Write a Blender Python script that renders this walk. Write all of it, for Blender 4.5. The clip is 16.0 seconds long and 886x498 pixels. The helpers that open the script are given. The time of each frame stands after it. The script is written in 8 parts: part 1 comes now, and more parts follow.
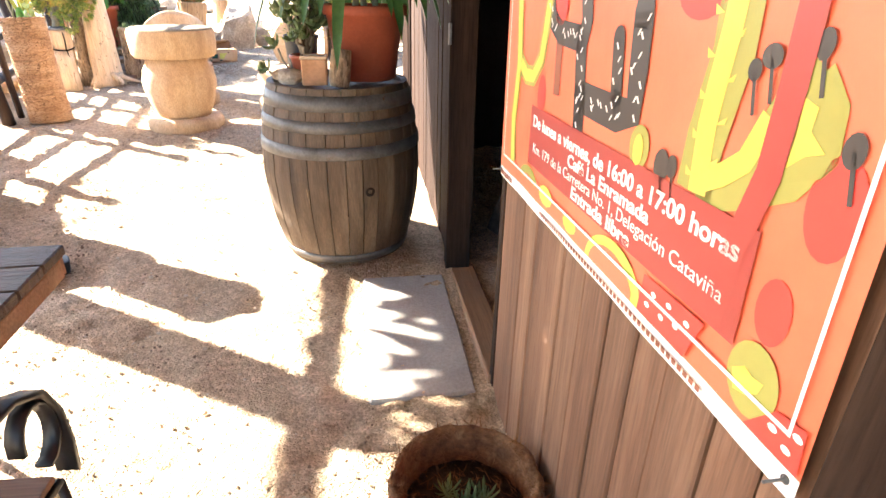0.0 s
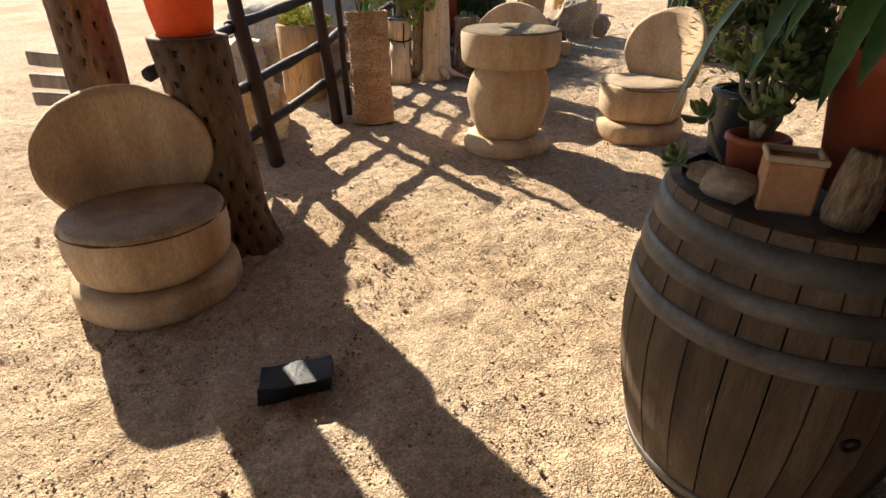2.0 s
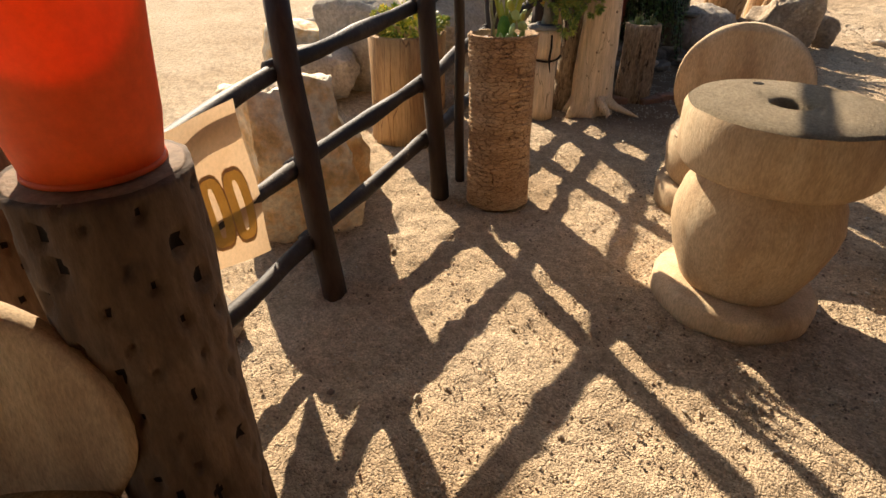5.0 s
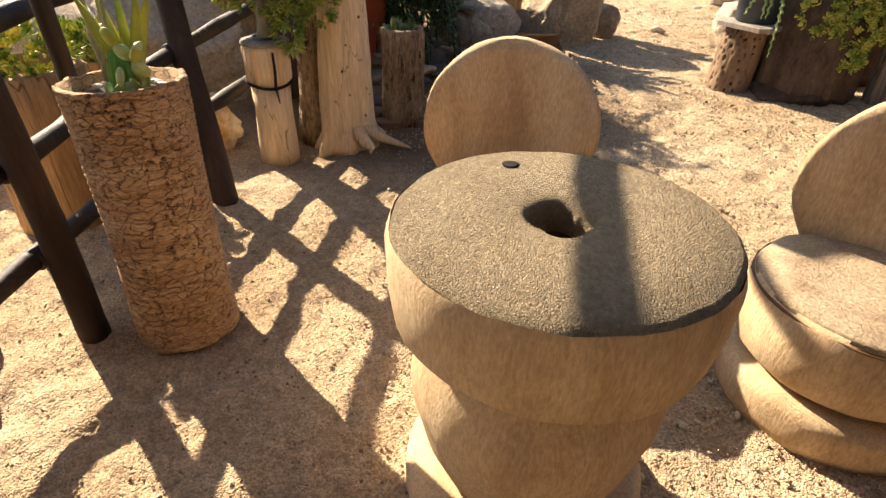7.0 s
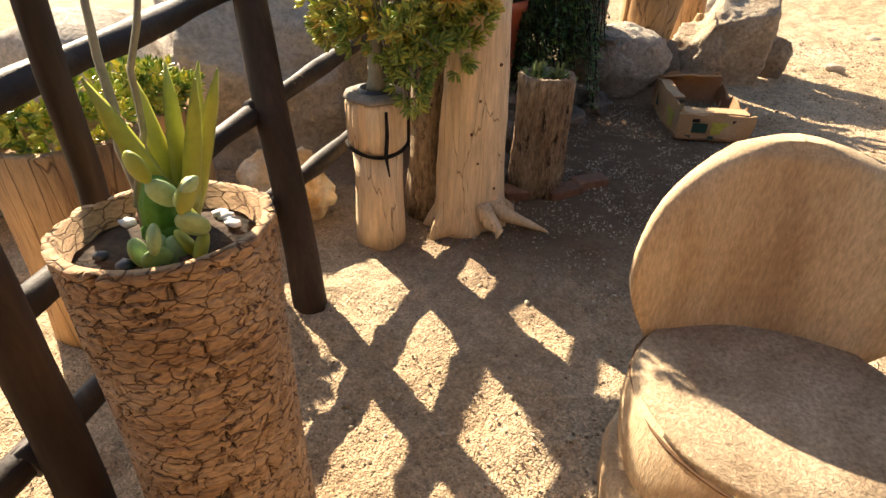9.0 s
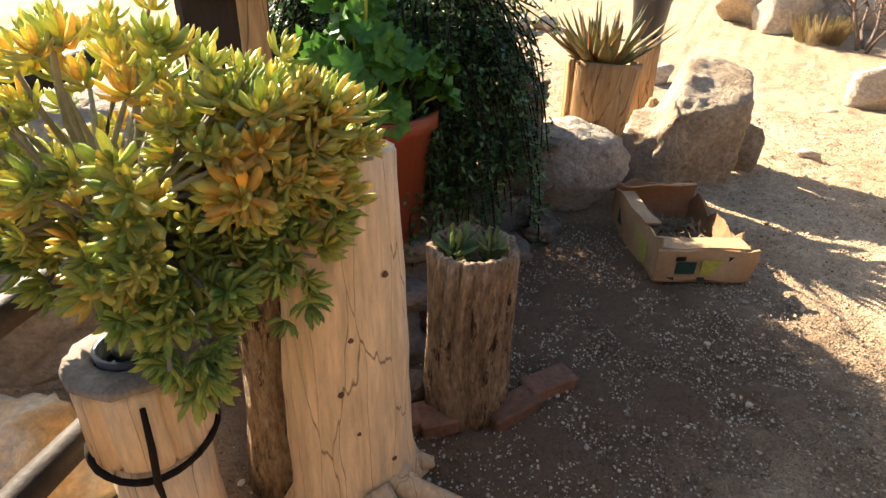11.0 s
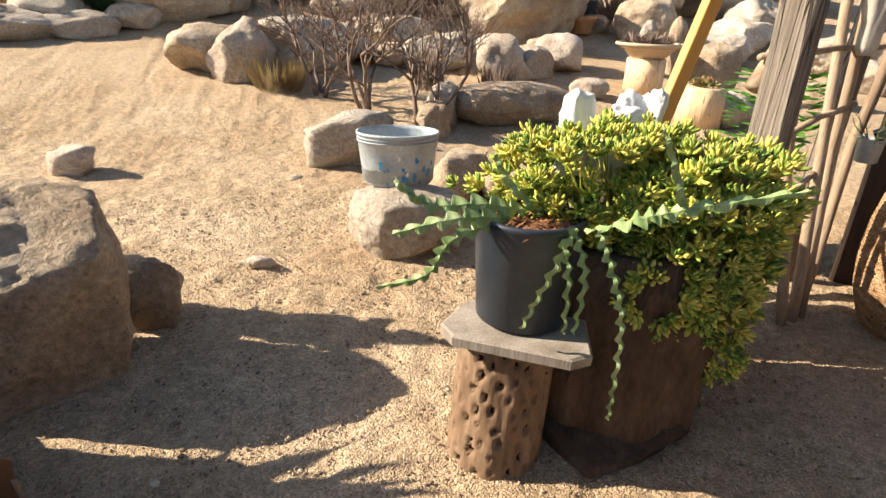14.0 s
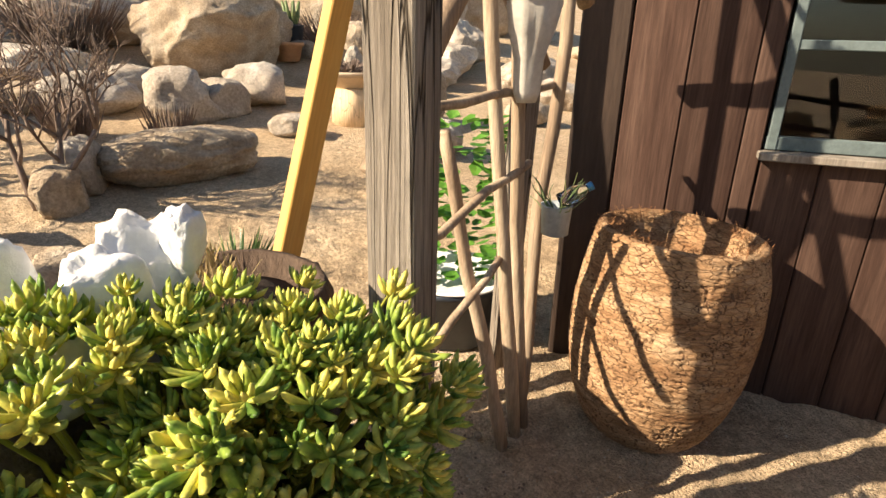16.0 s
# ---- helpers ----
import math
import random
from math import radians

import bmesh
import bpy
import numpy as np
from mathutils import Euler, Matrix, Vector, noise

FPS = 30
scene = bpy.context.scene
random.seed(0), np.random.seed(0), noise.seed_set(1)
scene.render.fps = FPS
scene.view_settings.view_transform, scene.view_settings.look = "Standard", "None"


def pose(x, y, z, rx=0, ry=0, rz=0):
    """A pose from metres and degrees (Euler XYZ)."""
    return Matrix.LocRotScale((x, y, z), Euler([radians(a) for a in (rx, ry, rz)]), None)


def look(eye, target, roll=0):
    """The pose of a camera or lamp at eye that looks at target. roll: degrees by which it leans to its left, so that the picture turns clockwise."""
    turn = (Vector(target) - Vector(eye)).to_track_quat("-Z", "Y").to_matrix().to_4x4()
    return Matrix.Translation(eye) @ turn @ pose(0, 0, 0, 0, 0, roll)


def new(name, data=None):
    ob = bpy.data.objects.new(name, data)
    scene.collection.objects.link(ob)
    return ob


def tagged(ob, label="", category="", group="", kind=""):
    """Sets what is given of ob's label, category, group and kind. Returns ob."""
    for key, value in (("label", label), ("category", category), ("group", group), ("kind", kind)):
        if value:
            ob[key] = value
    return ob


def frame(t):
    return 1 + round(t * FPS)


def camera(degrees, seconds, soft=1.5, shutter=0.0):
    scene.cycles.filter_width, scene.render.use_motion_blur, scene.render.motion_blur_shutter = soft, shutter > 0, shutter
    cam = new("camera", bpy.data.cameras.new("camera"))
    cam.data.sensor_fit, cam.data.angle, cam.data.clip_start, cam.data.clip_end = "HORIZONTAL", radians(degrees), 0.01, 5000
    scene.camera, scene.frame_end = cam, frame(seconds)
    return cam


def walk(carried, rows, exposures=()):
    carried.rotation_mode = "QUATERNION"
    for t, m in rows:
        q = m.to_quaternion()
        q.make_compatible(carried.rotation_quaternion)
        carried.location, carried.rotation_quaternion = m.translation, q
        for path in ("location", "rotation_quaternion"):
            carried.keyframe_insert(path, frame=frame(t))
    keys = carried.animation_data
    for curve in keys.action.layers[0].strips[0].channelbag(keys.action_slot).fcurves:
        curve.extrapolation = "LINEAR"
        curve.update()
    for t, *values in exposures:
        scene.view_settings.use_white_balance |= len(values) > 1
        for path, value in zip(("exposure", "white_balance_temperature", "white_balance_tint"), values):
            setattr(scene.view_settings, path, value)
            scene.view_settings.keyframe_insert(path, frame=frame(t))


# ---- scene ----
cam = camera(76.6, 16.0)
METRES, EYE, TILT, LEAN, TURN = 10.8, 1.5, 0.0, 0.0, 0.0
ROWS = [
    (0.0, 0.0, 0.0, 0.0, 0.49, -25.31, -1.03),
    (0.5, -0.0224, 0.0337, 0.0059, 12.32, -25.71, -0.45),
    (1.0, -0.0473, 0.062, 0.0081, 20.0, -26.13, 0.02),
    (1.5, -0.0613, 0.0901, 0.0063, 25.03, -26.9, 0.27),
    (2.0, -0.0668, 0.1251, 0.0082, 30.15, -27.82, 0.22),
    (2.5, -0.0849, 0.1479, 0.0046, 35.7, -30.53, 0.09),
    (3.0, -0.1138, 0.1703, 0.0041, 44.29, -32.02, -0.05),
    (5.5, -0.1988, 0.3081, 0.0212, 39.0, -30.78, -0.76),
    (6.0, -0.2016, 0.3416, 0.0176, 32.05, -30.83, -0.99),
    (6.5, -0.2113, 0.3732, 0.0196, 26.49, -31.55, -1.32),
    (7.0, -0.2124, 0.3998, 0.0158, 24.28, -32.72, -1.49),
    (7.5, -0.2135, 0.4157, 0.0144, 26.05, -33.98, -1.64),
    (8.0, -0.234, 0.4298, 0.0124, 31.8, -33.89, -1.54),
    (10.5, -0.3206, 0.5442, 0.017, 29.77, -28.87, -1.26),
    (11.0, -0.3251, 0.5768, 0.0168, 25.11, -27.56, -1.39),
    (11.5, -0.3224, 0.6046, 0.021, 17.57, -26.72, -1.58),
    (12.0, -0.3218, 0.6403, 0.0196, 9.85, -26.56, -1.73),
    (12.5, -0.3169, 0.6628, 0.0197, 3.46, -26.3, -1.83),
    (13.0, -0.2964, 0.6905, 0.0206, -4.59, -25.63, -1.88),
    (13.5, -0.2751, 0.7104, 0.0249, -13.01, -24.35, -1.99),
    (14.0, -0.2527, 0.737, 0.0265, -18.21, -23.41, -1.91),
    (14.5, -0.2399, 0.7555, 0.0277, -23.02, -22.06, -1.79),
    (15.0, -0.2129, 0.772, 0.0308, -29.0, -21.42, -1.7),
    (15.5, -0.1886, 0.7821, 0.0298, -36.48, -20.63, -1.54),
    (16.0, -0.1579, 0.7979, 0.0307, -42.88, -20.6, -1.36),
]
EXPOSURES = [(0.0, 3.95, 5800, 10), (0.5, 3.45, 5900, 10), (1.0, 2.85, 6000, 10), (1.5, 1.9, 6050, 10), (2.0, 1.45, 6200, 10), (3.0, 1.17, 6400, 10), (5.5, 1.3, 6800, 10), (6.5, 1.55, 6900, 10),
             (7.5, 1.75, 7000, 10), (8.0, 1.75, 7000, 10), (10.5, 2.15, 7000, 10), (11.2, 2.1, 6750, 10), (12.0, 1.8, 6500, 10), (13.0, 1.4, 6500, 10), (14.5, 1.25, 6600, 10), (16.0, 1.25, 6900, 10)]
walk(cam, [(t, pose(0, 0, EYE, TILT, LEAN, TURN) @ pose(METRES * x, METRES * y, METRES * z, 90 + pitch, roll, yaw)) for t, x, y, z, yaw, pitch, roll in ROWS], EXPOSURES)

# ---- daylight ----
SUN_FROM = Vector((-0.785, 0.332, 0.524)).normalized()
world = bpy.data.worlds.new("sky")
scene.world = world
world.use_nodes = True
wn = world.node_tree.nodes
sky = wn.new("ShaderNodeTexSky")
sky.sky_type = "NISHITA"
sky.sun_disc = False
sky.sun_elevation = math.asin(SUN_FROM.z)
sky.sun_rotation = math.atan2(SUN_FROM.x, SUN_FROM.y)
world.node_tree.links.new(sky.outputs[0], wn["Background"].inputs[0])
wn["Background"].inputs[1].default_value = 0.066
sun = new("sun", bpy.data.lights.new("sun", "SUN"))
sun.data.energy, sun.data.angle, sun.data.color = 5.0, radians(0.53), (1.0, 0.86, 0.68)
sun.matrix_world = look(SUN_FROM * 30, (0, 0, 0))


# ---- materials ----
def surf(name, cols, scale=6.0, fine=60.0, rough=0.85, bump=0.4, depth=0.01, stretch=(1, 1, 1), metal=0.0, crack=0.0, crack_w=0.06,
         crack_stretch=(1, 1, 1), crack_col=(0.02, 0.012, 0.008), fleck=None, vary=0.25, spec=0.3, world_space=False, trans=0.0, island=0.0):
    """Two scales of noise over a colour ramp, optional cracks and flecks, with matching relief."""
    m = bpy.data.materials.new(name)
    m.use_nodes = True
    nt = m.node_tree
    N, L = nt.nodes, nt.links
    b = N["Principled BSDF"]
    b.inputs["Roughness"].default_value = rough
    b.inputs["Metallic"].default_value = metal
    b.inputs["Specular IOR Level"].default_value = spec
    tc = N.new("ShaderNodeTexCoord")
    if world_space:
        src = N.new("ShaderNodeNewGeometry").outputs["Position"]
    else:
        src = tc.outputs["Object"]
    info = N.new("ShaderNodeObjectInfo")
    off = N.new("ShaderNodeVectorMath")
    off.operation = "MULTIPLY_ADD"
    mul = N.new("ShaderNodeCombineXYZ")
    for i in range(3):
        L.new(info.outputs["Random"], mul.inputs[i])
    L.new(mul.outputs[0], off.inputs[0])
    off.inputs[1].default_value = (17, 31, 23)
    L.new(src, off.inputs[2])
    mp = N.new("ShaderNodeMapping")
    mp.inputs["Scale"].default_value = stretch
    L.new(off.outputs[0], mp.inputs[0])

    def noise_tex(sc, detail, rgh=0.6):
        n = N.new("ShaderNodeTexNoise")
        n.inputs["Scale"].default_value, n.inputs["Detail"].default_value, n.inputs["Roughness"].default_value = sc, detail, rgh
        L.new(mp.outputs[0], n.inputs[0])
        return n
    big, small = noise_tex(scale, 4), noise_tex(fine, 5, 0.7)
    ramp = N.new("ShaderNodeValToRGB")
    e = ramp.color_ramp.elements
    lo, hi = 0.3, 0.7
    e[0].position, e[1].position = lo, hi
    e[0].color, e[1].color = (*cols[0], 1), (*cols[-1], 1)
    for i, c in enumerate(cols[1:-1]):
        e.new(lo + (hi - lo) * (i + 1) / (len(cols) - 1)).color = (*c, 1)
    if island:
        isl = N.new("ShaderNodeNewGeometry")
        mixi = N.new("ShaderNodeMath")
        mixi.operation = "MULTIPLY_ADD"
        L.new(isl.outputs["Random Per Island"], mixi.inputs[0])
        mixi.inputs[1].default_value = island
        shift = N.new("ShaderNodeMath")
        shift.operation = "SUBTRACT"
        L.new(big.outputs[0], shift.inputs[0])
        shift.inputs[1].default_value = island * 0.5
        L.new(shift.outputs[0], mixi.inputs[2])
        L.new(mixi.outputs[0], ramp.inputs[0])
    else:
        L.new(big.outputs[0], ramp.inputs[0])
    mixv = N.new("ShaderNodeMapRange")
    mixv.inputs[1].default_value, mixv.inputs[2].default_value = 0.3, 0.7
    mixv.inputs[3].default_value, mixv.inputs[4].default_value = 1 - vary, 1 + vary * 0.6
    L.new(small.outputs[0], mixv.inputs[0])
    tint = N.new("ShaderNodeVectorMath")
    tint.operation = "MULTIPLY"
    L.new(ramp.outputs[0], tint.inputs[0])
    L.new(mixv.outputs[0], tint.inputs[1])
    rnd = N.new("ShaderNodeMapRange")
    rnd.inputs[3].default_value, rnd.inputs[4].default_value = 1 - vary * 0.4, 1 + vary * 0.4
    L.new(info.outputs["Random"], rnd.inputs[0])
    tint2 = N.new("ShaderNodeVectorMath")
    tint2.operation = "MULTIPLY"
    L.new(tint.outputs[0], tint2.inputs[0])
    L.new(rnd.outputs[0], tint2.inputs[1])
    col = tint2.outputs[0]
    height = small.outputs[0]
    add = N.new("ShaderNodeMath")
    add.operation = "MULTIPLY_ADD"
    L.new(big.outputs[0], add.inputs[0])
    add.inputs[1].default_value = 0.8
    L.new(height, add.inputs[2])
    height = add.outputs[0]
    if crack:
        mp2 = N.new("ShaderNodeMapping")
        mp2.inputs["Scale"].default_value = crack_stretch
        L.new(off.outputs[0], mp2.inputs[0])
        warp = N.new("ShaderNodeVectorMath")
        warp.operation = "MULTIPLY_ADD"
        wn2 = N.new("ShaderNodeTexNoise")
        wn2.inputs["Scale"].default_value = crack * 1.5
        L.new(mp2.outputs[0], wn2.inputs[0])
        L.new(wn2.outputs[1], warp.inputs[0])
        warp.inputs[1].default_value = [0.5 / crack] * 3
        L.new(mp2.outputs[0], warp.inputs[2])
        v = N.new("ShaderNodeTexVoronoi")
        v.feature = "DISTANCE_TO_EDGE"
        v.inputs["Scale"].default_value = crack
        L.new(warp.outputs[0], v.inputs[0])
        r2 = N.new("ShaderNodeMapRange")
        r2.inputs[1].default_value, r2.inputs[2].default_value = 0.0, crack_w
        L.new(v.outputs[0], r2.inputs[0])
        mx = N.new("ShaderNodeMix")
        mx.data_type = "RGBA"
        L.new(r2.outputs[0], mx.inputs[0])
        mx.inputs[6].default_value = (*crack_col, 1)
        L.new(col, mx.inputs[7])
        col = mx.outputs[2]
        a2 = N.new("ShaderNodeMath")
        a2.operation = "MULTIPLY_ADD"
        L.new(r2.outputs[0], a2.inputs[0])
        a2.inputs[1].default_value = 1.2
        L.new(height, a2.inputs[2])
        height = a2.outputs[0]
    if fleck:
        fc, fs, fw = fleck
        v = N.new("ShaderNodeTexNoise")
        v.inputs["Scale"].default_value, v.inputs["Detail"].default_value, v.inputs["Roughness"].default_value = fs, 6, 0.75
        L.new(mp.outputs[0], v.inputs[0])
        r2 = N.new("ShaderNodeMapRange")
        r2.inputs[1].default_value, r2.inputs[2].default_value = fw, fw + 0.05
        L.new(v.outputs[0], r2.inputs[0])
        mx = N.new("ShaderNodeMix")
        mx.data_type = "RGBA"
        L.new(r2.outputs[0], mx.inputs[0])
        L.new(col, mx.inputs[6])
        mx.inputs[7].default_value = (*fc, 1)
        col = mx.outputs[2]
    L.new(col, b.inputs["Base Color"])
    if bump:
        bp = N.new("ShaderNodeBump")
        bp.inputs["Strength"].default_value, bp.inputs["Distance"].default_value = bump, depth
        L.new(height, bp.inputs["Height"])
        L.new(bp.outputs[0], b.inputs["Normal"])
    if trans:
        tr = N.new("ShaderNodeBsdfTranslucent")
        L.new(col, tr.inputs[0])
        ms = N.new("ShaderNodeMixShader")
        ms.inputs[0].default_value = trans
        L.new(b.outputs[0], ms.inputs[1])
        L.new(tr.outputs[0], ms.inputs[2])
        L.new(ms.outputs[0], N["Material Output"].inputs[0])
    return m


def sand_material():
    """Pale decomposed-granite sand, with coarse grains and trodden hollows."""
    m = surf("sand", [(0.455, 0.325, 0.20), (0.56, 0.42, 0.275), (0.63, 0.49, 0.34)], 0.9, 19, 0.95, 1.0, 0.044, vary=0.34, spec=0.1, world_space=True)
    nt = m.node_tree
    N, L = nt.nodes, nt.links
    geo = [n for n in N if n.type == "NEW_GEOMETRY"][0]
    bump1 = [n for n in N if n.type == "BUMP"][0]
    v = N.new("ShaderNodeTexVoronoi")
    v.inputs["Scale"].default_value = 135
    L.new(geo.outputs["Position"], v.inputs[0])
    b2 = N.new("ShaderNodeBump")
    b2.inputs["Strength"].default_value, b2.inputs["Distance"].default_value = 0.8, 0.008
    b2.invert = True
    L.new(v.outputs["Distance"], b2.inputs["Height"])
    L.new(bump1.outputs[0], b2.inputs["Normal"])
    L.new(b2.outputs[0], N["Principled BSDF"].inputs["Normal"])
    # dark brown patch around a point beside the planters, with a noisy edge
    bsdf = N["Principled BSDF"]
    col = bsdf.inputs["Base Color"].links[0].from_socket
    # pale and dark single grains
    sep = N.new("ShaderNodeSeparateColor")
    L.new(v.outputs["Color"], sep.inputs[0])
    grain = N.new("ShaderNodeMapRange")
    grain.inputs[3].default_value, grain.inputs[4].default_value = 0.72, 1.24
    L.new(sep.outputs[0], grain.inputs[0])
    speck = N.new("ShaderNodeVectorMath")
    speck.operation = "MULTIPLY"
    L.new(col, speck.inputs[0])
    L.new(grain.outputs[0], speck.inputs[1])
    col = speck.outputs[0]
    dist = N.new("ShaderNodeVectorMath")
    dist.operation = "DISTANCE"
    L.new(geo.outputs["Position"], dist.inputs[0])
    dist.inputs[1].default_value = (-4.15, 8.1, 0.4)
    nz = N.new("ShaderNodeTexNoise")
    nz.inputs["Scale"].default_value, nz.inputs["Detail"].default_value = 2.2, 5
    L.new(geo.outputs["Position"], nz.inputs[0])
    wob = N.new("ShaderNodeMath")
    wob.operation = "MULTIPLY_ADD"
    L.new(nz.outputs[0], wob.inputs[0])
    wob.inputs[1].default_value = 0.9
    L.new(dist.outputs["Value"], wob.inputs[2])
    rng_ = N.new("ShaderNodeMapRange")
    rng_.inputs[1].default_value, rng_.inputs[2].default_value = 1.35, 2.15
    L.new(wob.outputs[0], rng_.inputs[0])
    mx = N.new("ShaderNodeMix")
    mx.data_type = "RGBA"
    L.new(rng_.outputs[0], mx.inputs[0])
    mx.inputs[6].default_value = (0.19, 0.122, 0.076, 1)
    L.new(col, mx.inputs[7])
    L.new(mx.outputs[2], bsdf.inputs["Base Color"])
    return m


WOOD_Z = (1, 1, 0.12)
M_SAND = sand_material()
M_GRAVEL = surf("gravel", [(0.22, 0.15, 0.10), (0.44, 0.34, 0.225), (0.64, 0.54, 0.40)], 3, 90, 0.9, 0.2, 0.002, world_space=True, island=0.5)
M_OAK_DARK = surf("weathered_barrel_oak", [(0.05, 0.032, 0.02), (0.10, 0.068, 0.042), (0.16, 0.115, 0.075)], 5, 90, 0.65, 0.4, 0.004, stretch=(2, 2, 0.15), vary=0.4, fleck=((0.26, 0.17, 0.08), 9, 0.66))
M_HOOP = surf("grey_iron_hoop", [(0.07, 0.066, 0.062), (0.125, 0.12, 0.115), (0.175, 0.17, 0.165)], 7, 80, 0.5, 0.15, 0.002, metal=0.35, fleck=((0.12, 0.07, 0.04), 11, 0.64))
M_CARVED = surf("carved_cardon_wood", [(0.41, 0.275, 0.16), (0.54, 0.385, 0.23), (0.64, 0.49, 0.315)], 1.6, 34, 0.85, 0.6, 0.006, vary=0.32, stretch=(4, 4, 1.0), fleck=((0.20, 0.115, 0.06), 9, 0.685))
# same wood as the carved parts, with the seat's shade kept as darker colour
M_SEAT = surf("rough_sawn_seat_in_shade", [(0.30, 0.215, 0.135), (0.40, 0.30, 0.195), (0.48, 0.375, 0.255)], 7, 90, 0.9, 0.8, 0.010, vary=0.45, fleck=((0.17, 0.10, 0.055), 14, 0.69))
M_GRIND = surf("pitted_table_top", [(0.46, 0.355, 0.225), (0.56, 0.445, 0.29), (0.64, 0.525, 0.36)], 6, 95, 0.95, 1.0, 0.020, stretch=(1, 0.6, 1), vary=0.65, crack=215, crack_w=0.2, crack_stretch=(1, 0.55, 1), crack_col=(0.43, 0.325, 0.205), fleck=((0.30, 0.21, 0.13), 50, 0.69))
M_POST = surf("tarred_fence_wood", [(0.018, 0.011, 0.008), (0.04, 0.025, 0.018), (0.075, 0.048, 0.034)], 6, 60, 0.7, 0.4, 0.006, stretch=WOOD_Z, vary=0.3)
M_RAIL = surf("tarred_rail_wood", [(0.014, 0.010, 0.008), (0.03, 0.021, 0.016), (0.06, 0.045, 0.035)], 6, 60, 0.6, 0.4, 0.006, vary=0.3, fleck=((0.28, 0.22, 0.15), 6, 0.64))
M_CHOLLA = surf("brown_cactus_trunk", [(0.07, 0.04, 0.022), (0.13, 0.078, 0.045), (0.20, 0.13, 0.08)], 6, 50, 0.8, 0.5, 0.008, stretch=(1, 1, 0.25), vary=0.35)
M_CHOLLA_PALE = surf("sun_bleached_cactus_trunk", [(0.15, 0.09, 0.05), (0.24, 0.155, 0.095), (0.31, 0.215, 0.14)], 6, 50, 0.8, 0.5, 0.008, stretch=(1, 1, 0.25), vary=0.3)
# near black: shade painted into holes, and the colour of dark ties and twigs
M_HOLE = surf("black_wood_and_hole_shade", [(0.012, 0.008, 0.005), (0.02, 0.013, 0.009)], 8, 40, 0.95, 0.2)
M_PALM = surf("palm_trunk_bark", [(0.42, 0.25, 0.13), (0.55, 0.355, 0.20), (0.67, 0.47, 0.29)], 4, 50, 0.85, 0.8, 0.008, stretch=(1, 1, 3.0), vary=0.45, crack=20, crack_w=0.04, crack_stretch=(1, 1, 2.1), crack_col=(0.17, 0.09, 0.048))
# dark brown for knots, and for shade painted into bark crevices
M_CREVICE = surf("brown_knot_and_crevice_shade", [(0.11, 0.058, 0.03), (0.18, 0.10, 0.055)], 9, 40, 0.95, 0.2)
M_LOG = surf("pale_peeled_log", [(0.58, 0.40, 0.235), (0.70, 0.52, 0.325), (0.78, 0.62, 0.42)], 3.5, 40, 0.8, 0.5, 0.006, stretch=(1.3, 1.3, 0.16), vary=0.28, crack=9, crack_w=0.011, crack_stretch=(1.5, 1.5, 0.16), crack_col=(0.26, 0.16, 0.085))
M_AMBER = surf("amber_split_log", [(0.36, 0.20, 0.085), (0.48, 0.295, 0.14), (0.58, 0.39, 0.21)], 4, 40, 0.8, 0.6, 0.008, stretch=(1.6, 1.6, 0.2), vary=0.35, crack=7, crack_w=0.02, crack_stretch=(1.5, 1.5, 0.16), crack_col=(0.15, 0.08, 0.04))
M_BARK = surf("ribbed_cactus_bark", [(0.22, 0.145, 0.09), (0.37, 0.265, 0.17), (0.50, 0.385, 0.265)], 3, 24, 0.9, 1.0, 0.03, stretch=(3.6, 3.6, 1.0), vary=0.55, fleck=((0.06, 0.036, 0.022), 4.5, 0.555))
M_GREYWOOD = surf("weathered_grey_wood", [(0.20, 0.165, 0.13), (0.31, 0.27, 0.225), (0.42, 0.375, 0.32)], 4, 60, 0.85, 0.5, 0.005, stretch=(2.2, 2.2, 0.10), vary=0.35)
M_POST_GREY = surf("weathered_square_timber", [(0.15, 0.122, 0.093), (0.26, 0.22, 0.178), (0.38, 0.335, 0.28)], 4, 60, 0.9, 0.9, 0.008, stretch=(2.4, 2.4, 0.08), vary=0.5, crack=16, crack_w=0.03, crack_stretch=(1.6, 1.6, 0.06), crack_col=(0.035, 0.026, 0.018), spec=0.1)
M_STICK = surf("dry_pole_wood", [(0.24, 0.165, 0.11), (0.38, 0.28, 0.19), (0.50, 0.40, 0.29)], 5, 50, 0.8, 0.4, 0.004, stretch=(2, 2, 0.15), vary=0.4)
M_PINE = surf("new_yellow_pine", [(0.50, 0.26, 0.06), (0.60, 0.34, 0.09), (0.66, 0.42, 0.14)], 4, 60, 0.6, 0.2, 0.003, stretch=(2, 2, 0.12), vary=0.15, fleck=((0.28, 0.12, 0.03), 7, 0.72))
# near-black brown, far darker than the boards beside the doorway
M_BOARD = surf("near_black_wall_boards", [(0.014, 0.008, 0.006), (0.028, 0.016, 0.011), (0.045, 0.027, 0.019)], 4, 60, 0.8, 0.35, 0.004, stretch=(2, 2, 0.10), vary=0.35, fleck=((0.045, 0.025, 0.016), 7, 0.68), spec=0.08)
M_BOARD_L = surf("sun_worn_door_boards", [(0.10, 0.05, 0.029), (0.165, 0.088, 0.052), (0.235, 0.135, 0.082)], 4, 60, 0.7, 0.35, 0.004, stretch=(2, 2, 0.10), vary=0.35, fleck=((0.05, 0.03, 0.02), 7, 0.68))
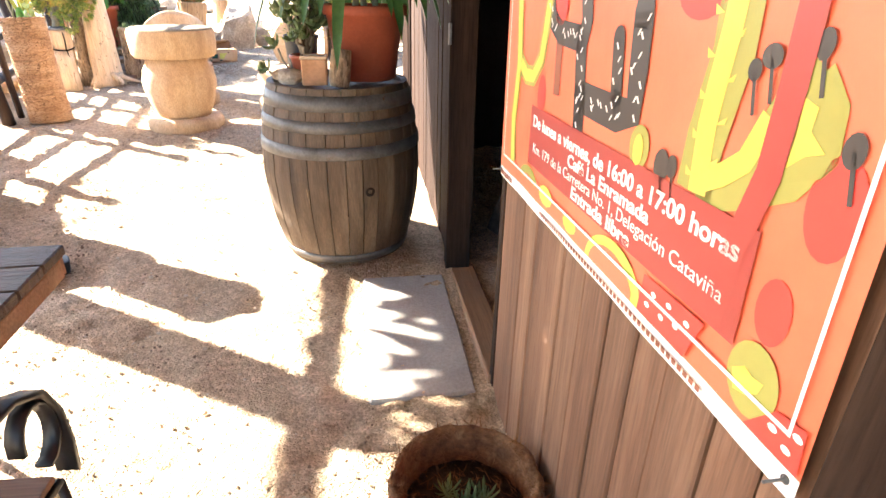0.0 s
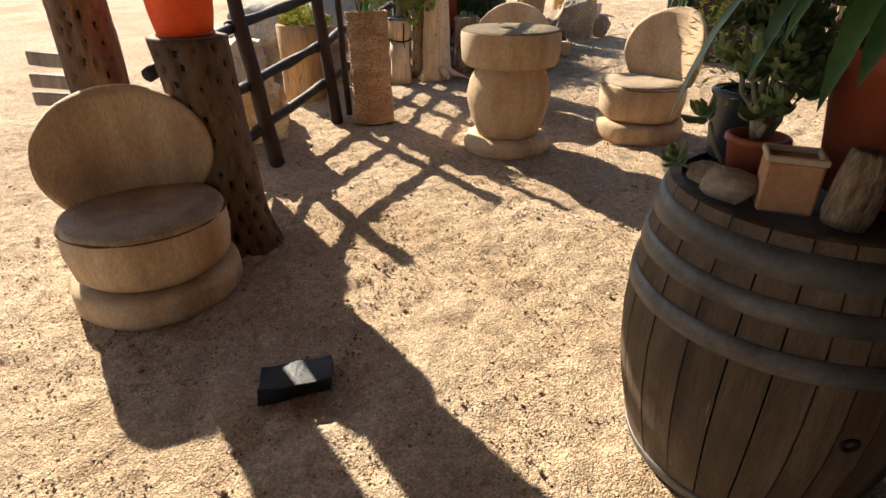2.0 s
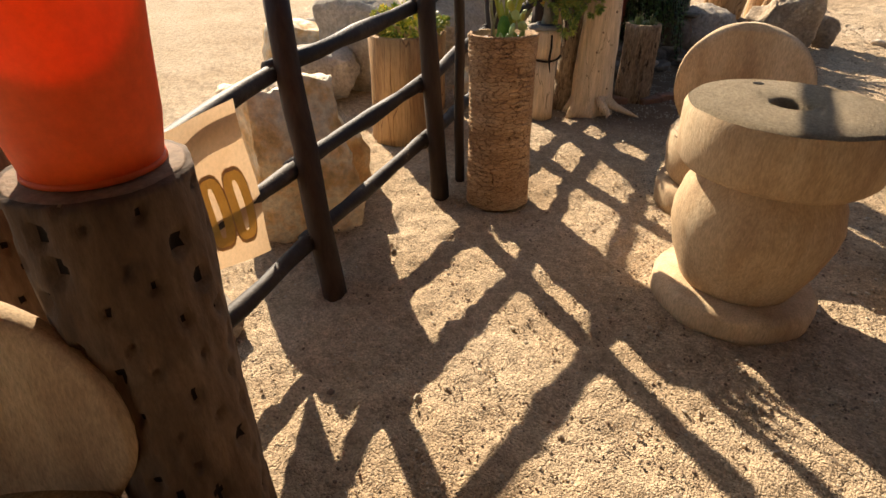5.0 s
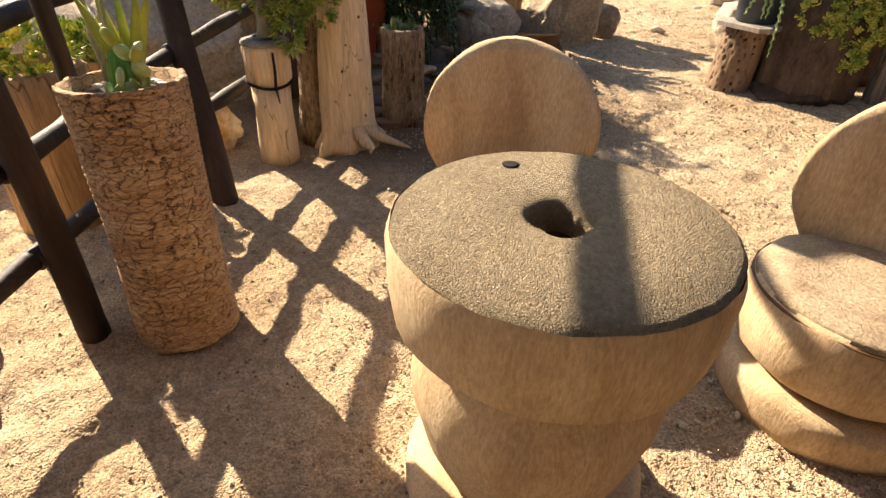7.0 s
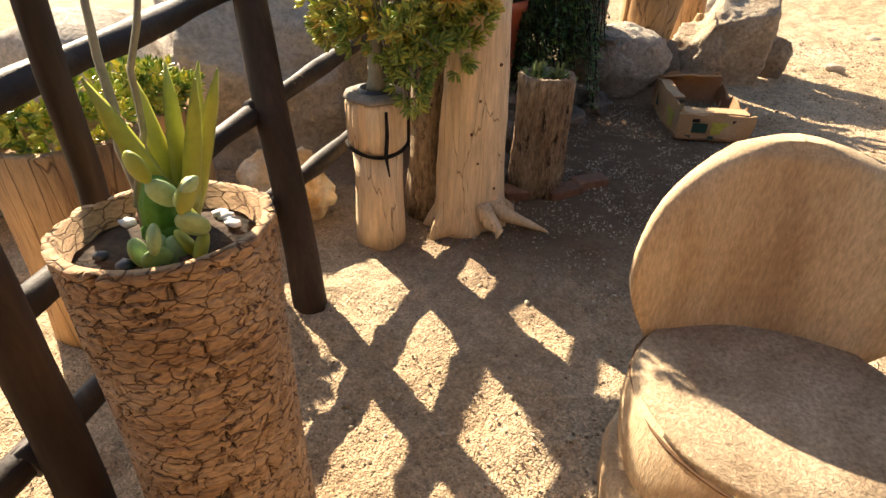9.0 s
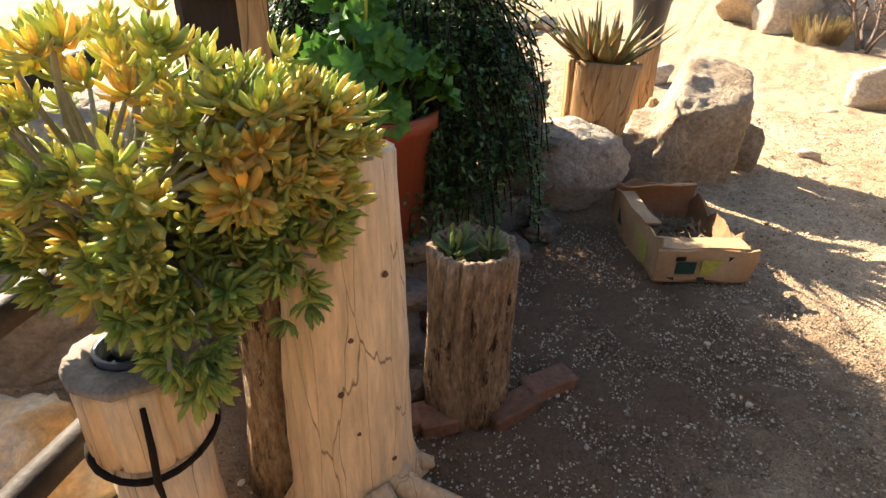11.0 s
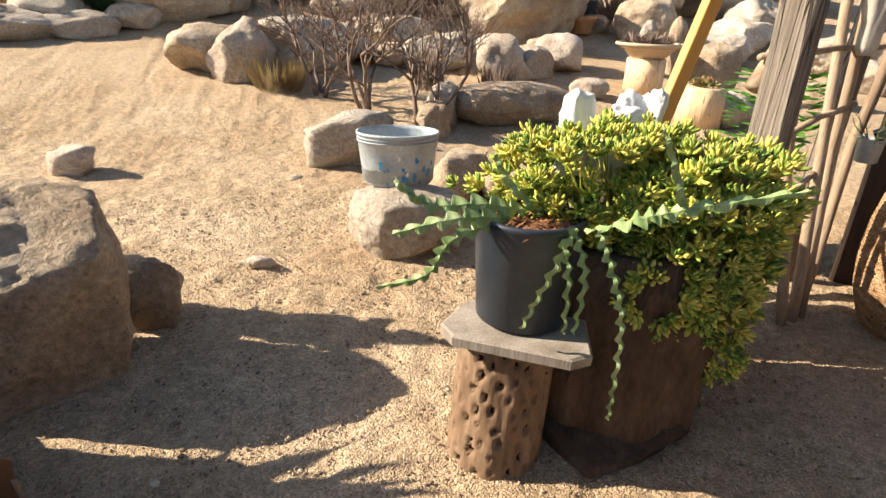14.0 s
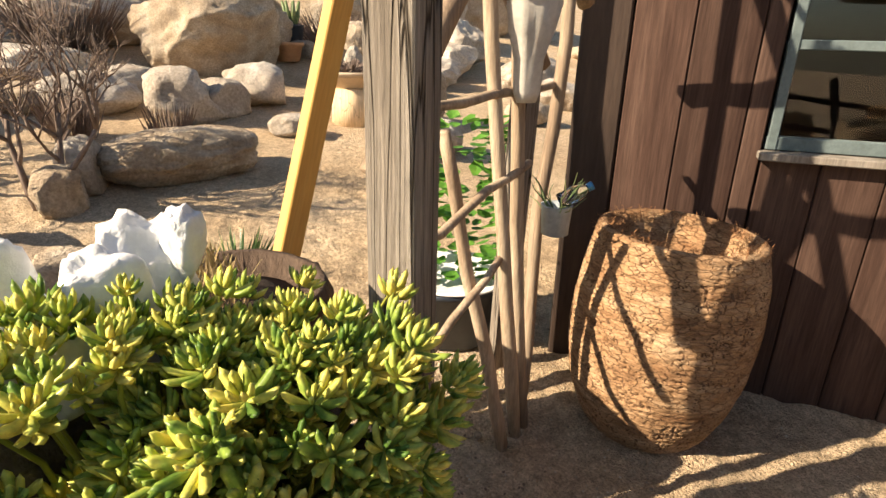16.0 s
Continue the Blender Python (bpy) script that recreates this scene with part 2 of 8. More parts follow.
M_BOARD_E = surf("weathered_red_brown_boards", [(0.036, 0.018, 0.013), (0.068, 0.038, 0.028), (0.11, 0.066, 0.049)], 4, 60, 0.75, 0.4, 0.004, stretch=(2, 2, 0.10), vary=0.4, fleck=((0.03, 0.018, 0.013), 7, 0.66), spec=0.15)
M_FRAME = surf("dark_door_frame", [(0.014, 0.008, 0.006), (0.030, 0.017, 0.012), (0.055, 0.033, 0.023)], 4, 60, 0.8, 0.4, 0.005, stretch=(2, 2, 0.10), vary=0.4, spec=0.1)
M_CONCRETE = surf("worn_concrete_slab", [(0.33, 0.30, 0.265), (0.41, 0.375, 0.33), (0.47, 0.435, 0.385)], 3, 70, 0.9, 0.25, 0.003, vary=0.2)
M_ROCK = surf("tan_granite", [(0.33, 0.235, 0.155), (0.47, 0.365, 0.255), (0.60, 0.505, 0.39)], 3.2, 36, 0.9, 1.0, 0.03, vary=0.45, fleck=((0.18, 0.14, 0.105), 10, 0.64))
M_ROCK_P = surf("pale_boulder_granite", [(0.42, 0.335, 0.255), (0.56, 0.475, 0.38), (0.68, 0.61, 0.52)], 2.4, 30, 0.9, 1.0, 0.035, vary=0.4, fleck=((0.24, 0.195, 0.155), 7, 0.64))
M_ROCK_D = surf("dark_garden_stone", [(0.10, 0.078, 0.06), (0.17, 0.135, 0.105), (0.25, 0.205, 0.165)], 4, 42, 0.9, 0.7, 0.015, vary=0.4)
M_ONYX = surf("cream_and_rust_onyx_block", [(0.58, 0.31, 0.11), (0.76, 0.50, 0.23), (0.86, 0.75, 0.56), (0.78, 0.50, 0.22)], 4, 30, 0.6, 0.8, 0.02, vary=0.3)
M_WHITE = surf("whitewashed_stone", [(0.76, 0.75, 0.72), (0.82, 0.81, 0.79), (0.85, 0.84, 0.82)], 5, 40, 0.8, 0.5, 0.008, vary=0.08)
M_TERRA = surf("terracotta_plastic", [(0.25, 0.058, 0.03), (0.30, 0.073, 0.038), (0.34, 0.09, 0.048)], 4, 60, 0.5, 0.06, 0.002, vary=0.12)
M_CLAY = surf("fired_clay", [(0.42, 0.21, 0.10), (0.50, 0.27, 0.14), (0.56, 0.33, 0.19)], 5, 60, 0.8, 0.15, 0.003, vary=0.2)
M_ORANGE = surf("bright_orange_plastic", [(0.80, 0.10, 0.02), (0.86, 0.125, 0.025), (0.90, 0.15, 0.03)], 3, 40, 0.5, 0.08, 0.002, vary=0.1, trans=0.25)
M_BLACK = surf("black_nursery_plastic", [(0.018, 0.024, 0.036), (0.03, 0.04, 0.056), (0.05, 0.062, 0.08)], 4, 50, 0.42, 0.1, 0.003, vary=0.25, spec=0.5, fleck=((0.16, 0.15, 0.14), 9, 0.72))
M_IRON = surf("black_wrought_iron", [(0.010, 0.010, 0.010), (0.018, 0.018, 0.019)], 6, 60, 0.45, 0.15, 0.002, spec=0.5)
M_BARK_D = surf("blackened_trunk_bark", [(0.05, 0.031, 0.02), (0.10, 0.066, 0.045), (0.16, 0.112, 0.08)], 6, 50, 0.85, 0.8, 0.015, stretch=(1, 1, 0.4), vary=0.4)
M_TABLE = surf("dark_slatted_table_wood", [(0.03, 0.017, 0.011), (0.065, 0.038, 0.024), (0.125, 0.08, 0.052)], 3, 40, 0.5, 0.9, 0.008, stretch=(0.2, 2, 2), vary=0.6, fleck=((0.24, 0.165, 0.115), 10, 0.66))
M_SLAT = surf("brown_bench_slat", [(0.20, 0.11, 0.06), (0.27, 0.16, 0.09), (0.33, 0.21, 0.125)], 4, 60, 0.6, 0.3, 0.003, stretch=(0.1, 2, 2), vary=0.3)
M_SOIL = surf("dark_potting_soil", [(0.03, 0.02, 0.013), (0.06, 0.04, 0.027), (0.10, 0.068, 0.045)], 20, 70, 0.95, 0.9, 0.01, vary=0.4)
M_CHIPS = surf("reddish_bark_chips", [(0.16, 0.065, 0.03), (0.28, 0.125, 0.06), (0.40, 0.21, 0.11)], 30, 80, 0.85, 0.8, 0.01, vary=0.4)
M_ZINC = surf("galvanised_steel", [(0.32, 0.36, 0.39), (0.44, 0.49, 0.52), (0.54, 0.58, 0.60)], 5, 50, 0.5, 0.15, 0.003, metal=0.2, vary=0.2, fleck=((0.62, 0.60, 0.56), 12, 0.66))
M_BLUE = surf("flaking_blue_paint", [(0.05, 0.22, 0.45), (0.08, 0.30, 0.55)], 9, 60, 0.6, 0.1)
M_CARD = surf("corrugated_cardboard", [(0.36, 0.23, 0.12), (0.44, 0.29, 0.16), (0.50, 0.35, 0.20)], 4, 50, 0.85, 0.15, 0.002, vary=0.15)
M_CARD_IN = surf("brown_cardboard_inside", [(0.27, 0.145, 0.075), (0.34, 0.19, 0.10)], 4, 50, 0.85, 0.15, 0.002, vary=0.15)
M_PRINT_Y = surf("yellow_green_print", [(0.42, 0.40, 0.07), (0.50, 0.47, 0.10)], 4, 50, 0.7, 0.0)
M_PRINT_G = surf("dark_green_print", [(0.012, 0.045, 0.035), (0.02, 0.06, 0.045)], 4, 50, 0.7, 0.0)
M_FOIL = surf("black_glossy_wrapper", [(0.006, 0.009, 0.014), (0.012, 0.016, 0.022)], 4, 30, 0.5, 0.4, 0.01, spec=0.25)
M_BANNER = surf("orange_red_banner_print", [(0.72, 0.115, 0.05), (0.78, 0.15, 0.07), (0.80, 0.17, 0.085)], 2, 30, 0.42, 0.08, 0.004, vary=0.05, spec=0.5)
M_B_MAROON = surf("maroon_print", [(0.30, 0.035, 0.03), (0.34, 0.045, 0.038)], 2, 30, 0.42, 0.0, vary=0.04, spec=0.5)
M_B_RED = surf("red_print", [(0.66, 0.04, 0.03), (0.72, 0.055, 0.04)], 2, 30, 0.42, 0.0, vary=0.04, spec=0.5)
M_B_YELLOW = surf("yellow_print", [(0.78, 0.50, 0.06), (0.82, 0.56, 0.09)], 2, 30, 0.42, 0.0, vary=0.04, spec=0.5)
M_B_GREEN = surf("olive_print", [(0.28, 0.27, 0.055), (0.33, 0.31, 0.07)], 2, 30, 0.42, 0.0, vary=0.04, spec=0.5)
M_B_LIME = surf("lime_print", [(0.42, 0.52, 0.07), (0.48, 0.58, 0.09)], 2, 30, 0.42, 0.0, vary=0.04, spec=0.5)
# dark brown that carries the shade inside the table's mortise
M_SOCKET_SHADE = surf("socket_shade_brown", [(0.035, 0.018, 0.01), (0.06, 0.032, 0.018)], 8, 40, 0.95, 0.2)
M_WINFRAME = surf("grey_green_window_paint", [(0.10, 0.13, 0.13), (0.16, 0.20, 0.20)], 5, 60, 0.5, 0.1, vary=0.2)
M_B_WHITE = surf("white_print", [(0.80, 0.78, 0.75), (0.84, 0.82, 0.80)], 2, 30, 0.42, 0.0, vary=0.04, spec=0.5)
M_B_BLACK = surf("charcoal_print", [(0.035, 0.03, 0.03), (0.05, 0.042, 0.04)], 2, 30, 0.42, 0.0, vary=0.04, spec=0.5)
M_B_BROWN = surf("brown_shadow_print", [(0.22, 0.07, 0.04), (0.27, 0.09, 0.05)], 2, 30, 0.42, 0.0, vary=0.04, spec=0.5)
M_SHEET = surf("faded_mustard_cloth", [(0.66, 0.44, 0.25), (0.72, 0.51, 0.31)], 5, 60, 0.8, 0.15, 0.003, vary=0.12, trans=0.4)
M_SHEET_D = surf("sheet_brown_print", [(0.46, 0.29, 0.13), (0.52, 0.33, 0.155)], 5, 60, 0.8, 0.0, vary=0.1, trans=0.3)
M_SHEET_Y = surf("sheet_yellow_print", [(0.60, 0.40, 0.10), (0.66, 0.45, 0.13)], 5, 60, 0.8, 0.0, vary=0.1, trans=0.4)
M_BRUSH = surf("dry_palm_thatch", [(0.13, 0.09, 0.05), (0.22, 0.16, 0.09), (0.32, 0.24, 0.15)], 8, 60, 0.9, 0.6, 0.01, vary=0.4)
# the rooms' lack of light is put into these near-black colours
M_INTERIOR = surf("shade_darkened_plaster", [(0.028, 0.021, 0.016), (0.045, 0.036, 0.028)], 3, 40, 0.9, 0.2)
M_SHADE_FLOOR = surf("shade_darkened_floor", [(0.022, 0.017, 0.013), (0.04, 0.031, 0.024)], 3, 60, 0.9, 0.3)
M_COCO = surf("woven_palm_fibre", [(0.24, 0.12, 0.055), (0.40, 0.235, 0.12), (0.56, 0.38, 0.225)], 5, 60, 0.85, 0.9, 0.010, stretch=(1, 1, 3.0), vary=0.5, crack=20, crack_w=0.04, crack_stretch=(1, 1, 2.6), crack_col=(0.16, 0.08, 0.04))
M_COCO_IN = surf("shredded_coir", [(0.15, 0.062, 0.026), (0.28, 0.13, 0.055), (0.42, 0.225, 0.105)], 16, 70, 0.95, 1.0, 0.015, vary=0.45)
M_SEDUM_Y = surf("yellow_sedum_leaf", [(0.34, 0.45, 0.13), (0.56, 0.60, 0.18), (0.75, 0.69, 0.20), (0.85, 0.58, 0.16)], 7, 40, 0.38, 0.05, 0.002, vary=0.2, world_space=True, trans=0.5, island=0.25)
M_SEDUM_L = surf("green_sedum_leaf", [(0.14, 0.26, 0.07), (0.32, 0.42, 0.10), (0.55, 0.55, 0.13)], 9, 40, 0.38, 0.05, 0.002, vary=0.25, world_space=True, trans=0.35, island=0.25)
M_SEDUM_G = surf("lime_sedum_leaf", [(0.10, 0.19, 0.035), (0.32, 0.42, 0.075), (0.62, 0.60, 0.13), (0.82, 0.70, 0.17)], 14, 60, 0.36, 0.05, 0.002, vary=0.3, world_space=True, trans=0.2, island=0.3)
M_LEAF = surf("bright_geranium_leaf", [(0.05, 0.15, 0.02), (0.10, 0.26, 0.035), (0.19, 0.37, 0.06)], 9, 50, 0.5, 0.15, 0.003, vary=0.25, world_space=True, trans=0.3)
M_LEAF_D = surf("dark_vine_leaf", [(0.025, 0.065, 0.02), (0.065, 0.14, 0.04), (0.17, 0.27, 0.07)], 8, 50, 0.32, 0.1, 0.002, vary=0.3, world_space=True, trans=0.2, spec=0.5, island=0.35)
M_STRAP = surf("dark_strap_leaf", [(0.025, 0.075, 0.02), (0.045, 0.115, 0.03), (0.075, 0.16, 0.045)], 5, 50, 0.4, 0.1, 0.002, vary=0.25, world_space=True, trans=0.2, spec=0.45)
M_JADE = surf("blue_green_succulent", [(0.09, 0.15, 0.06), (0.16, 0.22, 0.09), (0.25, 0.26, 0.09)], 10, 40, 0.45, 0.05, 0.002, vary=0.2, world_space=True, trans=0.15)
M_FISH = surf("zigzag_cactus_stem", [(0.15, 0.25, 0.075), (0.32, 0.43, 0.18), (0.48, 0.57, 0.31)], 7, 40, 0.42, 0.2, 0.003, vary=0.3, trans=0.2)
M_AGAVE = surf("red_tinged_agave", [(0.10, 0.14, 0.05), (0.24, 0.20, 0.075), (0.40, 0.13, 0.06)], 6, 50, 0.45, 0.1, 0.003, stretch=(1, 1, 0.5), vary=0.3)
M_OPUNTIA = surf("yellow_green_pad", [(0.22, 0.27, 0.035), (0.33, 0.35, 0.05), (0.40, 0.37, 0.07)], 6, 40, 0.5, 0.1, 0.002, vary=0.15)
M_STEM = surf("grey_succulent_stem", [(0.20, 0.19, 0.14), (0.28, 0.26, 0.19), (0.34, 0.30, 0.22)], 8, 50, 0.8, 0.4, 0.004, vary=0.25)
M_TWIG = surf("bare_shrub_twig", [(0.12, 0.085, 0.065), (0.20, 0.145, 0.115), (0.28, 0.21, 0.17)], 8, 50, 0.85, 0.3, 0.004, vary=0.3)
M_GRASS = surf("dry_desert_scrub", [(0.26, 0.17, 0.085), (0.36, 0.26, 0.13), (0.30, 0.29, 0.10)], 3, 40, 0.9, 0.2, vary=0.3, world_space=True, trans=0.2)
M_CREAM = surf("cream_clay", [(0.50, 0.38, 0.26), (0.58, 0.46, 0.33)], 5, 60, 0.8, 0.2, 0.003, vary=0.15)
M_SKULL = surf("bleached_bone", [(0.50, 0.46, 0.40), (0.62, 0.585, 0.52)], 8, 50, 0.7, 0.3, 0.004, vary=0.15)
M_BRICK = surf("old_red_edging_brick", [(0.17, 0.085, 0.05), (0.25, 0.13, 0.08)], 8, 50, 0.9, 0.5, 0.006, vary=0.3)


def glass_material(name, tint, rough):
    m = bpy.data.materials.new(name)
    m.use_nodes = True
    b = m.node_tree.nodes["Principled BSDF"]
    b.inputs["Base Color"].default_value = (*tint, 1)
    b.inputs["Roughness"].default_value = rough
    b.inputs["Transmission Weight"].default_value = 1.0
    b.inputs["IOR"].default_value = 1.45
    return m


M_GLASS = glass_material("window_glass", (0.92, 0.95, 0.95), 0.01)
M_BOTTLE = glass_material("clear_plastic_bottle", (0.85, 0.93, 0.97), 0.08)

# ---- builders ----
rng = random.Random(7)


def ground_z(x, y):
    """Height of the ground: a gentle rise up the yard, then a stony hillside."""
    z = 0.045 * min(y, 60) - 0.02
    far = max(0.0, y - 12.5 + 0.25 * min(0.0, x + 2))
    z += 0.085 * min(far, 6) + 0.14 * max(0.0, min(far - 5, 40))
    return z


def link(name, bm, mat, parent=None, label="", smooth=True):
    me = bpy.data.meshes.new(name)
    bm.to_mesh(me)
    bm.free()
    mats = mat if isinstance(mat, (list, tuple)) else [mat]
    for m in mats:
        me.materials.append(m)
    if smooth:
        me.shade_smooth()
    ob = new(name, me)
    if parent is not None:
        ob.parent = parent
    if label:
        ob["label"] = label
    return ob


part = link


def thing(name, label, category, x, y, z=None, rz=0.0, group="", kind="", rx=0.0, ry=0.0):
    e = new(name)
    e.empty_display_size = 0.1
    e.matrix_basis = pose(x, y, ground_z(x, y) if z is None else z, rx, ry, rz)
    return tagged(e, label, category, group, kind)


def mesh_raw(name, verts, faces, mat, parent=None, label="", smooth=False):
    me = bpy.data.meshes.new(name)
    me.from_pydata(verts, [], faces)
    for m in (mat if isinstance(mat, (list, tuple)) else [mat]):
        me.materials.append(m)
    if smooth:
        me.shade_smooth()
    ob = new(name, me)
    if parent is not None:
        ob.parent = parent
    if label:
        ob["label"] = label
    return ob


def lathe(profile, seg=48, wob=0.0, freq=3.0, seed=0, ease=1, fn=None, close=True, bend=(0, 0)):
    """Turned shape from (radius, height) rows; wob roughens it; bend shifts the top sideways."""
    bm = bmesh.new()
    top = max(p[1] for p in profile) or 1
    rings = []
    for r, z in profile:
        ring = []
        for i in range(seg):
            a = 2 * math.pi * i / seg
            k = 1.0
            if wob:
                k += wob * noise.noise((math.cos(a) * freq + seed * 7.1, math.sin(a) * freq, z * freq * 2.2 + seed))
                k += wob * 0.4 * noise.noise((math.cos(a) * freq * 4 + seed, math.sin(a) * freq * 4, z * freq * 9))
            rr = r * k
            if fn:
                rr += fn(a, z, r)
            f = max(0.0, z) / top
            ring.append(bm.verts.new((rr * math.cos(a) + bend[0] * f, rr * math.sin(a) + bend[1] * f, z)))
        rings.append(ring)
    for a, b in zip(rings, rings[1:]):
        for i in range(seg):
            bm.faces.new((a[i], a[(i + 1) % seg], b[(i + 1) % seg], b[i]))
    if close:
        if profile[0][0] > 0.001:
            bm.faces.new(list(reversed(rings[0])))
        if profile[-1][0] > 0.001:
            bm.faces.new(rings[-1])
    bmesh.ops.recalc_face_normals(bm, faces=bm.faces)
    return bm


def box(sx, sy, sz, at=(0, 0, 0), bevel=0.004, m=None, segs=1, cuts=0, rough=0.0, seed=0):
    """A block with softened edges, standing with its base centre at the given place."""
    bm = bmesh.new()
    bmesh.ops.create_cube(bm, size=1)
    for v in bm.verts:
        v.co = Vector((v.co.x * sx, v.co.y * sy, (v.co.z + 0.5) * sz))
    if cuts:
        bmesh.ops.subdivide_edges(bm, edges=bm.edges[:], cuts=cuts, use_grid_fill=True)
    if bevel:
        bmesh.ops.bevel(bm, geom=[e for e in bm.edges if e.calc_face_angle(0) > 1.0], offset=bevel, segments=segs, affect="EDGES", profile=0.6)
    if rough:
        for v in bm.verts:
            v.co += rough * Vector(noise.noise_vector(v.co * 6 + Vector((seed * 3.3, seed, 0))))
    if m is not None:
        bmesh.ops.transform(bm, matrix=m, verts=bm.verts)
    bmesh.ops.translate(bm, vec=at, verts=bm.verts)
    return bm


def tube(points, radii, seg=10, wob=0.0, seed=0, cap=True, flat=1.0):
    """A tapering limb along points."""
    bm = bmesh.new()
    pts = [Vector(p) for p in points]
    if not isinstance(radii, (list, tuple)):
        radii = [radii] * len(pts)
    rings = []
    for i, p in enumerate(pts):
        d = (pts[min(i + 1, len(pts) - 1)] - pts[max(i - 1, 0)]).normalized()
        u = d.cross(Vector((0, 0, 1)) if abs(d.z) < 0.9 else Vector((1, 0, 0))).normalized()
        w = d.cross(u)
        ring = []
        for k in range(seg):
            a = 2 * math.pi * k / seg
            r = radii[i] * (1 + wob * noise.noise((math.cos(a) * 2 + seed * 5, math.sin(a) * 2, i * 0.7 + seed)))
            ring.append(bm.verts.new(p + u * (r * math.cos(a)) + w * (r * math.sin(a) * flat)))
        rings.append(ring)
    for a, b in zip(rings, rings[1:]):
        for k in range(seg):
            bm.faces.new((a[k], a[(k + 1) % seg], b[(k + 1) % seg], b[k]))
    if cap:
        bm.faces.new(list(reversed(rings[0])))
        bm.faces.new(rings[-1])
    bmesh.ops.recalc_face_normals(bm, faces=bm.faces)
    return bm


def line_points(a, b, n=8, wander=0.0, seed=0):
    a, b = Vector(a), Vector(b)
    out = []
    for i in range(n + 1):
        f = i / n
        out.append(a.lerp(b, f) + wander * Vector(noise.noise_vector((seed * 9.1, f * 3.0, seed))))
    return out


def rock_bm(sx, sy, sz, seed=0, sub=3, rough=0.16, cuts=7, flat_base=True, block=0.45):
    """A stone: a ball chopped by random planes, then roughened; its base is at z = 0."""
    r = random.Random(seed * 131 + 5)
    bm = bmesh.new()
    bmesh.ops.create_icosphere(bm, subdivisions=sub, radius=1)
    planes = []
    for _ in range(cuts):
        n = Vector((r.gauss(0, 1), r.gauss(0, 1), r.gauss(0, 0.8))).normalized()
        planes.append((n, r.uniform(0.6, 0.95)))
    for v in bm.verts:
        p = v.co.copy()
        mx = max(abs(p.x), abs(p.y), abs(p.z))
        p = p * (1 - block + block / mx) if block else p
        for n, d in planes:
            o = p.dot(n) - d
            if o > 0:
                p -= n * (o * 0.96)
        q = p * 1.6 + Vector((seed * 3.7, seed * 1.3, 0))
        p += p.normalized() * rough * (noise.noise(q) + 0.5 * noise.noise(q * 2.7) + 0.32 * noise.noise(q * 6.5) + 0.16 * noise.noise(q * 15))
        v.co = p
    zs = [v.co.z for v in bm.verts]
    lo, hi = min(zs), max(zs)
    ex = max(abs(v.co.x) for v in bm.verts)
    ey = max(abs(v.co.y) for v in bm.verts)
    for v in bm.verts:
        z = (v.co.z - lo) / (hi - lo)
        if flat_base:
            z = max(0.0, (z - 0.12) / 0.88)
        v.co = Vector((v.co.x / ex * sx, v.co.y / ey * sy, z * sz))
    return bm


def stone(name, label, x, y, sx, sy, sz, mat=None, seed=0, rz=0.0, z=None, sink=0.03, sub=3, rough=0.16, cuts=7, group="", rx=0.0, ry=0.0, block=0.45):
    ob = link(name, rock_bm(sx, sy, sz, seed, sub, rough, cuts, True, block), mat or M_ROCK)
    base = ground_z(x, y) - sink if z is None else z
    ob.matrix_basis = pose(x, y, base, rx, ry, rz)
    return tagged(ob, label, "rock", group)


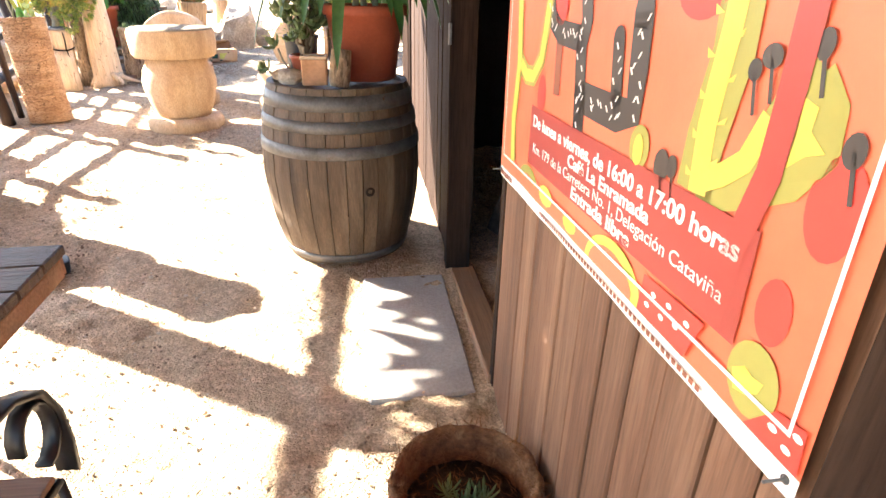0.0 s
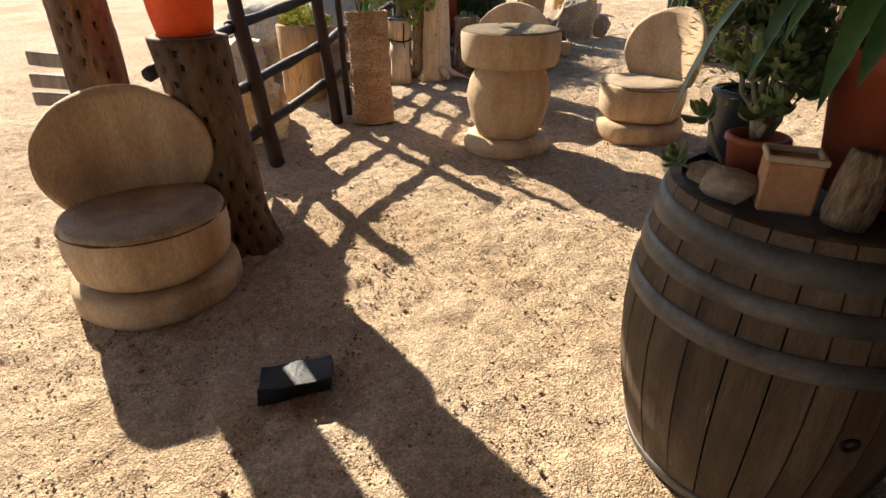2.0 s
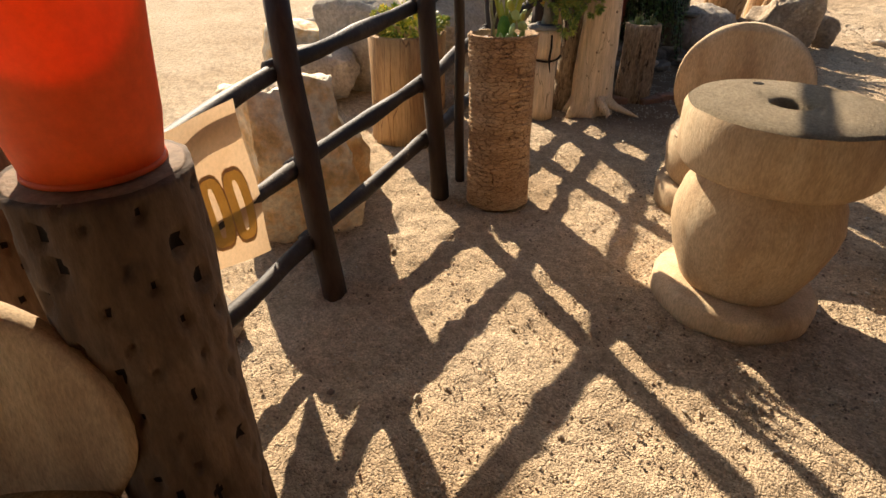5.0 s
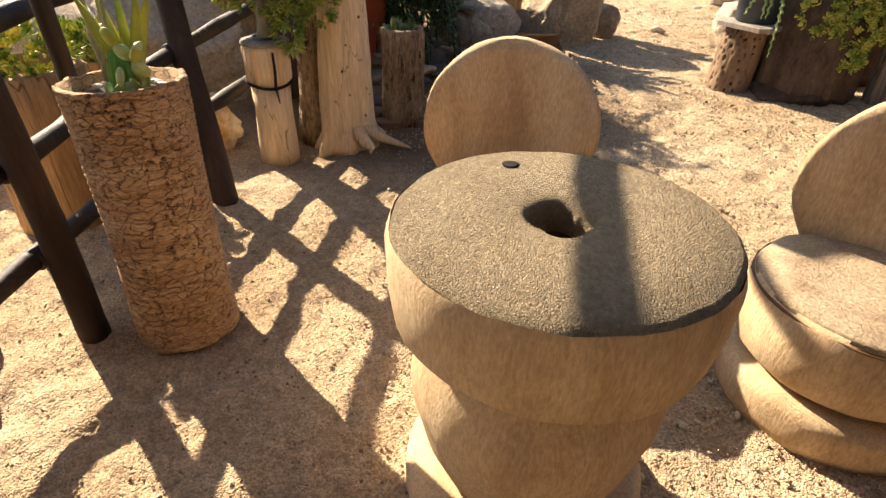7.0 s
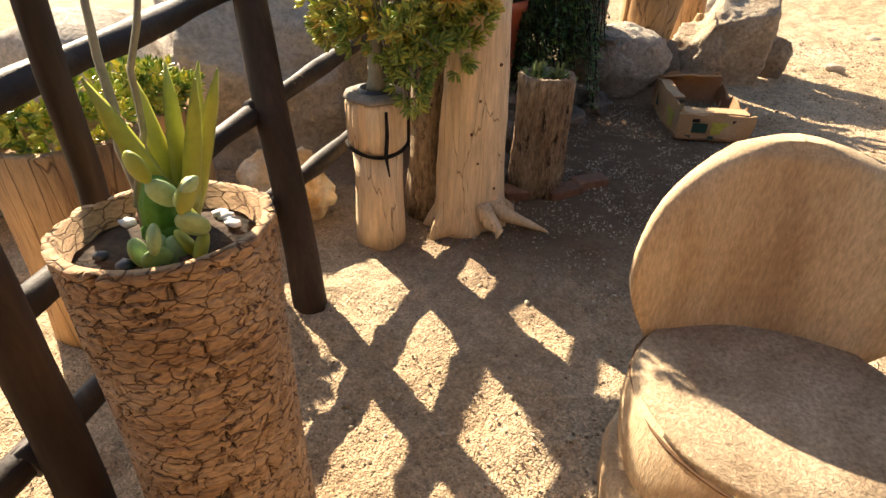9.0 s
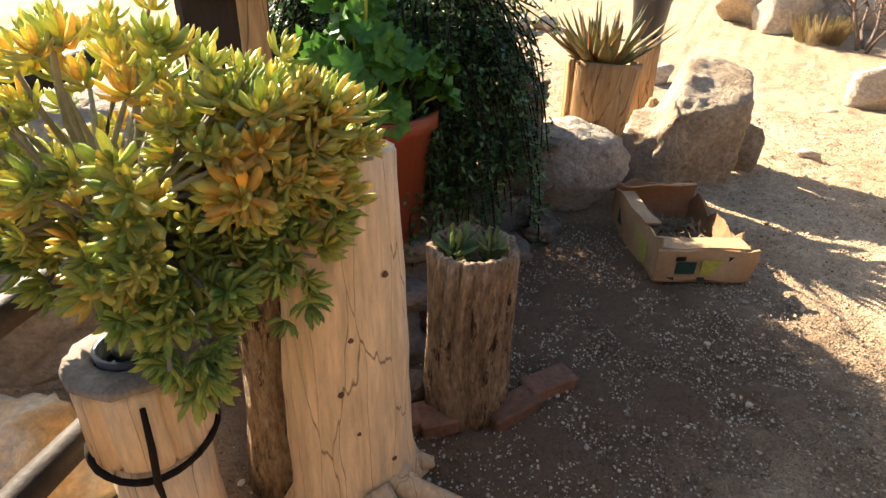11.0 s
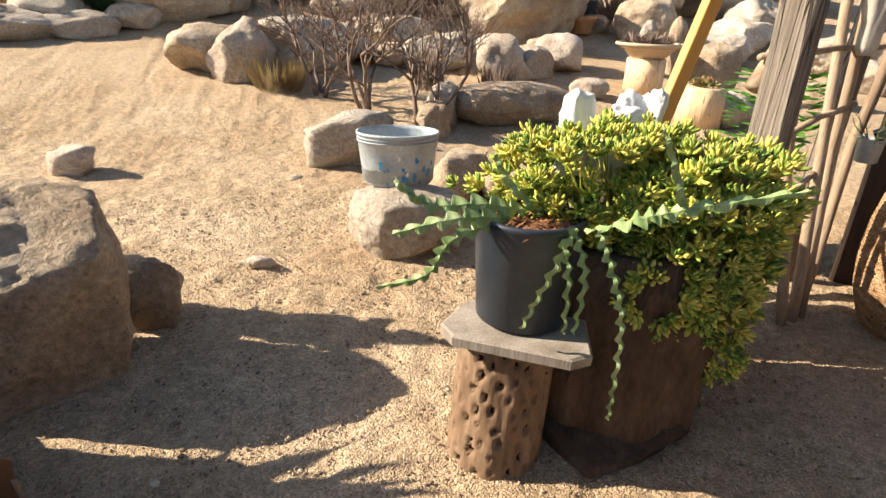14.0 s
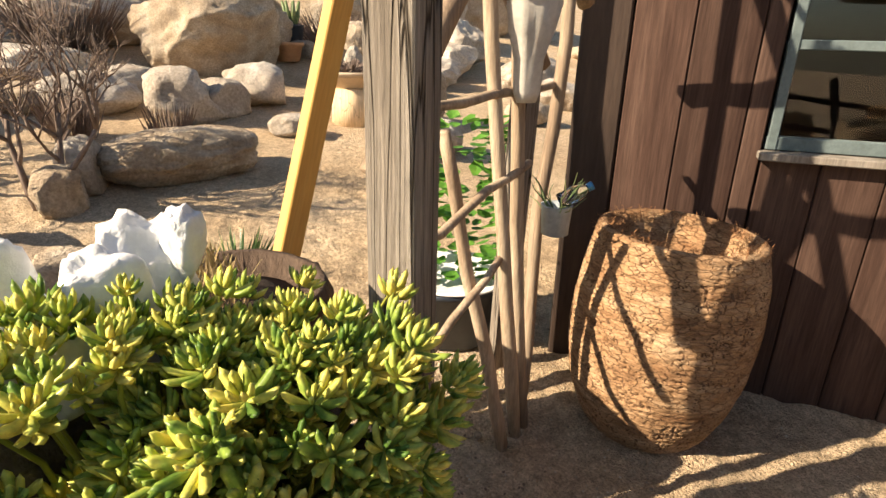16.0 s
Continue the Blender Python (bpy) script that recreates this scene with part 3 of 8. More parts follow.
class Leaves:
    """Collects many small leaf blades into one mesh."""

    def __init__(self):
        self.v, self.f = [], []

    def blade(self, base, d, up, length, width, thick=0.0, curl=0.0, tip=0.15, mid=0.55):
        d, up = Vector(d).normalized(), Vector(up)
        side = d.cross(up)
        side = side.normalized() if side.length > 1e-4 else Vector((1, 0, 0))
        n = side.cross(d).normalized()
        base = Vector(base)
        c1 = base + d * (length * mid) + n * (curl * length * 0.3)
        c2 = base + d * length - n * (curl * length * 0.5)
        k = len(self.v)
        w = width * 0.5
        if thick:
            t = thick
            rows = ((0.10, 0.42), (0.45, 0.95), (0.80, 0.80))
            self.v.append(base)
            for f, g in rows:
                c = base + d * (length * f) + n * (curl * length * (1.82 * f - 2.32 * f * f))
                self.v += [c + side * (w * g), c + n * (t * g), c - side * (w * g), c - n * (t * g)]
            self.v.append(c2)
            for j in range(4):
                q = (j + 1) % 4
                self.f.append((k, k + 1 + j, k + 1 + q))
                for m in (0, 4):
                    self.f.append((k + 1 + m + j, k + 5 + m + j, k + 5 + m + q, k + 1 + m + q))
                self.f.append((k + 9 + j, k + 13, k + 9 + q))
        else:
            self.v += [base - side * w * 0.25, base + side * w * 0.25, c1 + side * w, c2 + side * w * tip, c2 - side * w * tip, c1 - side * w, c1 - n * (w * 0.25)]
            self.f += [(k, k + 1, k + 6), (k + 1, k + 2, k + 6), (k + 2, k + 3, k + 6), (k + 3, k + 4, k + 6), (k + 4, k + 5, k + 6), (k + 5, k, k + 6)]

    def rosette(self, at, axis, size, n, width, thick, r, spread=0.9, layers=2):
        axis = Vector(axis).normalized()
        u = axis.orthogonal().normalized()
        w = axis.cross(u)
        for layer in range(layers):
            k = n if layer == 0 else max(3, n - 2)
            tilt = spread * (1 - 0.55 * layer)
            for i in range(k):
                a = 2 * math.pi * (i + 0.5 * layer) / k + r.uniform(-0.25, 0.25)
                out = u * math.cos(a) + w * math.sin(a)
                d = axis * (1 - tilt * 0.6) + out * tilt
                s = size * r.uniform(0.75, 1.15) * (1 - 0.2 * layer)
                self.blade(Vector(at) - axis * 0.2 * size * (1 - layer), d, axis, s, width * s, thick * s, curl=-0.25, mid=0.6)

    def make(self, name, mat, parent=None, label="", smooth=False):
        return mesh_raw(name, [tuple(p) for p in self.v], self.f, mat, parent, label, smooth)


def limb_mesh(name, limbs, mat, parent, label="", seg=5):
    """Joins many thin limbs (points, radii) into one mesh."""
    vs, fs = [], []
    for pts, radii in limbs:
        bm = tube(pts, radii, seg)
        k = len(vs)
        bm.verts.index_update()
        vs += [tuple(v.co) for v in bm.verts]
        fs += [tuple(v.index + k for v in f.verts) for f in bm.faces]
        bm.free()
    return mesh_raw(name, vs, fs, mat, parent, label, True)

# ---- ground ----
def ground_sheet():
    def axis(lo, hi, step, far):
        out = list(np.arange(lo, hi, step))
        d, p = step, hi
        while p < far:
            out.append(p)
            d *= 1.13
            p += d
        d, p = step, lo
        left = []
        while p > -far:
            d *= 1.13
            p -= d
            left.append(p)
        return np.array(left[::-1] + out)
    xs, ys = axis(-6.5, 1.5, 0.035, 900), axis(-0.5, 13.0, 0.035, 900)
    nx, ny = len(xs), len(ys)
    verts = []
    for y in ys:
        for x in xs:
            z = ground_z(x, y)
            if -9 < x < 6 and -2 < y < 20:
                q = Vector((x * 2.1, y * 2.1, 0))
                z += 0.012 * noise.noise(q)
                p = Vector((x * 7.5, y * 7.5, 3))
                z += 0.019 * noise.noise(p) - 0.046 * max(0.0, noise.noise(p * 0.8 + Vector((9, 4, 0))) - 0.25)
                z += 0.013 * noise.noise(p * 2.6)
            elif abs(x) < 60 and abs(y) < 70:
                z += 0.06 * noise.noise((x * 0.5, y * 0.5, 1)) + 0.3 * noise.noise((x * 0.09, y * 0.09, 7)) * min(1, max(0, (abs(y) - 14) / 10))
            verts.append((x, y, z))
    faces = [(j * nx + i, j * nx + i + 1, (j + 1) * nx + i + 1, (j + 1) * nx + i) for j in range(ny - 1) for i in range(nx - 1)]
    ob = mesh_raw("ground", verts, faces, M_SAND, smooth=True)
    return tagged(ob, "trodden pale sandy ground with coarse granite grit", "ground", kind="structure")


ground_sheet()


def gravel():
    r = random.Random(3)
    base = bmesh.new()
    bmesh.ops.create_icosphere(base, subdivisions=1, radius=1)
    bv = [v.co.copy() for v in base.verts]
    base.verts.index_update()
    bf = [tuple(v.index for v in f.verts) for f in base.faces]
    base.free()
    vs, fs = [], []
    for n in range(66000):
        y = r.uniform(0.3, 12.0)
        x = r.gauss(-2.2, 1.4)
        if n > 50000:
            x, y = r.gauss(-3.5, 0.55), r.gauss(8.2, 0.7)
        if x < -6 or x > 0.6:
            continue
        s = 0.003 + 0.0045 * r.random() ** 2 + (0.01 * r.random() if r.random() < 0.02 else 0)
        if n > 50000:
            s *= 0.7
        c = Vector((x, y, ground_z(x, y) + s * 0.2))
        k = len(vs)
        j = [r.uniform(0.6, 1.3) for _ in range(3)]
        vs += [(c.x + v.x * s * j[0], c.y + v.y * s * j[1], c.z + v.z * s * j[2] * 0.8) for v in bv]
        fs += [tuple(i + k for i in f) for f in bf]
    ob = mesh_raw("gravel", vs, fs, M_GRAVEL)
    return tagged(ob, "loose tan grit and small pebbles on sand", "gravel", kind="stuff")


gravel()

# ---- building ----
A1, D1 = Vector((0.05, 2.70, 0)), -80.9
A2, D2 = Vector((0.38, 9.84, 0)), -61.2


def plank_wall(name, label, origin, rz, s0, s1, z0, z1, mat, width=0.14, thick=0.03, seed=0, backing=True, y0=0.0):
    """Upright boards with open joints before a backing sheet; x runs along the wall, y goes inwards."""
    w = thing(name, label, "wall", origin[0], origin[1], ground_z(origin[0], origin[1]), rz, kind="structure")
    r = random.Random(seed)
    if backing:
        part("backing", box(s1 - s0, 0.06, z1 - z0, ((s0 + s1) / 2, y0 + thick + 0.033, z0), 0), M_FRAME, w, smooth=False)
    s = s0
    while s < s1 - 0.02:
        wd = min(width * r.uniform(0.85, 1.15), s1 - s)
        off = r.uniform(0, 0.006)
        part("board", box(wd - 0.005, thick, z1 - z0, (s + wd / 2, y0 + thick / 2 + off, z0), 0.004), mat, w, smooth=False)
        s += wd
    return w


w_sign = plank_wall("wall_1", "brown stained vertical plank wall beside the doorway", A1, D1, 0.95, 2.285, -0.2, 2.6, M_BOARD_L, width=0.115, seed=1)
w_side = plank_wall("wall_9", "dark rough planks beyond the banner", A1, D1, 2.29, 4.6, -0.2, 2.6, M_FRAME, width=0.17, seed=9, y0=-0.02)
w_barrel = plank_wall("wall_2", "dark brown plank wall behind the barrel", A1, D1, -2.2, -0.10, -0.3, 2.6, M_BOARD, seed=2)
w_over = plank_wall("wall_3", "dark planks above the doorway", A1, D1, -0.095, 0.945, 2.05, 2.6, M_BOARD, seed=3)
w_end = plank_wall("wall_4", "reddish brown plank wall with a window", A2, D2, 0.03, 0.56, -0.3, 2.7, M_BOARD_E, width=0.24, seed=4)
w_end2 = plank_wall("wall_5", "reddish brown planks under the window", A2, D2, 0.565, 1.50, -0.3, 1.03, M_BOARD_E, width=0.2, seed=5)
w_end3 = plank_wall("wall_6", "reddish brown planks over the window", A2, D2, 0.565, 1.50, 2.0, 2.7, M_BOARD_E, width=0.2, seed=6)
w_end4 = plank_wall("wall_7", "reddish brown planks beyond the window", A2, D2, 1.505, 3.0, -0.3, 2.7, M_BOARD_E, width=0.2, seed=7)
a, b = Vector((-0.30, 4.87)), Vector((1.75, 7.17))
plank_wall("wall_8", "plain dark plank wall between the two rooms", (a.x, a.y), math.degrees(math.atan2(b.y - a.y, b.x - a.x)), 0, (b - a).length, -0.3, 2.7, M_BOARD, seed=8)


def door_frame():
    f = thing("door_frame", "dark weathered door frame with rough split posts", "door frame", A1.x, A1.y, None, D1, kind="structure")
    for s, wd, dp, y in ((-0.065, 0.06, 0.10, 0.02), (-0.012, 0.04, 0.13, 0.03), (0.932, 0.05, 0.10, 0.05)):
        part("jamb", box(wd, dp, 2.1, (s, y, -0.03), 0.005, cuts=3, rough=0.006, seed=s), M_FRAME, f, smooth=False)
    part("lintel", box(1.06, 0.12, 0.09, (0.43, 0.03, 2.07), 0.006), M_FRAME, f, smooth=False)
    part("sill", box(0.94, 0.13, 0.05, (0.46, 0.055, -0.035), 0.006, cuts=3, rough=0.006), M_SLAT, f, "worn brown wooden sill", smooth=False)
    part("hinge", box(0.03, 0.012, 0.09, (0.012, -0.04, 1.15), 0.002), M_HOOP, f, "rusty steel hinge", smooth=False)
    return f


door_frame()


def interior():
    """The dim room behind the doorway and its closing shell."""
    w = thing("room_shell", "dim plastered room walls behind the doorway", "wall", A1.x, A1.y, None, D1, kind="structure")
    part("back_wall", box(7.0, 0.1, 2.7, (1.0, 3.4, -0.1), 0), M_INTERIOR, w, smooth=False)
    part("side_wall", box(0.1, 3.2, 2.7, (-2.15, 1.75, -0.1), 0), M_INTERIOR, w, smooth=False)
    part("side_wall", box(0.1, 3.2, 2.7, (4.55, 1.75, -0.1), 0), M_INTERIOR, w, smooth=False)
    fl = link("floor", box(6.6, 3.2, 0.06, (1.2, 1.73, -0.085), 0), M_SHADE_FLOOR, smooth=False)
    fl.matrix_basis = w.matrix_basis
    tagged(fl, "earth floor of the dim room, darkened for its shade", "floor", kind="structure")
    ce = link("ceiling", box(7.0, 3.6, 0.08, (1.2, 1.7, 2.605), 0), M_FRAME, smooth=False)
    ce.matrix_basis = w.matrix_basis
    tagged(ce, "dark boarded ceiling", "ceiling", kind="structure")
    # dark stone colour stands in for the room's dimness on this slab
    sl = link("stone_slab", box(0.5, 0.07, 0.62, (0, 0, 0), 0.03, segs=2, cuts=4, rough=0.04, seed=3), M_ROCK_D)
    sl.matrix_basis = w.matrix_basis @ pose(-0.28, 0.42, -0.03, -14, 6, 20)
    tagged(sl, "grey broken stone slab leaning inside the doorway", "stone slab")
    pic = thing("framed_picture", "dim framed relief with animal shapes", "picture", 0, 0, 0)
    pic.matrix_basis = w.matrix_basis @ pose(-0.55, 3.28, 1.25)
    part("picture_panel", box(0.9, 0.03, 0.6, (0, 0.02, 0), 0.004), M_CONCRETE, pic, smooth=False)
    for x, y, ww, hh in ((0, 0, 0.9, 0.05), (0, 0.55, 0.9, 0.05)):
        part("frame_bar", box(ww, 0.05, hh, (x, -0.01, y), 0.004), M_FRAME, pic, smooth=False)
    for x in (-0.425, 0.425):
        part("frame_bar", box(0.05, 0.05, 0.498, (x, -0.01, 0.051), 0.004), M_FRAME, pic, smooth=False)
    cab = thing("cabinet", "dark wooden cabinet in the dim room", "cabinet", 0, 0, 0)
    cab.matrix_basis = w.matrix_basis @ pose(-0.75, 2.2, -0.025)
    part("body", box(1.2, 0.5, 0.85, (0, 0, 0), 0.01), M_FRAME, cab, smooth=False)
    for x in (-0.3, 0.3):
        part("door", box(0.56, 0.02, 0.75, (x, -0.262, 0.05), 0.006), M_BOARD, cab, smooth=False)


interior()


def end_room():
    w = thing("end_room_shell", "dim walls of the room behind the window", "wall", A2.x, A2.y, None, D2, kind="structure")
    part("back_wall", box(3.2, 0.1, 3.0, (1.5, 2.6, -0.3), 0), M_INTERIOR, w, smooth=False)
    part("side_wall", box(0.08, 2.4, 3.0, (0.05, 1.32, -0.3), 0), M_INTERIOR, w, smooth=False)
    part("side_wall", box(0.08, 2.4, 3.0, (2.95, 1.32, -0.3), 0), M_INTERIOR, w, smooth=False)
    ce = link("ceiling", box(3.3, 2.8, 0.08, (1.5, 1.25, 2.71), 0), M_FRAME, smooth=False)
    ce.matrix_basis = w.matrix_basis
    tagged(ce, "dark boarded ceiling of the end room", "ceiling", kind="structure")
    fl = link("floor", box(2.8, 2.4, 0.06, (1.5, 1.3, -0.06), 0), M_SHADE_FLOOR, smooth=False)
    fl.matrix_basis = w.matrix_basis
    tagged(fl, "floor of the end room, darkened for its shade", "floor", kind="structure")


end_room()


def window():
    w = thing("window_1", "old two-pane window with a pale green frame", "window", A2.x, A2.y, None, D2, kind="structure")
    m_fr = M_WINFRAME
    s0, s1, z0, z1 = 0.57, 1.495, 1.04, 1.99
    for s in (s0 + 0.02, (s0 + s1) / 2, s1 - 0.02):
        part("frame_upright", box(0.035, 0.05, z1 - z0, (s, 0.03, z0), 0.003), m_fr, w, smooth=False)
    for z in (z0, 1.40, z1 - 0.035):
        part("frame_bar", box(s1 - s0, 0.044, 0.035 if z != z0 else 0.05, ((s0 + s1) / 2, 0.033, z), 0.003), m_fr, w, smooth=False)
    for sa, sb in ((s0 + 0.04, (s0 + s1) / 2 - 0.02), ((s0 + s1) / 2 + 0.02, s1 - 0.04)):
        for za, zb in ((z0 + 0.052, 1.398), (1.437, z1 - 0.037)):
            p = part("pane", box(sb - sa, 0.004, zb - za, ((sa + sb) / 2, 0.036, za), 0), M_GLASS, w, smooth=False)
            p.visible_shadow = False
    part("sill", box(s1 - s0 + 0.05, 0.09, 0.03, ((s0 + s1) / 2, -0.012, z0 - 0.034), 0.004), M_GREYWOOD, w, smooth=False)
    return w


window()

corner = thing("corner_post", "dark squared corner post, widened to stand in for shade beside it", "post", A2.x, A2.y, None, D2, kind="structure")
# wider than the post itself: the extra black width stands for shade
part("post_body", box(0.19, 0.12, 2.9, (-0.07, 0.06, -0.2), 0.008, cuts=3, rough=0.006), M_POST, corner, smooth=False)
slab = link("threshold_slab", box(0.92, 0.42, 0.05, (0, 0, 0), 0.01, cuts=5, rough=0.006), M_CONCRETE, smooth=False)
slab.matrix_basis = pose(-0.135, 2.16, ground_z(-0.1, 2.16) - 0.040, 0, 2.6, D1)
tagged(slab, "worn grey concrete slab before the doorway", "slab")


def ramada_roof():
    """Brushwood shade roof along the building, with small gaps."""
    rf = thing("shade_roof", "dry palm thatch shade roof on rough poles", "roof", 0, 0, 2.52, kind="structure")
    r = random.Random(11)

    def edge_x(y):
        # the jut below y 2.75 is added, unseen, to shade the plank table
        return -3.95 - 0.09 * (y - 3.9) - 0.75 * max(0.0, min(1.0, (2.75 - y) / 0.3))
    for i in range(5):
        y = -2.5 + 1.75 * i
        part("roof_pole", tube(line_points((edge_x(y) - 0.1, y, 0.0), (0.4, y, 0.12), 6, 0.04, i), 0.05, 8), M_STICK, rf)
    for i in range(4):
        f = i / 3
        part("roof_beam", tube(line_points((edge_x(-3) * (1 - f) + 0.2 * f, -3, -0.09 + 0.12 * f), (edge_x(4.7) * (1 - f) + 0.0 * f, 4.7, -0.09 + 0.12 * f), 6, 0.03, i + 9), 0.05, 8), M_STICK, rf)
    # unseen beam, placed and sized for the shadow stripe on the round table
    part("edge_beam", box(0.05, 3.5, 0.06, (0, 0, 0), 0.005, m=pose(-4.60, 6.2, 0.05, 0, 0, 13)), M_GREYWOOD, rf, smooth=False)
    lv = Leaves()
    n = 0
    y = -3.0
    while y < 4.75:
        x0 = edge_x(y)
        x = x0 - r.uniform(0, 0.2)
        while x < 0.3:
            if r.random() > 0.02:
                d = Vector((r.uniform(0.8, 1.2), r.uniform(-0.5, 0.5), r.uniform(-0.02, 0.08)))
                lv.blade((x, y + r.uniform(-0.05, 0.05), 0.07 + 0.02 * r.random()), d, (0, 0, 1), r.uniform(0.5, 0.8), r.uniform(0.10, 0.2))
            x += 0.16
        y += 0.055
    lv.make("thatch", M_BRUSH, rf)
    return rf


ramada_roof()


# ---- things by the door ----
def barrel():
    b = thing("wine_barrel", "weathered oak wine barrel with grey iron hoops, standing on sand", "barrel", -0.57, 3.04)
    H = 0.925

    def rad(z):
        f = z / H
        return 0.335 + 0.025 * f + 0.075 * math.sin(math.pi * f) ** 0.9
    n = 26
    r = random.Random(2)
    edges = [0.0]
    for i in range(n):
        edges.append(edges[-1] + r.uniform(0.8, 1.2))
    edges = [e / edges[-1] * 2 * math.pi for e in edges]
    zs = [0.0, 0.04, 0.12, 0.22, 0.34, 0.48, 0.62, 0.74, 0.84, 0.90, 0.925]
    for i in range(n):
        a0, a1 = edges[i] + 0.006, edges[i + 1] - 0.006
        bm = bmesh.new()
        out, inn = [], []
        proud = r.uniform(-0.0015, 0.0015)
        for z in zs:
            out.append([bm.verts.new(((rad(z) + proud) * math.cos(a), (rad(z) + proud) * math.sin(a), z)) for a in (a0, (a0 + a1) / 2, a1)])
            inn.append([bm.verts.new(((rad(z) - 0.028) * math.cos(a), (rad(z) - 0.028) * math.sin(a), z)) for a in (a0, a1)])
        for k in range(len(zs) - 1):
            for j in range(2):
                bm.faces.new((out[k][j], out[k][j + 1], out[k + 1][j + 1], out[k + 1][j]))
            bm.faces.new((inn[k][1], inn[k][0], inn[k + 1][0], inn[k + 1][1]))
            bm.faces.new((out[k][0], out[k + 1][0], inn[k + 1][0], inn[k][0]))
            bm.faces.new((out[k + 1][2], out[k][2], inn[k][1], inn[k + 1][1]))
        bm.faces.new((*out[-1], inn[-1][1], inn[-1][0]))
        bm.faces.new((*reversed(out[0]), inn[0][0], inn[0][1]))
        part("stave", bm, M_OAK_DARK, b, smooth=False)
    for z0, z1 in ((0.015, 0.06), (0.13, 0.175), (0.30, 0.345), (0.60, 0.66), (0.725, 0.78), (0.825, 0.895)):
        prof = [(rad(z0) - 0.002, z0), (rad(z0) + 0.005, z0), (rad((z0 + z1) / 2) + 0.006, (z0 + z1) / 2), (rad(z1) + 0.005, z1), (rad(z1) - 0.002, z1)]
        if z0 in (0.13, 0.30):
            continue
        part("hoop", lathe(prof, 64, 0.004, 2, z0, close=False), M_HOOP, b)
    bh = bmesh.new()
    bmesh.ops.create_circle(bh, cap_ends=True, segments=48, radius=0.34)
    bmesh.ops.solidify(bh, geom=bh.faces[:], thickness=0.02)
    bmesh.ops.translate(bh, vec=(0, 0, 0.895), verts=bh.verts)
    part("head", bh, M_OAK_DARK, b, smooth=False)
    # a near-black disc on the staves stands for the bung hole's shade
    bung = lathe([(0.0, 0.0), (0.02, 0.0), (0.024, 0.006), (0.014, 0.008), (0.012, 0.002), (0, 0.001)], 16)
    bmesh.ops.transform(bung, matrix=pose(0.197, -0.368, 0.43, 90, 0, 28), verts=bung.verts)
    part("bung_hole", bung, M_HOLE, b, "dark bung hole")
    return b


BARREL = barrel()
BTOP = ground_z(-0.5, 3.1) + 0.92


def pot_bm(r0, r1, h, rim=0.02, rimh=0.04, wall=0.012):
    return lathe([(r0 * 0.9, 0.0), (r0, 0.008), (r0 + (r1 - r0) * (h - rimh) / h, h - rimh), (r1 + rim, h - rimh + 0.004), (r1 + rim, h - 0.004), (r1 + rim - 0.006, h), (r1 - wall + rim * 0.5, h), (r1 - wall, h - rimh), (r0 * 0.95 - wall, 0.05)], 40, 0.006, 1.5, 1, close=True)


def potted(name, label, x, y, z, r0, r1, h, mat, rim=0.02, rimh=0.04, soil=None, category="plant pot", rx=0.0, ry=0.0):
    p = thing(name, label, category, x, y, z, rx=rx, ry=ry)
    part("pot", pot_bm(r0, r1, h, rim, rimh), mat, p)
    part("soil", lathe([(r1 * 0.9, h - rimh - 0.02), (r1 * 0.5, h - rimh - 0.005), (0.0, h - rimh)], 24, 0.05, 4), soil or M_SOIL, p)
    return p


def strap_plant(p, top, n, length, width, seed, mat, droop=1.0):
    r = random.Random(seed)
    for i in range(n):
        a = r.uniform(0, 2 * math.pi)
        ln = length * r.uniform(0.6, 1.1)
        el = r.uniform(0.2, 1.3)
        pts, d = [], Vector((math.cos(a) * math.cos(el), math.sin(a) * math.cos(el), math.sin(el)))
        q = Vector((0.03 * math.cos(a), 0.03 * math.sin(a), top))
        for k in range(8):
            pts.append(q.copy())
            q += d * (ln / 7)
            d = (d + Vector((0, 0, -0.24 * droop))).normalized()
        bm = bmesh.new()
        rows = []
        for k, c in enumerate(pts):
            t = (pts[min(k + 1, 7)] - pts[max(k - 1, 0)]).normalized()
            side = t.cross(Vector((0, 0, 1)))
            side = side.normalized() if side.length > 0.05 else Vector((-math.sin(a), math.cos(a), 0))
            nrm = side.cross(t)
            w = width * (0.5 + 0.5 * math.sin(math.pi * min(1, (k + 0.8) / 7.6))) * (0.06 if k == 7 else 1) * 0.5
            rows.append([bm.verts.new(c - side * w), bm.verts.new(c - nrm * w * 0.35), bm.verts.new(c + side * w)])
        for u, v in zip(rows, rows[1:]):
            bm.faces.new((u[0], u[1], v[1], v[0]))
            bm.faces.new((u[1], u[2], v[2], v[1]))
        part("leaf", bm, mat, p)


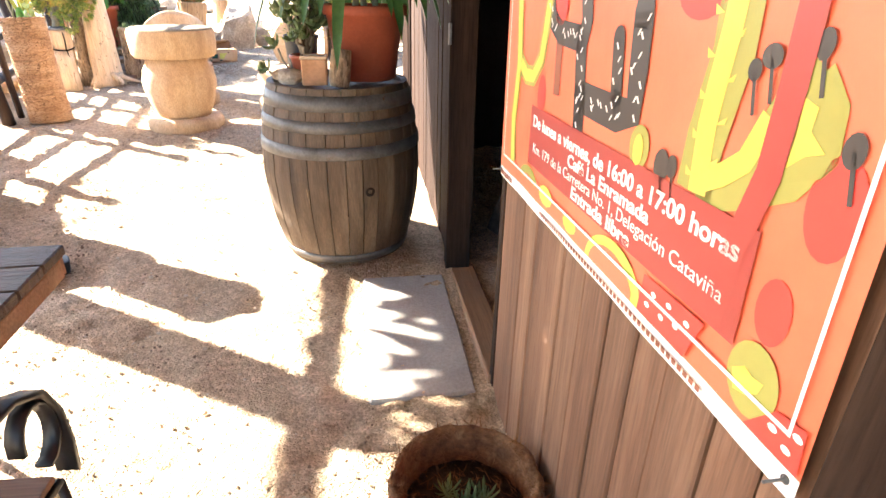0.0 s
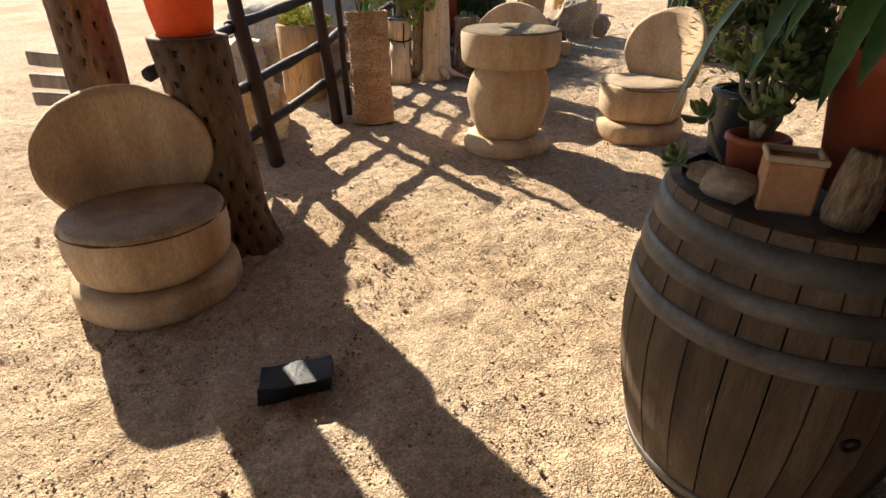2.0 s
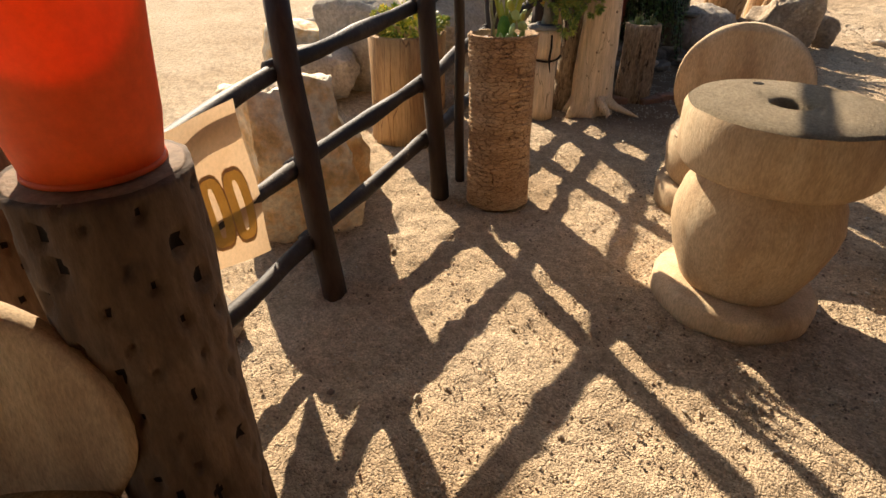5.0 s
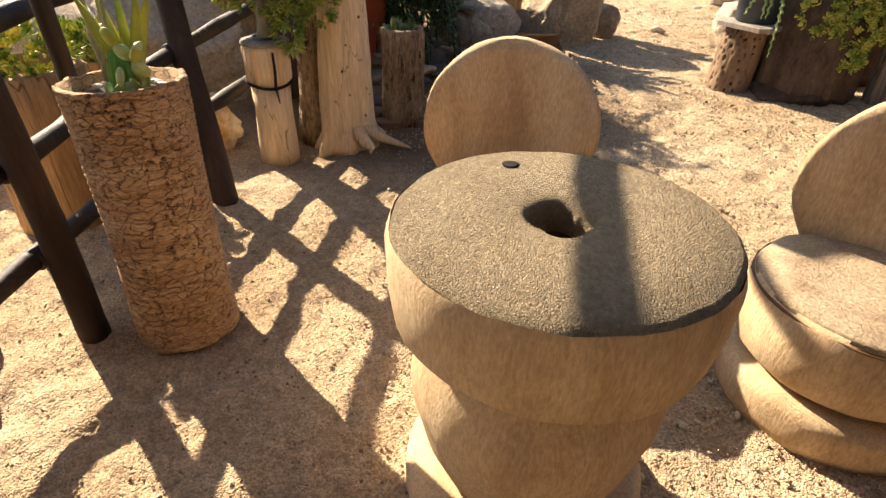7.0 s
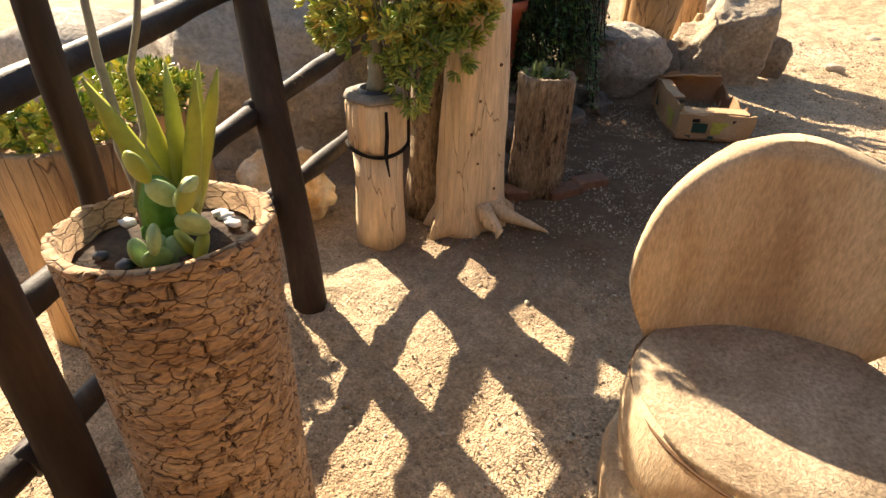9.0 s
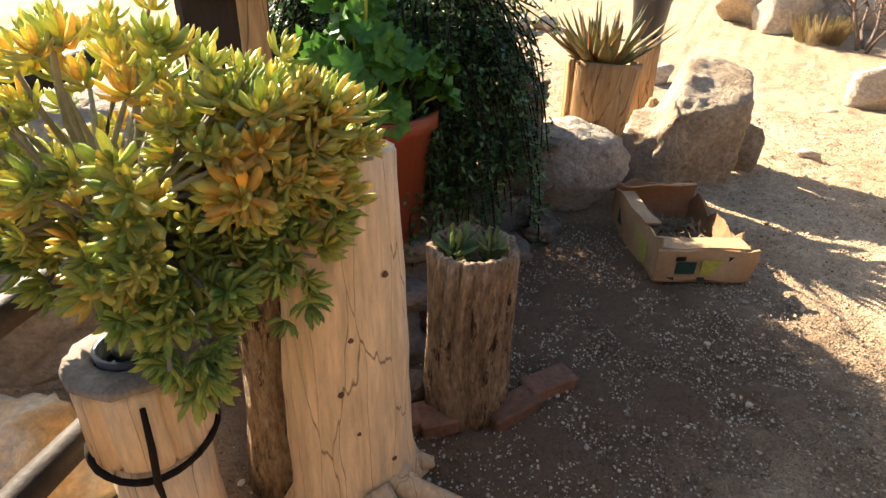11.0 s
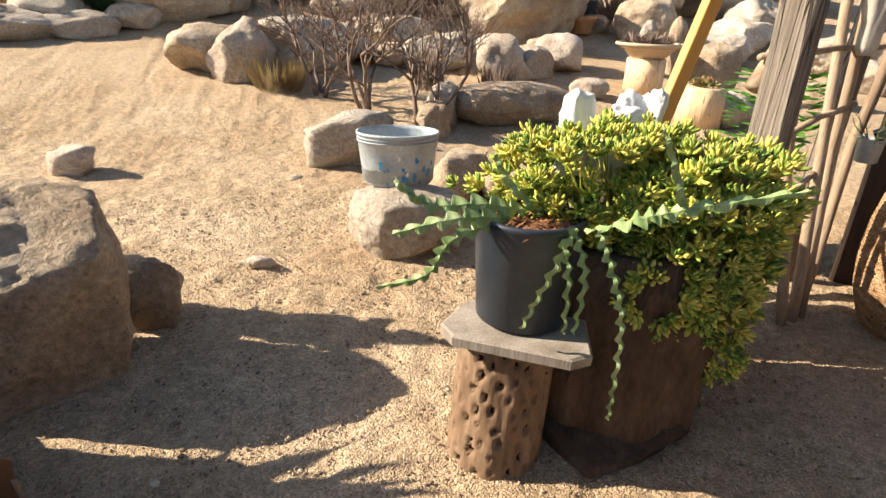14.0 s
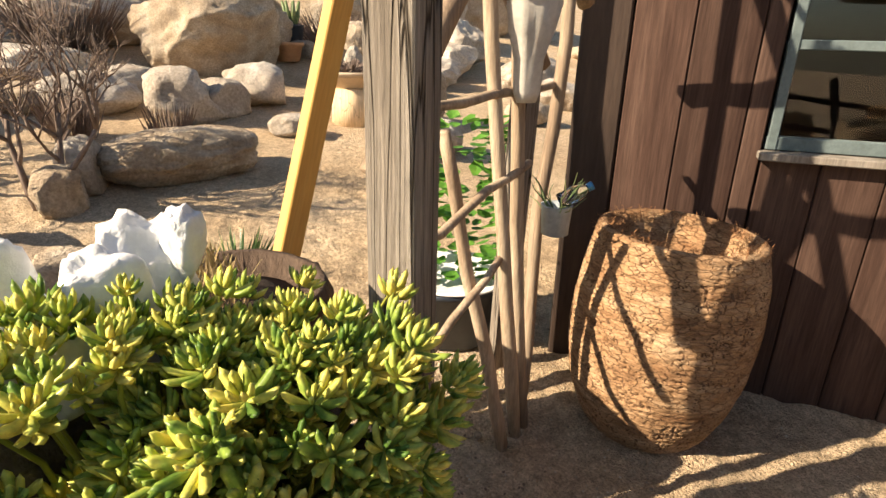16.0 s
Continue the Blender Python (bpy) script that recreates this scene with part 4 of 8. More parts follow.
def things_on_barrel():
    p = potted("potted_strap_plant", "large terracotta pot with drooping dark strap leaves on the barrel", -0.42, 3.07, BTOP, 0.15, 0.20, 0.36, M_TERRA, 0.012, 0.05)
    strap_plant(p, 0.62, 46, 0.78, 0.062, 4, M_STRAP, 1.9)
    for i, (x, y) in enumerate(((0.0, 0.0), (0.05, 0.04), (-0.05, 0.03))):
        part("cane", tube(line_points((x, y, 0.3), (x * 0.4, y * 0.4, 0.63), 4, 0.02, i), 0.016, 8), M_STEM, p)
    p = potted("potted_jade", "small terracotta pot with a branching jade plant", -0.73, 3.03, BTOP, 0.06, 0.075, 0.12, M_TERRA, 0.006, 0.02)
    r = random.Random(8)
    lv, limbs = Leaves(), []
    for i in range(16):
        a = r.uniform(0, 6.28)
        tip = Vector((math.cos(a) * r.uniform(0.05, 0.16), math.sin(a) * r.uniform(0.05, 0.16), 0.12 + r.uniform(0.12, 0.32)))
        limbs.append((line_points((0, 0, 0.1), tip, 5, 0.03, i), [0.011, 0.010, 0.009, 0.008, 0.007, 0.006]))
        for k in range(4):
            lv.rosette(tip + 0.04 * Vector((r.uniform(-1, 1), r.uniform(-1, 1), r.uniform(-1, 0.5))), (r.uniform(-0.5, 0.5), r.uniform(-0.5, 0.5), 1), 0.05, 6, 0.55, 0.12, r)
    limb_mesh("branch", limbs, M_STEM, p)["kind"] = "stuff"
    lv.make("foliage", M_JADE, p)
    p = potted("black_pot", "small black plastic pot with trailing greenery", -0.79, 3.22, BTOP, 0.075, 0.09, 0.20, M_BLACK, 0.004, 0.02)
    lv = Leaves()
    for i in range(1100):
        a, h = r.uniform(0, 6.28), r.uniform(-0.02, 0.50)
        q = Vector((math.cos(a) * r.uniform(0.02, 0.22), math.sin(a) * r.uniform(0.02, 0.22), 0.2 + h))
        lv.blade(q, (math.cos(a), math.sin(a), r.uniform(-0.6, 0.6)), (0, 0, 1), r.uniform(0.02, 0.045), 0.013)
    lv.make("foliage", M_SEDUM_G, p)
    tin = thing("square_clay_planter", "small square tan clay planter with a cream rim", "planter", -0.645, 2.85, BTOP, 8)
    part("planter_body", box(0.12, 0.10, 0.125, (0, 0, 0), 0.006), M_CLAY, tin, smooth=False)
    for sx, sy, w, d in ((0, -0.048, 0.128, 0.012), (0, 0.048, 0.128, 0.012), (-0.058, 0, 0.012, 0.083), (0.058, 0, 0.012, 0.083)):
        part("rim", box(w, d, 0.016, (sx, sy, 0.122), 0.003), M_CREAM, tin, smooth=False)
    c = thing("wood_knot_planter", "rough brown cylinder of cactus wood", "planter", -0.52, 2.80, BTOP, ry=6, rx=-4)
    part("log", lathe([(0.045, 0), (0.052, 0.03), (0.05, 0.12), (0.046, 0.17), (0.03, 0.172), (0.02, 0.14)], 24, 0.08, 4, 3), M_BARK, c)
    for i, (x, y, s, m) in enumerate(((-0.765, 2.84, 0.07, M_ROCK_P), (-0.82, 2.92, 0.055, M_ROCK), (-0.73, 2.90, 0.035, M_ROCK_P))):
        stone("pebble", "small pinkish stone on the barrel head", x, y, s, s * 0.75, s * 1.1, m, 40 + i, z=BTOP, sub=2, group="stones on the barrel")
    rs = thing("pale_rosette_cutting", "pale blue-green succulent on a bent bare stem", "succulent", -0.80, 2.99, BTOP)
    limb_mesh("stem", [(line_points((0.02, 0, 0), (-0.06, -0.02, 0.16), 5, 0.02, 3), [0.006] * 6), (line_points((0, 0, 0.02), (-0.10, -0.06, 0.05), 5, 0.02, 5), [0.006] * 6)], M_STEM, rs)
    for q in ((-0.07, -0.02, 0.17), (-0.11, -0.07, 0.06)):
        lv = Leaves()
        lv.rosette(q, (-0.4, -0.4, 0.7), 0.06, 8, 0.4, 0.1, r, layers=3)
        lv.make("rosette", M_JADE, rs)["kind"] = "stuff"


things_on_barrel()


def lettering(parent, text, x, z, size, mat, bold=0.0, width=None):
    cu = bpy.data.curves.new("lettering", "FONT")
    cu.body, cu.size, cu.extrude, cu.offset = text, size, 0.0008, bold
    tmp = bpy.data.objects.new("lettering_curve", cu)
    scene.collection.objects.link(tmp)
    bpy.context.view_layer.update()
    me = bpy.data.meshes.new_from_object(tmp.evaluated_get(bpy.context.evaluated_depsgraph_get()))
    bpy.data.objects.remove(tmp)
    xs = [v.co.x for v in me.vertices]
    k = width / (max(xs) - min(xs)) if width else 1
    for v in me.vertices:
        v.co = Vector((x + v.co.x * k, -0.0055 - v.co.z, z + v.co.y))
    me.materials.clear()
    me.materials.append(mat)
    ob = new("lettering", me)
    ob.parent = parent
    return ob


def flat_shape(parent, name, pts, mat, level=1):
    """A printed patch with outline pts (x, z) lying just proud of the sheet."""
    y = -0.0035 - 0.0007 * level
    vs = [(x, y, z) for x, z in pts]
    ob = mesh_raw(name, vs, [tuple(range(len(vs)))], mat, parent)
    return ob


def ribbon(pts, w0, w1=None):
    """Outline of a thick printed stroke."""
    w1 = w0 if w1 is None else w1
    P = [Vector((x, z)) for x, z in pts]
    left, right = [], []
    for i, p in enumerate(P):
        d = (P[min(i + 1, len(P) - 1)] - P[max(i - 1, 0)]).normalized()
        n = Vector((-d.y, d.x)) * (w0 + (w1 - w0) * i / max(1, len(P) - 1))
        left.append(tuple(p + n))
        right.append(tuple(p - n))
    return left + right[::-1]


def stroke(parent, name, pts, w, mat, level=1):
    out = ribbon(pts, w)
    n = len(pts)
    y = -0.0035 - 0.0007 * level
    vs = [(x, y, z) for x, z in out]
    fs = [(i, i + 1, 2 * n - 2 - i, 2 * n - 1 - i) for i in range(n - 1)]
    return mesh_raw(name, vs, fs, mat, parent)


def arc(cx, cz, rx, rz, a0, a1, n=14):
    return [(cx + rx * math.cos(radians(a0 + (a1 - a0) * i / n)), cz + rz * math.sin(radians(a0 + (a1 - a0) * i / n))) for i in range(n + 1)]


def banner():
    """Printed sheet on the plank wall; x runs from 0 to 1.34 along it, z up from its lower edge."""
    bn = thing("banner", "orange printed vinyl banner with cactus drawings and white lettering", "banner", 0, 0, 0)
    wall = pose(A1.x, A1.y, ground_z(A1.x, A1.y), 0, 0, D1)
    bn.matrix_basis = wall @ pose(0.945, -0.014, 0.8415, 0, -1.7, 0)
    W, Hh = 1.335, 1.15
    nx, nz = 40, 36
    vs = [(W * i / nx, -0.002 - 0.0012 * math.sin(i * 0.7) * (1 - j / nz), Hh * j / nz) for j in range(nz + 1) for i in range(nx + 1)]
    fs = [(j * (nx + 1) + i, j * (nx + 1) + i + 1, (j + 1) * (nx + 1) + i + 1, (j + 1) * (nx + 1) + i) for j in range(nz) for i in range(nx)]
    sh = mesh_raw("sheet", vs, fs, [M_BANNER, M_B_WHITE], bn, smooth=True)
    for k, f in enumerate(sh.data.polygons):
        if k // nx < 1:
            f.material_index = 1
    stroke(bn, "border_line", [(0.045, 1.1), (0.045, 0.076), (1.308, 0.076), (1.315, 1.1)], 0.004, M_B_WHITE, 5)
    flat_shape(bn, "text_band", [(0.29, 0.115), (1.19, 0.115), (1.19, 0.268), (0.29, 0.268)], M_B_MAROON, 3)
    lettering(bn, "De lunes a viernes, de 16:00 a 17:00 horas", 0.312, 0.218, 0.041, M_B_WHITE, 0.001, 0.85)
    lettering(bn, "Café La Enramada", 0.575, 0.183, 0.038, M_B_WHITE, 0.001, 0.37)
    lettering(bn, "Km. 179 de la Carretera No. 1, Delegación Cataviña", 0.325, 0.153, 0.034, M_B_WHITE, 0.0, 0.825)
    lettering(bn, "Entrada libre", 0.612, 0.121, 0.038, M_B_WHITE, 0.001, 0.28)
    lettering(bn, "SAN QUINTÍN", 0.012, 0.009, 0.022, M_B_BROWN, 0.0, 0.13)
    # slender outlined cactus
    stem = [(0.13, 1.1), (0.12, 0.80), (0.123, 0.52), (0.148, 0.36), (0.12, 0.205), (0.135, 0.08)]
    arm = [(0.39, 1.1), (0.38, 0.75), (0.368, 0.52), (0.335, 0.385), (0.28, 0.338), (0.22, 0.335), (0.165, 0.36)]
    for pts in (stem, arm):
        stroke(bn, "printed_stem", pts, 0.027, M_B_GREEN, 1)
        stroke(bn, "printed_stem", pts, 0.016, M_B_YELLOW, 2)
    # speckled charcoal cactus
    for pts, w in (([(0.59, 1.05), (0.587, 0.52), (0.599, 0.48), (0.58, 0.43), (0.594, 0.36), (0.606, 0.275)], 0.028), ([(0.37, 0.9), (0.38, 0.52), (0.40, 0.475), (0.449, 0.452), (0.565, 0.445)], 0.026),
                   ([(0.60, 0.335), (0.692, 0.332), (0.78, 0.33), (0.836, 0.345), (0.835, 0.41), (0.828, 0.50)], 0.032), ([(0.75, 0.455), (0.757, 0.41), (0.767, 0.35)], 0.022)):
        stroke(bn, "printed_trunk", pts, w, M_B_BLACK, 1)
        flat_shape(bn, "printed_trunk_tip", arc(pts[0][0], pts[0][1], w, w, 0, 360, 12)[:-1], M_B_BLACK, 1)
        flat_shape(bn, "printed_trunk_tip", arc(pts[-1][0], pts[-1][1], w, w, 0, 360, 12)[:-1], M_B_BLACK, 1)
        r = random.Random(int(pts[0][0] * 100))
        for a, b in zip(pts, pts[1:]):
            n = max(2, int(math.dist(a, b) / 0.016))
            for i in range(n):
                f = (i + 0.5) / n
                cx, cz = a[0] + (b[0] - a[0]) * f + r.uniform(-0.7, 0.7) * w, a[1] + (b[1] - a[1]) * f + r.uniform(-0.4, 0.4) * w
                t = r.choice((-1, 1)) * 0.004
                flat_shape(bn, "printed_dot", [(cx - 0.003 - t, cz - 0.006), (cx + 0.003 - t, cz - 0.005), (cx + 0.003 + t, cz + 0.006), (cx - 0.003 + t, cz + 0.005)], M_B_WHITE, 2)
    stroke(bn, "printed_spine", [(0.45, 0.44), (0.456, 0.316)], 0.02, M_B_BROWN, 0)
    # broad green cactus with a yellow heart
    g_stem, y_stem = [(1.06, 0.62), (1.066, 0.515), (1.069, 0.457), (1.047, 0.344), (1.044, 0.27)], [(1.062, 0.55), (1.059, 0.484), (1.051, 0.413), (1.047, 0.363), (1.053, 0.272)]
    g_arm = [(1.05, 0.282), (1.10, 0.29), (1.136, 0.303), (1.21, 0.339), (1.24, 0.377), (1.235, 0.412), (1.208, 0.441)]
    stroke(bn, "printed_stem", g_stem, 0.042, M_B_GREEN, 1)
    stroke(bn, "printed_stem", y_stem, 0.020, M_B_YELLOW, 2)
    stroke(bn, "printed_arm", g_arm, 0.026, M_B_GREEN, 1)
    flat_shape(bn, "printed_arm", [(1.15, 0.31), (1.25, 0.35), (1.262, 0.39), (1.25, 0.43), (1.205, 0.462), (1.17, 0.44), (1.15, 0.40)], M_B_GREEN, 2)
    stroke(bn, "printed_arm", [(1.06, 0.292), (1.10, 0.312), (1.135, 0.338), (1.161, 0.394)], 0.016, M_B_YELLOW, 3)
    flat_shape(bn, "printed_heart", [(1.201, 0.348), (1.204, 0.38), (1.203, 0.423), (1.224, 0.416), (1.222, 0.392), (1.247, 0.374), (1.223, 0.366)], M_B_YELLOW, 3)
    for k in range(9):
        z = 0.29 + 0.026 * k
        x = 1.052 + (0.022 if k % 2 else -0.022)
        flat_shape(bn, "printed_thorn", [(x - 0.009, z), (x + 0.009, z + 0.003), (x + (0.012 if k % 2 else -0.012), z + 0.013)], M_B_YELLOW, 3)
    stroke(bn, "printed_stripe", [(1.185, 0.7), (1.183, 0.514), (1.183, 0.431), (1.179, 0.334), (1.153, 0.24), (1.14, 0.13)], 0.021, M_B_MAROON, 4)
    for cx, cz, w, h in ((1.141, 0.458, 0.017, 0.014), (1.117, 0.441, 0.012, 0.013), (1.211, 0.475, 0.012, 0.016), (1.279, 0.385, 0.014, 0.018), (0.954, 0.284, 0.022, 0.026), (0.983, 0.29, 0.014, 0.018)):
        flat_shape(bn, "printed_flower", arc(cx, cz, w, h, 0, 360, 14)[:-1], M_B_BLACK, 3)
        stroke(bn, "printed_stalk", [(cx, cz), (cx + 0.012, cz - 0.05)], 0.003, M_B_BLACK, 3)
    flat_shape(bn, "printed_pad", arc(0.877, 0.295, 0.033, 0.036, 0, 360, 16)[:-1], M_B_GREEN, 2)
    flat_shape(bn, "printed_pad", arc(0.877, 0.29, 0.017, 0.026, 0, 360, 12)[:-1], M_B_YELLOW, 4)
    for cx, cz, rx, rz in ((0.445, 0.51, 0.04, 0.045), (0.983, 0.53, 0.06, 0.04), (1.275, 0.325, 0.036, 0.055), (0.356, 0.30, 0.03, 0.05), (1.237, 0.188, 0.028, 0.042), (0.75, 0.62, 0.05, 0.06)):
        flat_shape(bn, "printed_fruit", arc(cx, cz, rx, rz, 0, 360, 20)[:-1], M_B_RED, 1)
    # fruit row along the lower edge
    flat_shape(bn, "printed_melon", arc(0.84, 0.035, 0.12, 0.075, 0, 180, 18), M_B_LIME, 2)
    flat_shape(bn, "printed_melon", arc(0.835, 0.035, 0.095, 0.055, 0, 180, 18), M_BANNER, 3)
    flat_shape(bn, "printed_melon", [(0.955, 0.036), (1.10, 0.036), (1.131, 0.11), (0.962, 0.105)], M_B_RED, 4)
    flat_shape(bn, "printed_leaf", arc(1.235, 0.094, 0.045, 0.05, 0, 360, 20)[:-1], M_B_GREEN, 3)
    flat_shape(bn, "printed_leaf", [(1.20, 0.09), (1.22, 0.105), (1.235, 0.10), (1.255, 0.102), (1.25, 0.085), (1.23, 0.07), (1.21, 0.065)], M_B_YELLOW, 4)
    flat_shape(bn, "printed_melon", [(1.24, 0.036), (1.332, 0.036), (1.328, 0.095), (1.284, 0.088)], M_B_RED, 4)
    for cx, cz in ((0.985, 0.06), (1.0, 0.085), (1.03, 0.062), (1.045, 0.09), (1.07, 0.07), (1.095, 0.088), (1.285, 0.065), (1.31, 0.055), (1.32, 0.08)):
        flat_shape(bn, "printed_seed", arc(cx, cz, 0.008, 0.005, 0, 360, 8)[:-1], M_B_WHITE, 5)
    stroke(bn, "printed_leaf", arc(0.30, 0.06, 0.07, 0.035, 20, 160, 8), 0.012, M_B_GREEN, 2)
    flat_shape(bn, "printed_leaf", arc(0.45, 0.07, 0.05, 0.025, 0, 360, 10)[:-1], M_B_LIME, 2)
    flat_shape(bn, "printed_leaf", arc(0.62, 0.06, 0.04, 0.02, 0, 360, 10)[:-1], M_B_YELLOW, 2)
    for i in range(46):
        x = 0.42 + 0.016 * i
        flat_shape(bn, "text_bar", [(x, 0.010), (x + 0.011, 0.010), (x + 0.011, 0.020), (x, 0.020)], M_B_BROWN, 3)
    for x, z in ((0.012, 0.02), (1.318, 0.02)):
        nl = lathe([(0, 0), (0.006, 0), (0.006, 0.003), (0.002, 0.004), (0.002, 0.03), (0, 0.03)], 10)
        bmesh.ops.transform(nl, matrix=pose(x, -0.002, z, 90), verts=nl.verts)
        part("nail", nl, M_HOOP, bn, "rusty nail")


banner()


def log_bowl():
    p = thing("log_planter", "low rusty brown fibre bowl planter with a small spiky plant", "planter", 0.075, 1.10, None)
    part("bowl", lathe([(0.165, 0), (0.195, 0.05), (0.212, 0.15), (0.208, 0.255), (0.20, 0.275), (0.185, 0.272), (0.175, 0.23), (0.165, 0.16), (0.0, 0.15)], 64, 0.07, 4, 6), M_COCO_IN, p)
    part("soil", lathe([(0.17, 0.165), (0.08, 0.18), (0, 0.18)], 32, 0.1, 5), M_SOIL, p)
    r = random.Random(3)
    lv = Leaves()
    for (x, y, k) in ((0.0, -0.03, 1.0), (0.05, 0.0, 0.7), (-0.05, 0.02, 0.6)):
        lv.rosette((x, y, 0.20), (0, 0, 1), 0.085 * k, 9, 0.16, 0.04, r, layers=3)
    lv.make("rosette", M_JADE, p)["kind"] = "stuff"
    fz = Leaves()
    for i in range(700):
        a = r.uniform(0, 6.28)
        on_rim = i % 3
        k = r.uniform(0.17, 0.21) if on_rim else 0.16 * math.sqrt(r.random())
        fz.blade((k * math.cos(a), k * math.sin(a), 0.265 if on_rim else 0.185), (r.uniform(-1, 1), r.uniform(-1, 1), r.uniform(-0.3, 0.5)), (0, 0, 1), r.uniform(0.015, 0.045), 0.003)
    fz.make("fibre_fringe", M_COCO_IN, p)["kind"] = "stuff"


log_bowl()


def cafe_table():
    """Dark plank table whose corner comes near the path."""
    t = thing("cafe_table", "dark weathered wooden plank table", "table", -0.945, 1.262, None, 11)
    top = 0.86
    L_, D_ = 1.2, 0.72
    for i in range(6):
        part("plank", box(L_, D_ / 6 - 0.003, 0.028, (-L_ / 2, -D_ / 6 * (i + 0.5), top - 0.028), 0.004, cuts=2, rough=0.002, seed=i), M_TABLE, t, smooth=False)
    part("apron", box(L_ - 0.02, 0.02, 0.05, (-L_ / 2, -0.014, top - 0.079), 0.003), M_SLAT, t, smooth=False)
    part("apron", box(0.02, D_ - 0.06, 0.05, (-0.014, -D_ / 2, top - 0.079), 0.003), M_SLAT, t, smooth=False)
    for x in (-0.42, -L_ + 0.2):
        for y in (-0.28, -D_ + 0.14):
            part("leg", box(0.06, 0.06, top - 0.03, (x, y, -0.02), 0.004), M_TABLE, t, smooth=False)
    return t


cafe_table()


def band(path, x, width, thick):
    """A flat iron strip bent along (y, z) points, lying across x."""
    bm = bmesh.new()
    P = [Vector((0, y, z)) for y, z in path]
    rows = []
    for i, p in enumerate(P):
        d = (P[min(i + 1, len(P) - 1)] - P[max(i - 1, 0)]).normalized()
        n = Vector((0, -d.z, d.y)) * (thick / 2)
        rows.append([bm.verts.new(p + n + Vector((x - width / 2, 0, 0))), bm.verts.new(p + n + Vector((x + width / 2, 0, 0))), bm.verts.new(p - n + Vector((x + width / 2, 0, 0))), bm.verts.new(p - n + Vector((x - width / 2, 0, 0)))])
    for u, v in zip(rows, rows[1:]):
        for k in range(4):
            bm.faces.new((u[k], u[(k + 1) % 4], v[(k + 1) % 4], v[k]))
    bm.faces.new(rows[0][::-1])
    bm.faces.new(rows[-1])
    bmesh.ops.recalc_face_normals(bm, faces=bm.faces)
    return bm


def garden_chair(x, y, rz, label, group):
    """Wrought-iron chair with an arched back, scrolls and wooden slats; the back is at y = 0, the seat towards -y."""
    c = thing("garden_chair", label, "chair", x, y, None, rz, group)
    w = 0.26
    arch = [(-w, 0.02, 0), (-w, 0.0, 0.45), (-w - 0.01, 0.0, 0.86)] + [(-w * math.cos(radians(a)), 0, 0.87 + 0.24 * math.sin(radians(a))) for a in range(10, 171, 10)] + [(w + 0.01, 0.0, 0.86), (w, 0, 0.45), (w, 0.02, 0)]
    frame_ = part("back_frame", tube(arch, 0.0145, 8), M_IRON, c)
    for z in (0.63, 0.81):
        part("back_slat", box(2 * w - 0.02, 0.016, 0.075, (0, 0, z), 0.003), M_SLAT, c, smooth=False)
    for s in (-1, 1):
        sp = [(s * (0.07 + 0.055 * (1 - k / 26) * math.cos(k * 0.42)), 0, 0.99 + 0.05 * (1 - k / 26) * math.sin(k * 0.42)) for k in range(24)]
        part("scroll", tube(sp, 0.006, 6), M_IRON, frame_)
        sp = [(s * (0.17 + 0.045 * (1 - k / 26) * math.cos(2 + k * 0.42)), 0, 0.945 + 0.045 * (1 - k / 26) * math.sin(2 + k * 0.42)) for k in range(24)]
        part("scroll", tube(sp, 0.006, 6), M_IRON, frame_)
    for i in range(5):
        part("seat_slat", box(2 * w, 0.065, 0.018, (0, -0.06 - 0.08 * i, 0.44), 0.003), M_SLAT, c, smooth=False)
    for s in (-1, 1):
        part("seat_rail", tube([(s * w, 0, 0.43), (s * w, -0.42, 0.43)], 0.011, 8), M_IRON, c)
        part("front_leg", tube([(s * w, -0.42, 0.43), (s * w, -0.44, 0)], 0.011, 8), M_IRON, c)
        arm = [(0, 0.67), (-0.10, 0.715), (-0.22, 0.735), (-0.34, 0.73), (-0.42, 0.69), (-0.455, 0.61), (-0.46, 0.52), (-0.45, 0.44)]
        am = part("arm", band(arm, s * (w + 0.01), 0.05, 0.014), M_IRON, c)
        curl = [(-0.385 + 0.06 * math.cos(q), 0.60 + 0.08 * math.sin(q)) for q in [0.4 * k for k in range(13)]]
        part("arm_curl", band(curl, s * (w + 0.01), 0.035, 0.010), M_IRON, am)
    return c


garden_chair(-1.873, 1.327, 21, "black wrought-iron garden chair with wooden slats and scrolls", "iron chairs")
garden_chair(-1.10, 0.50, 186, "black wrought-iron garden chair tucked under the plank table", "iron chairs")


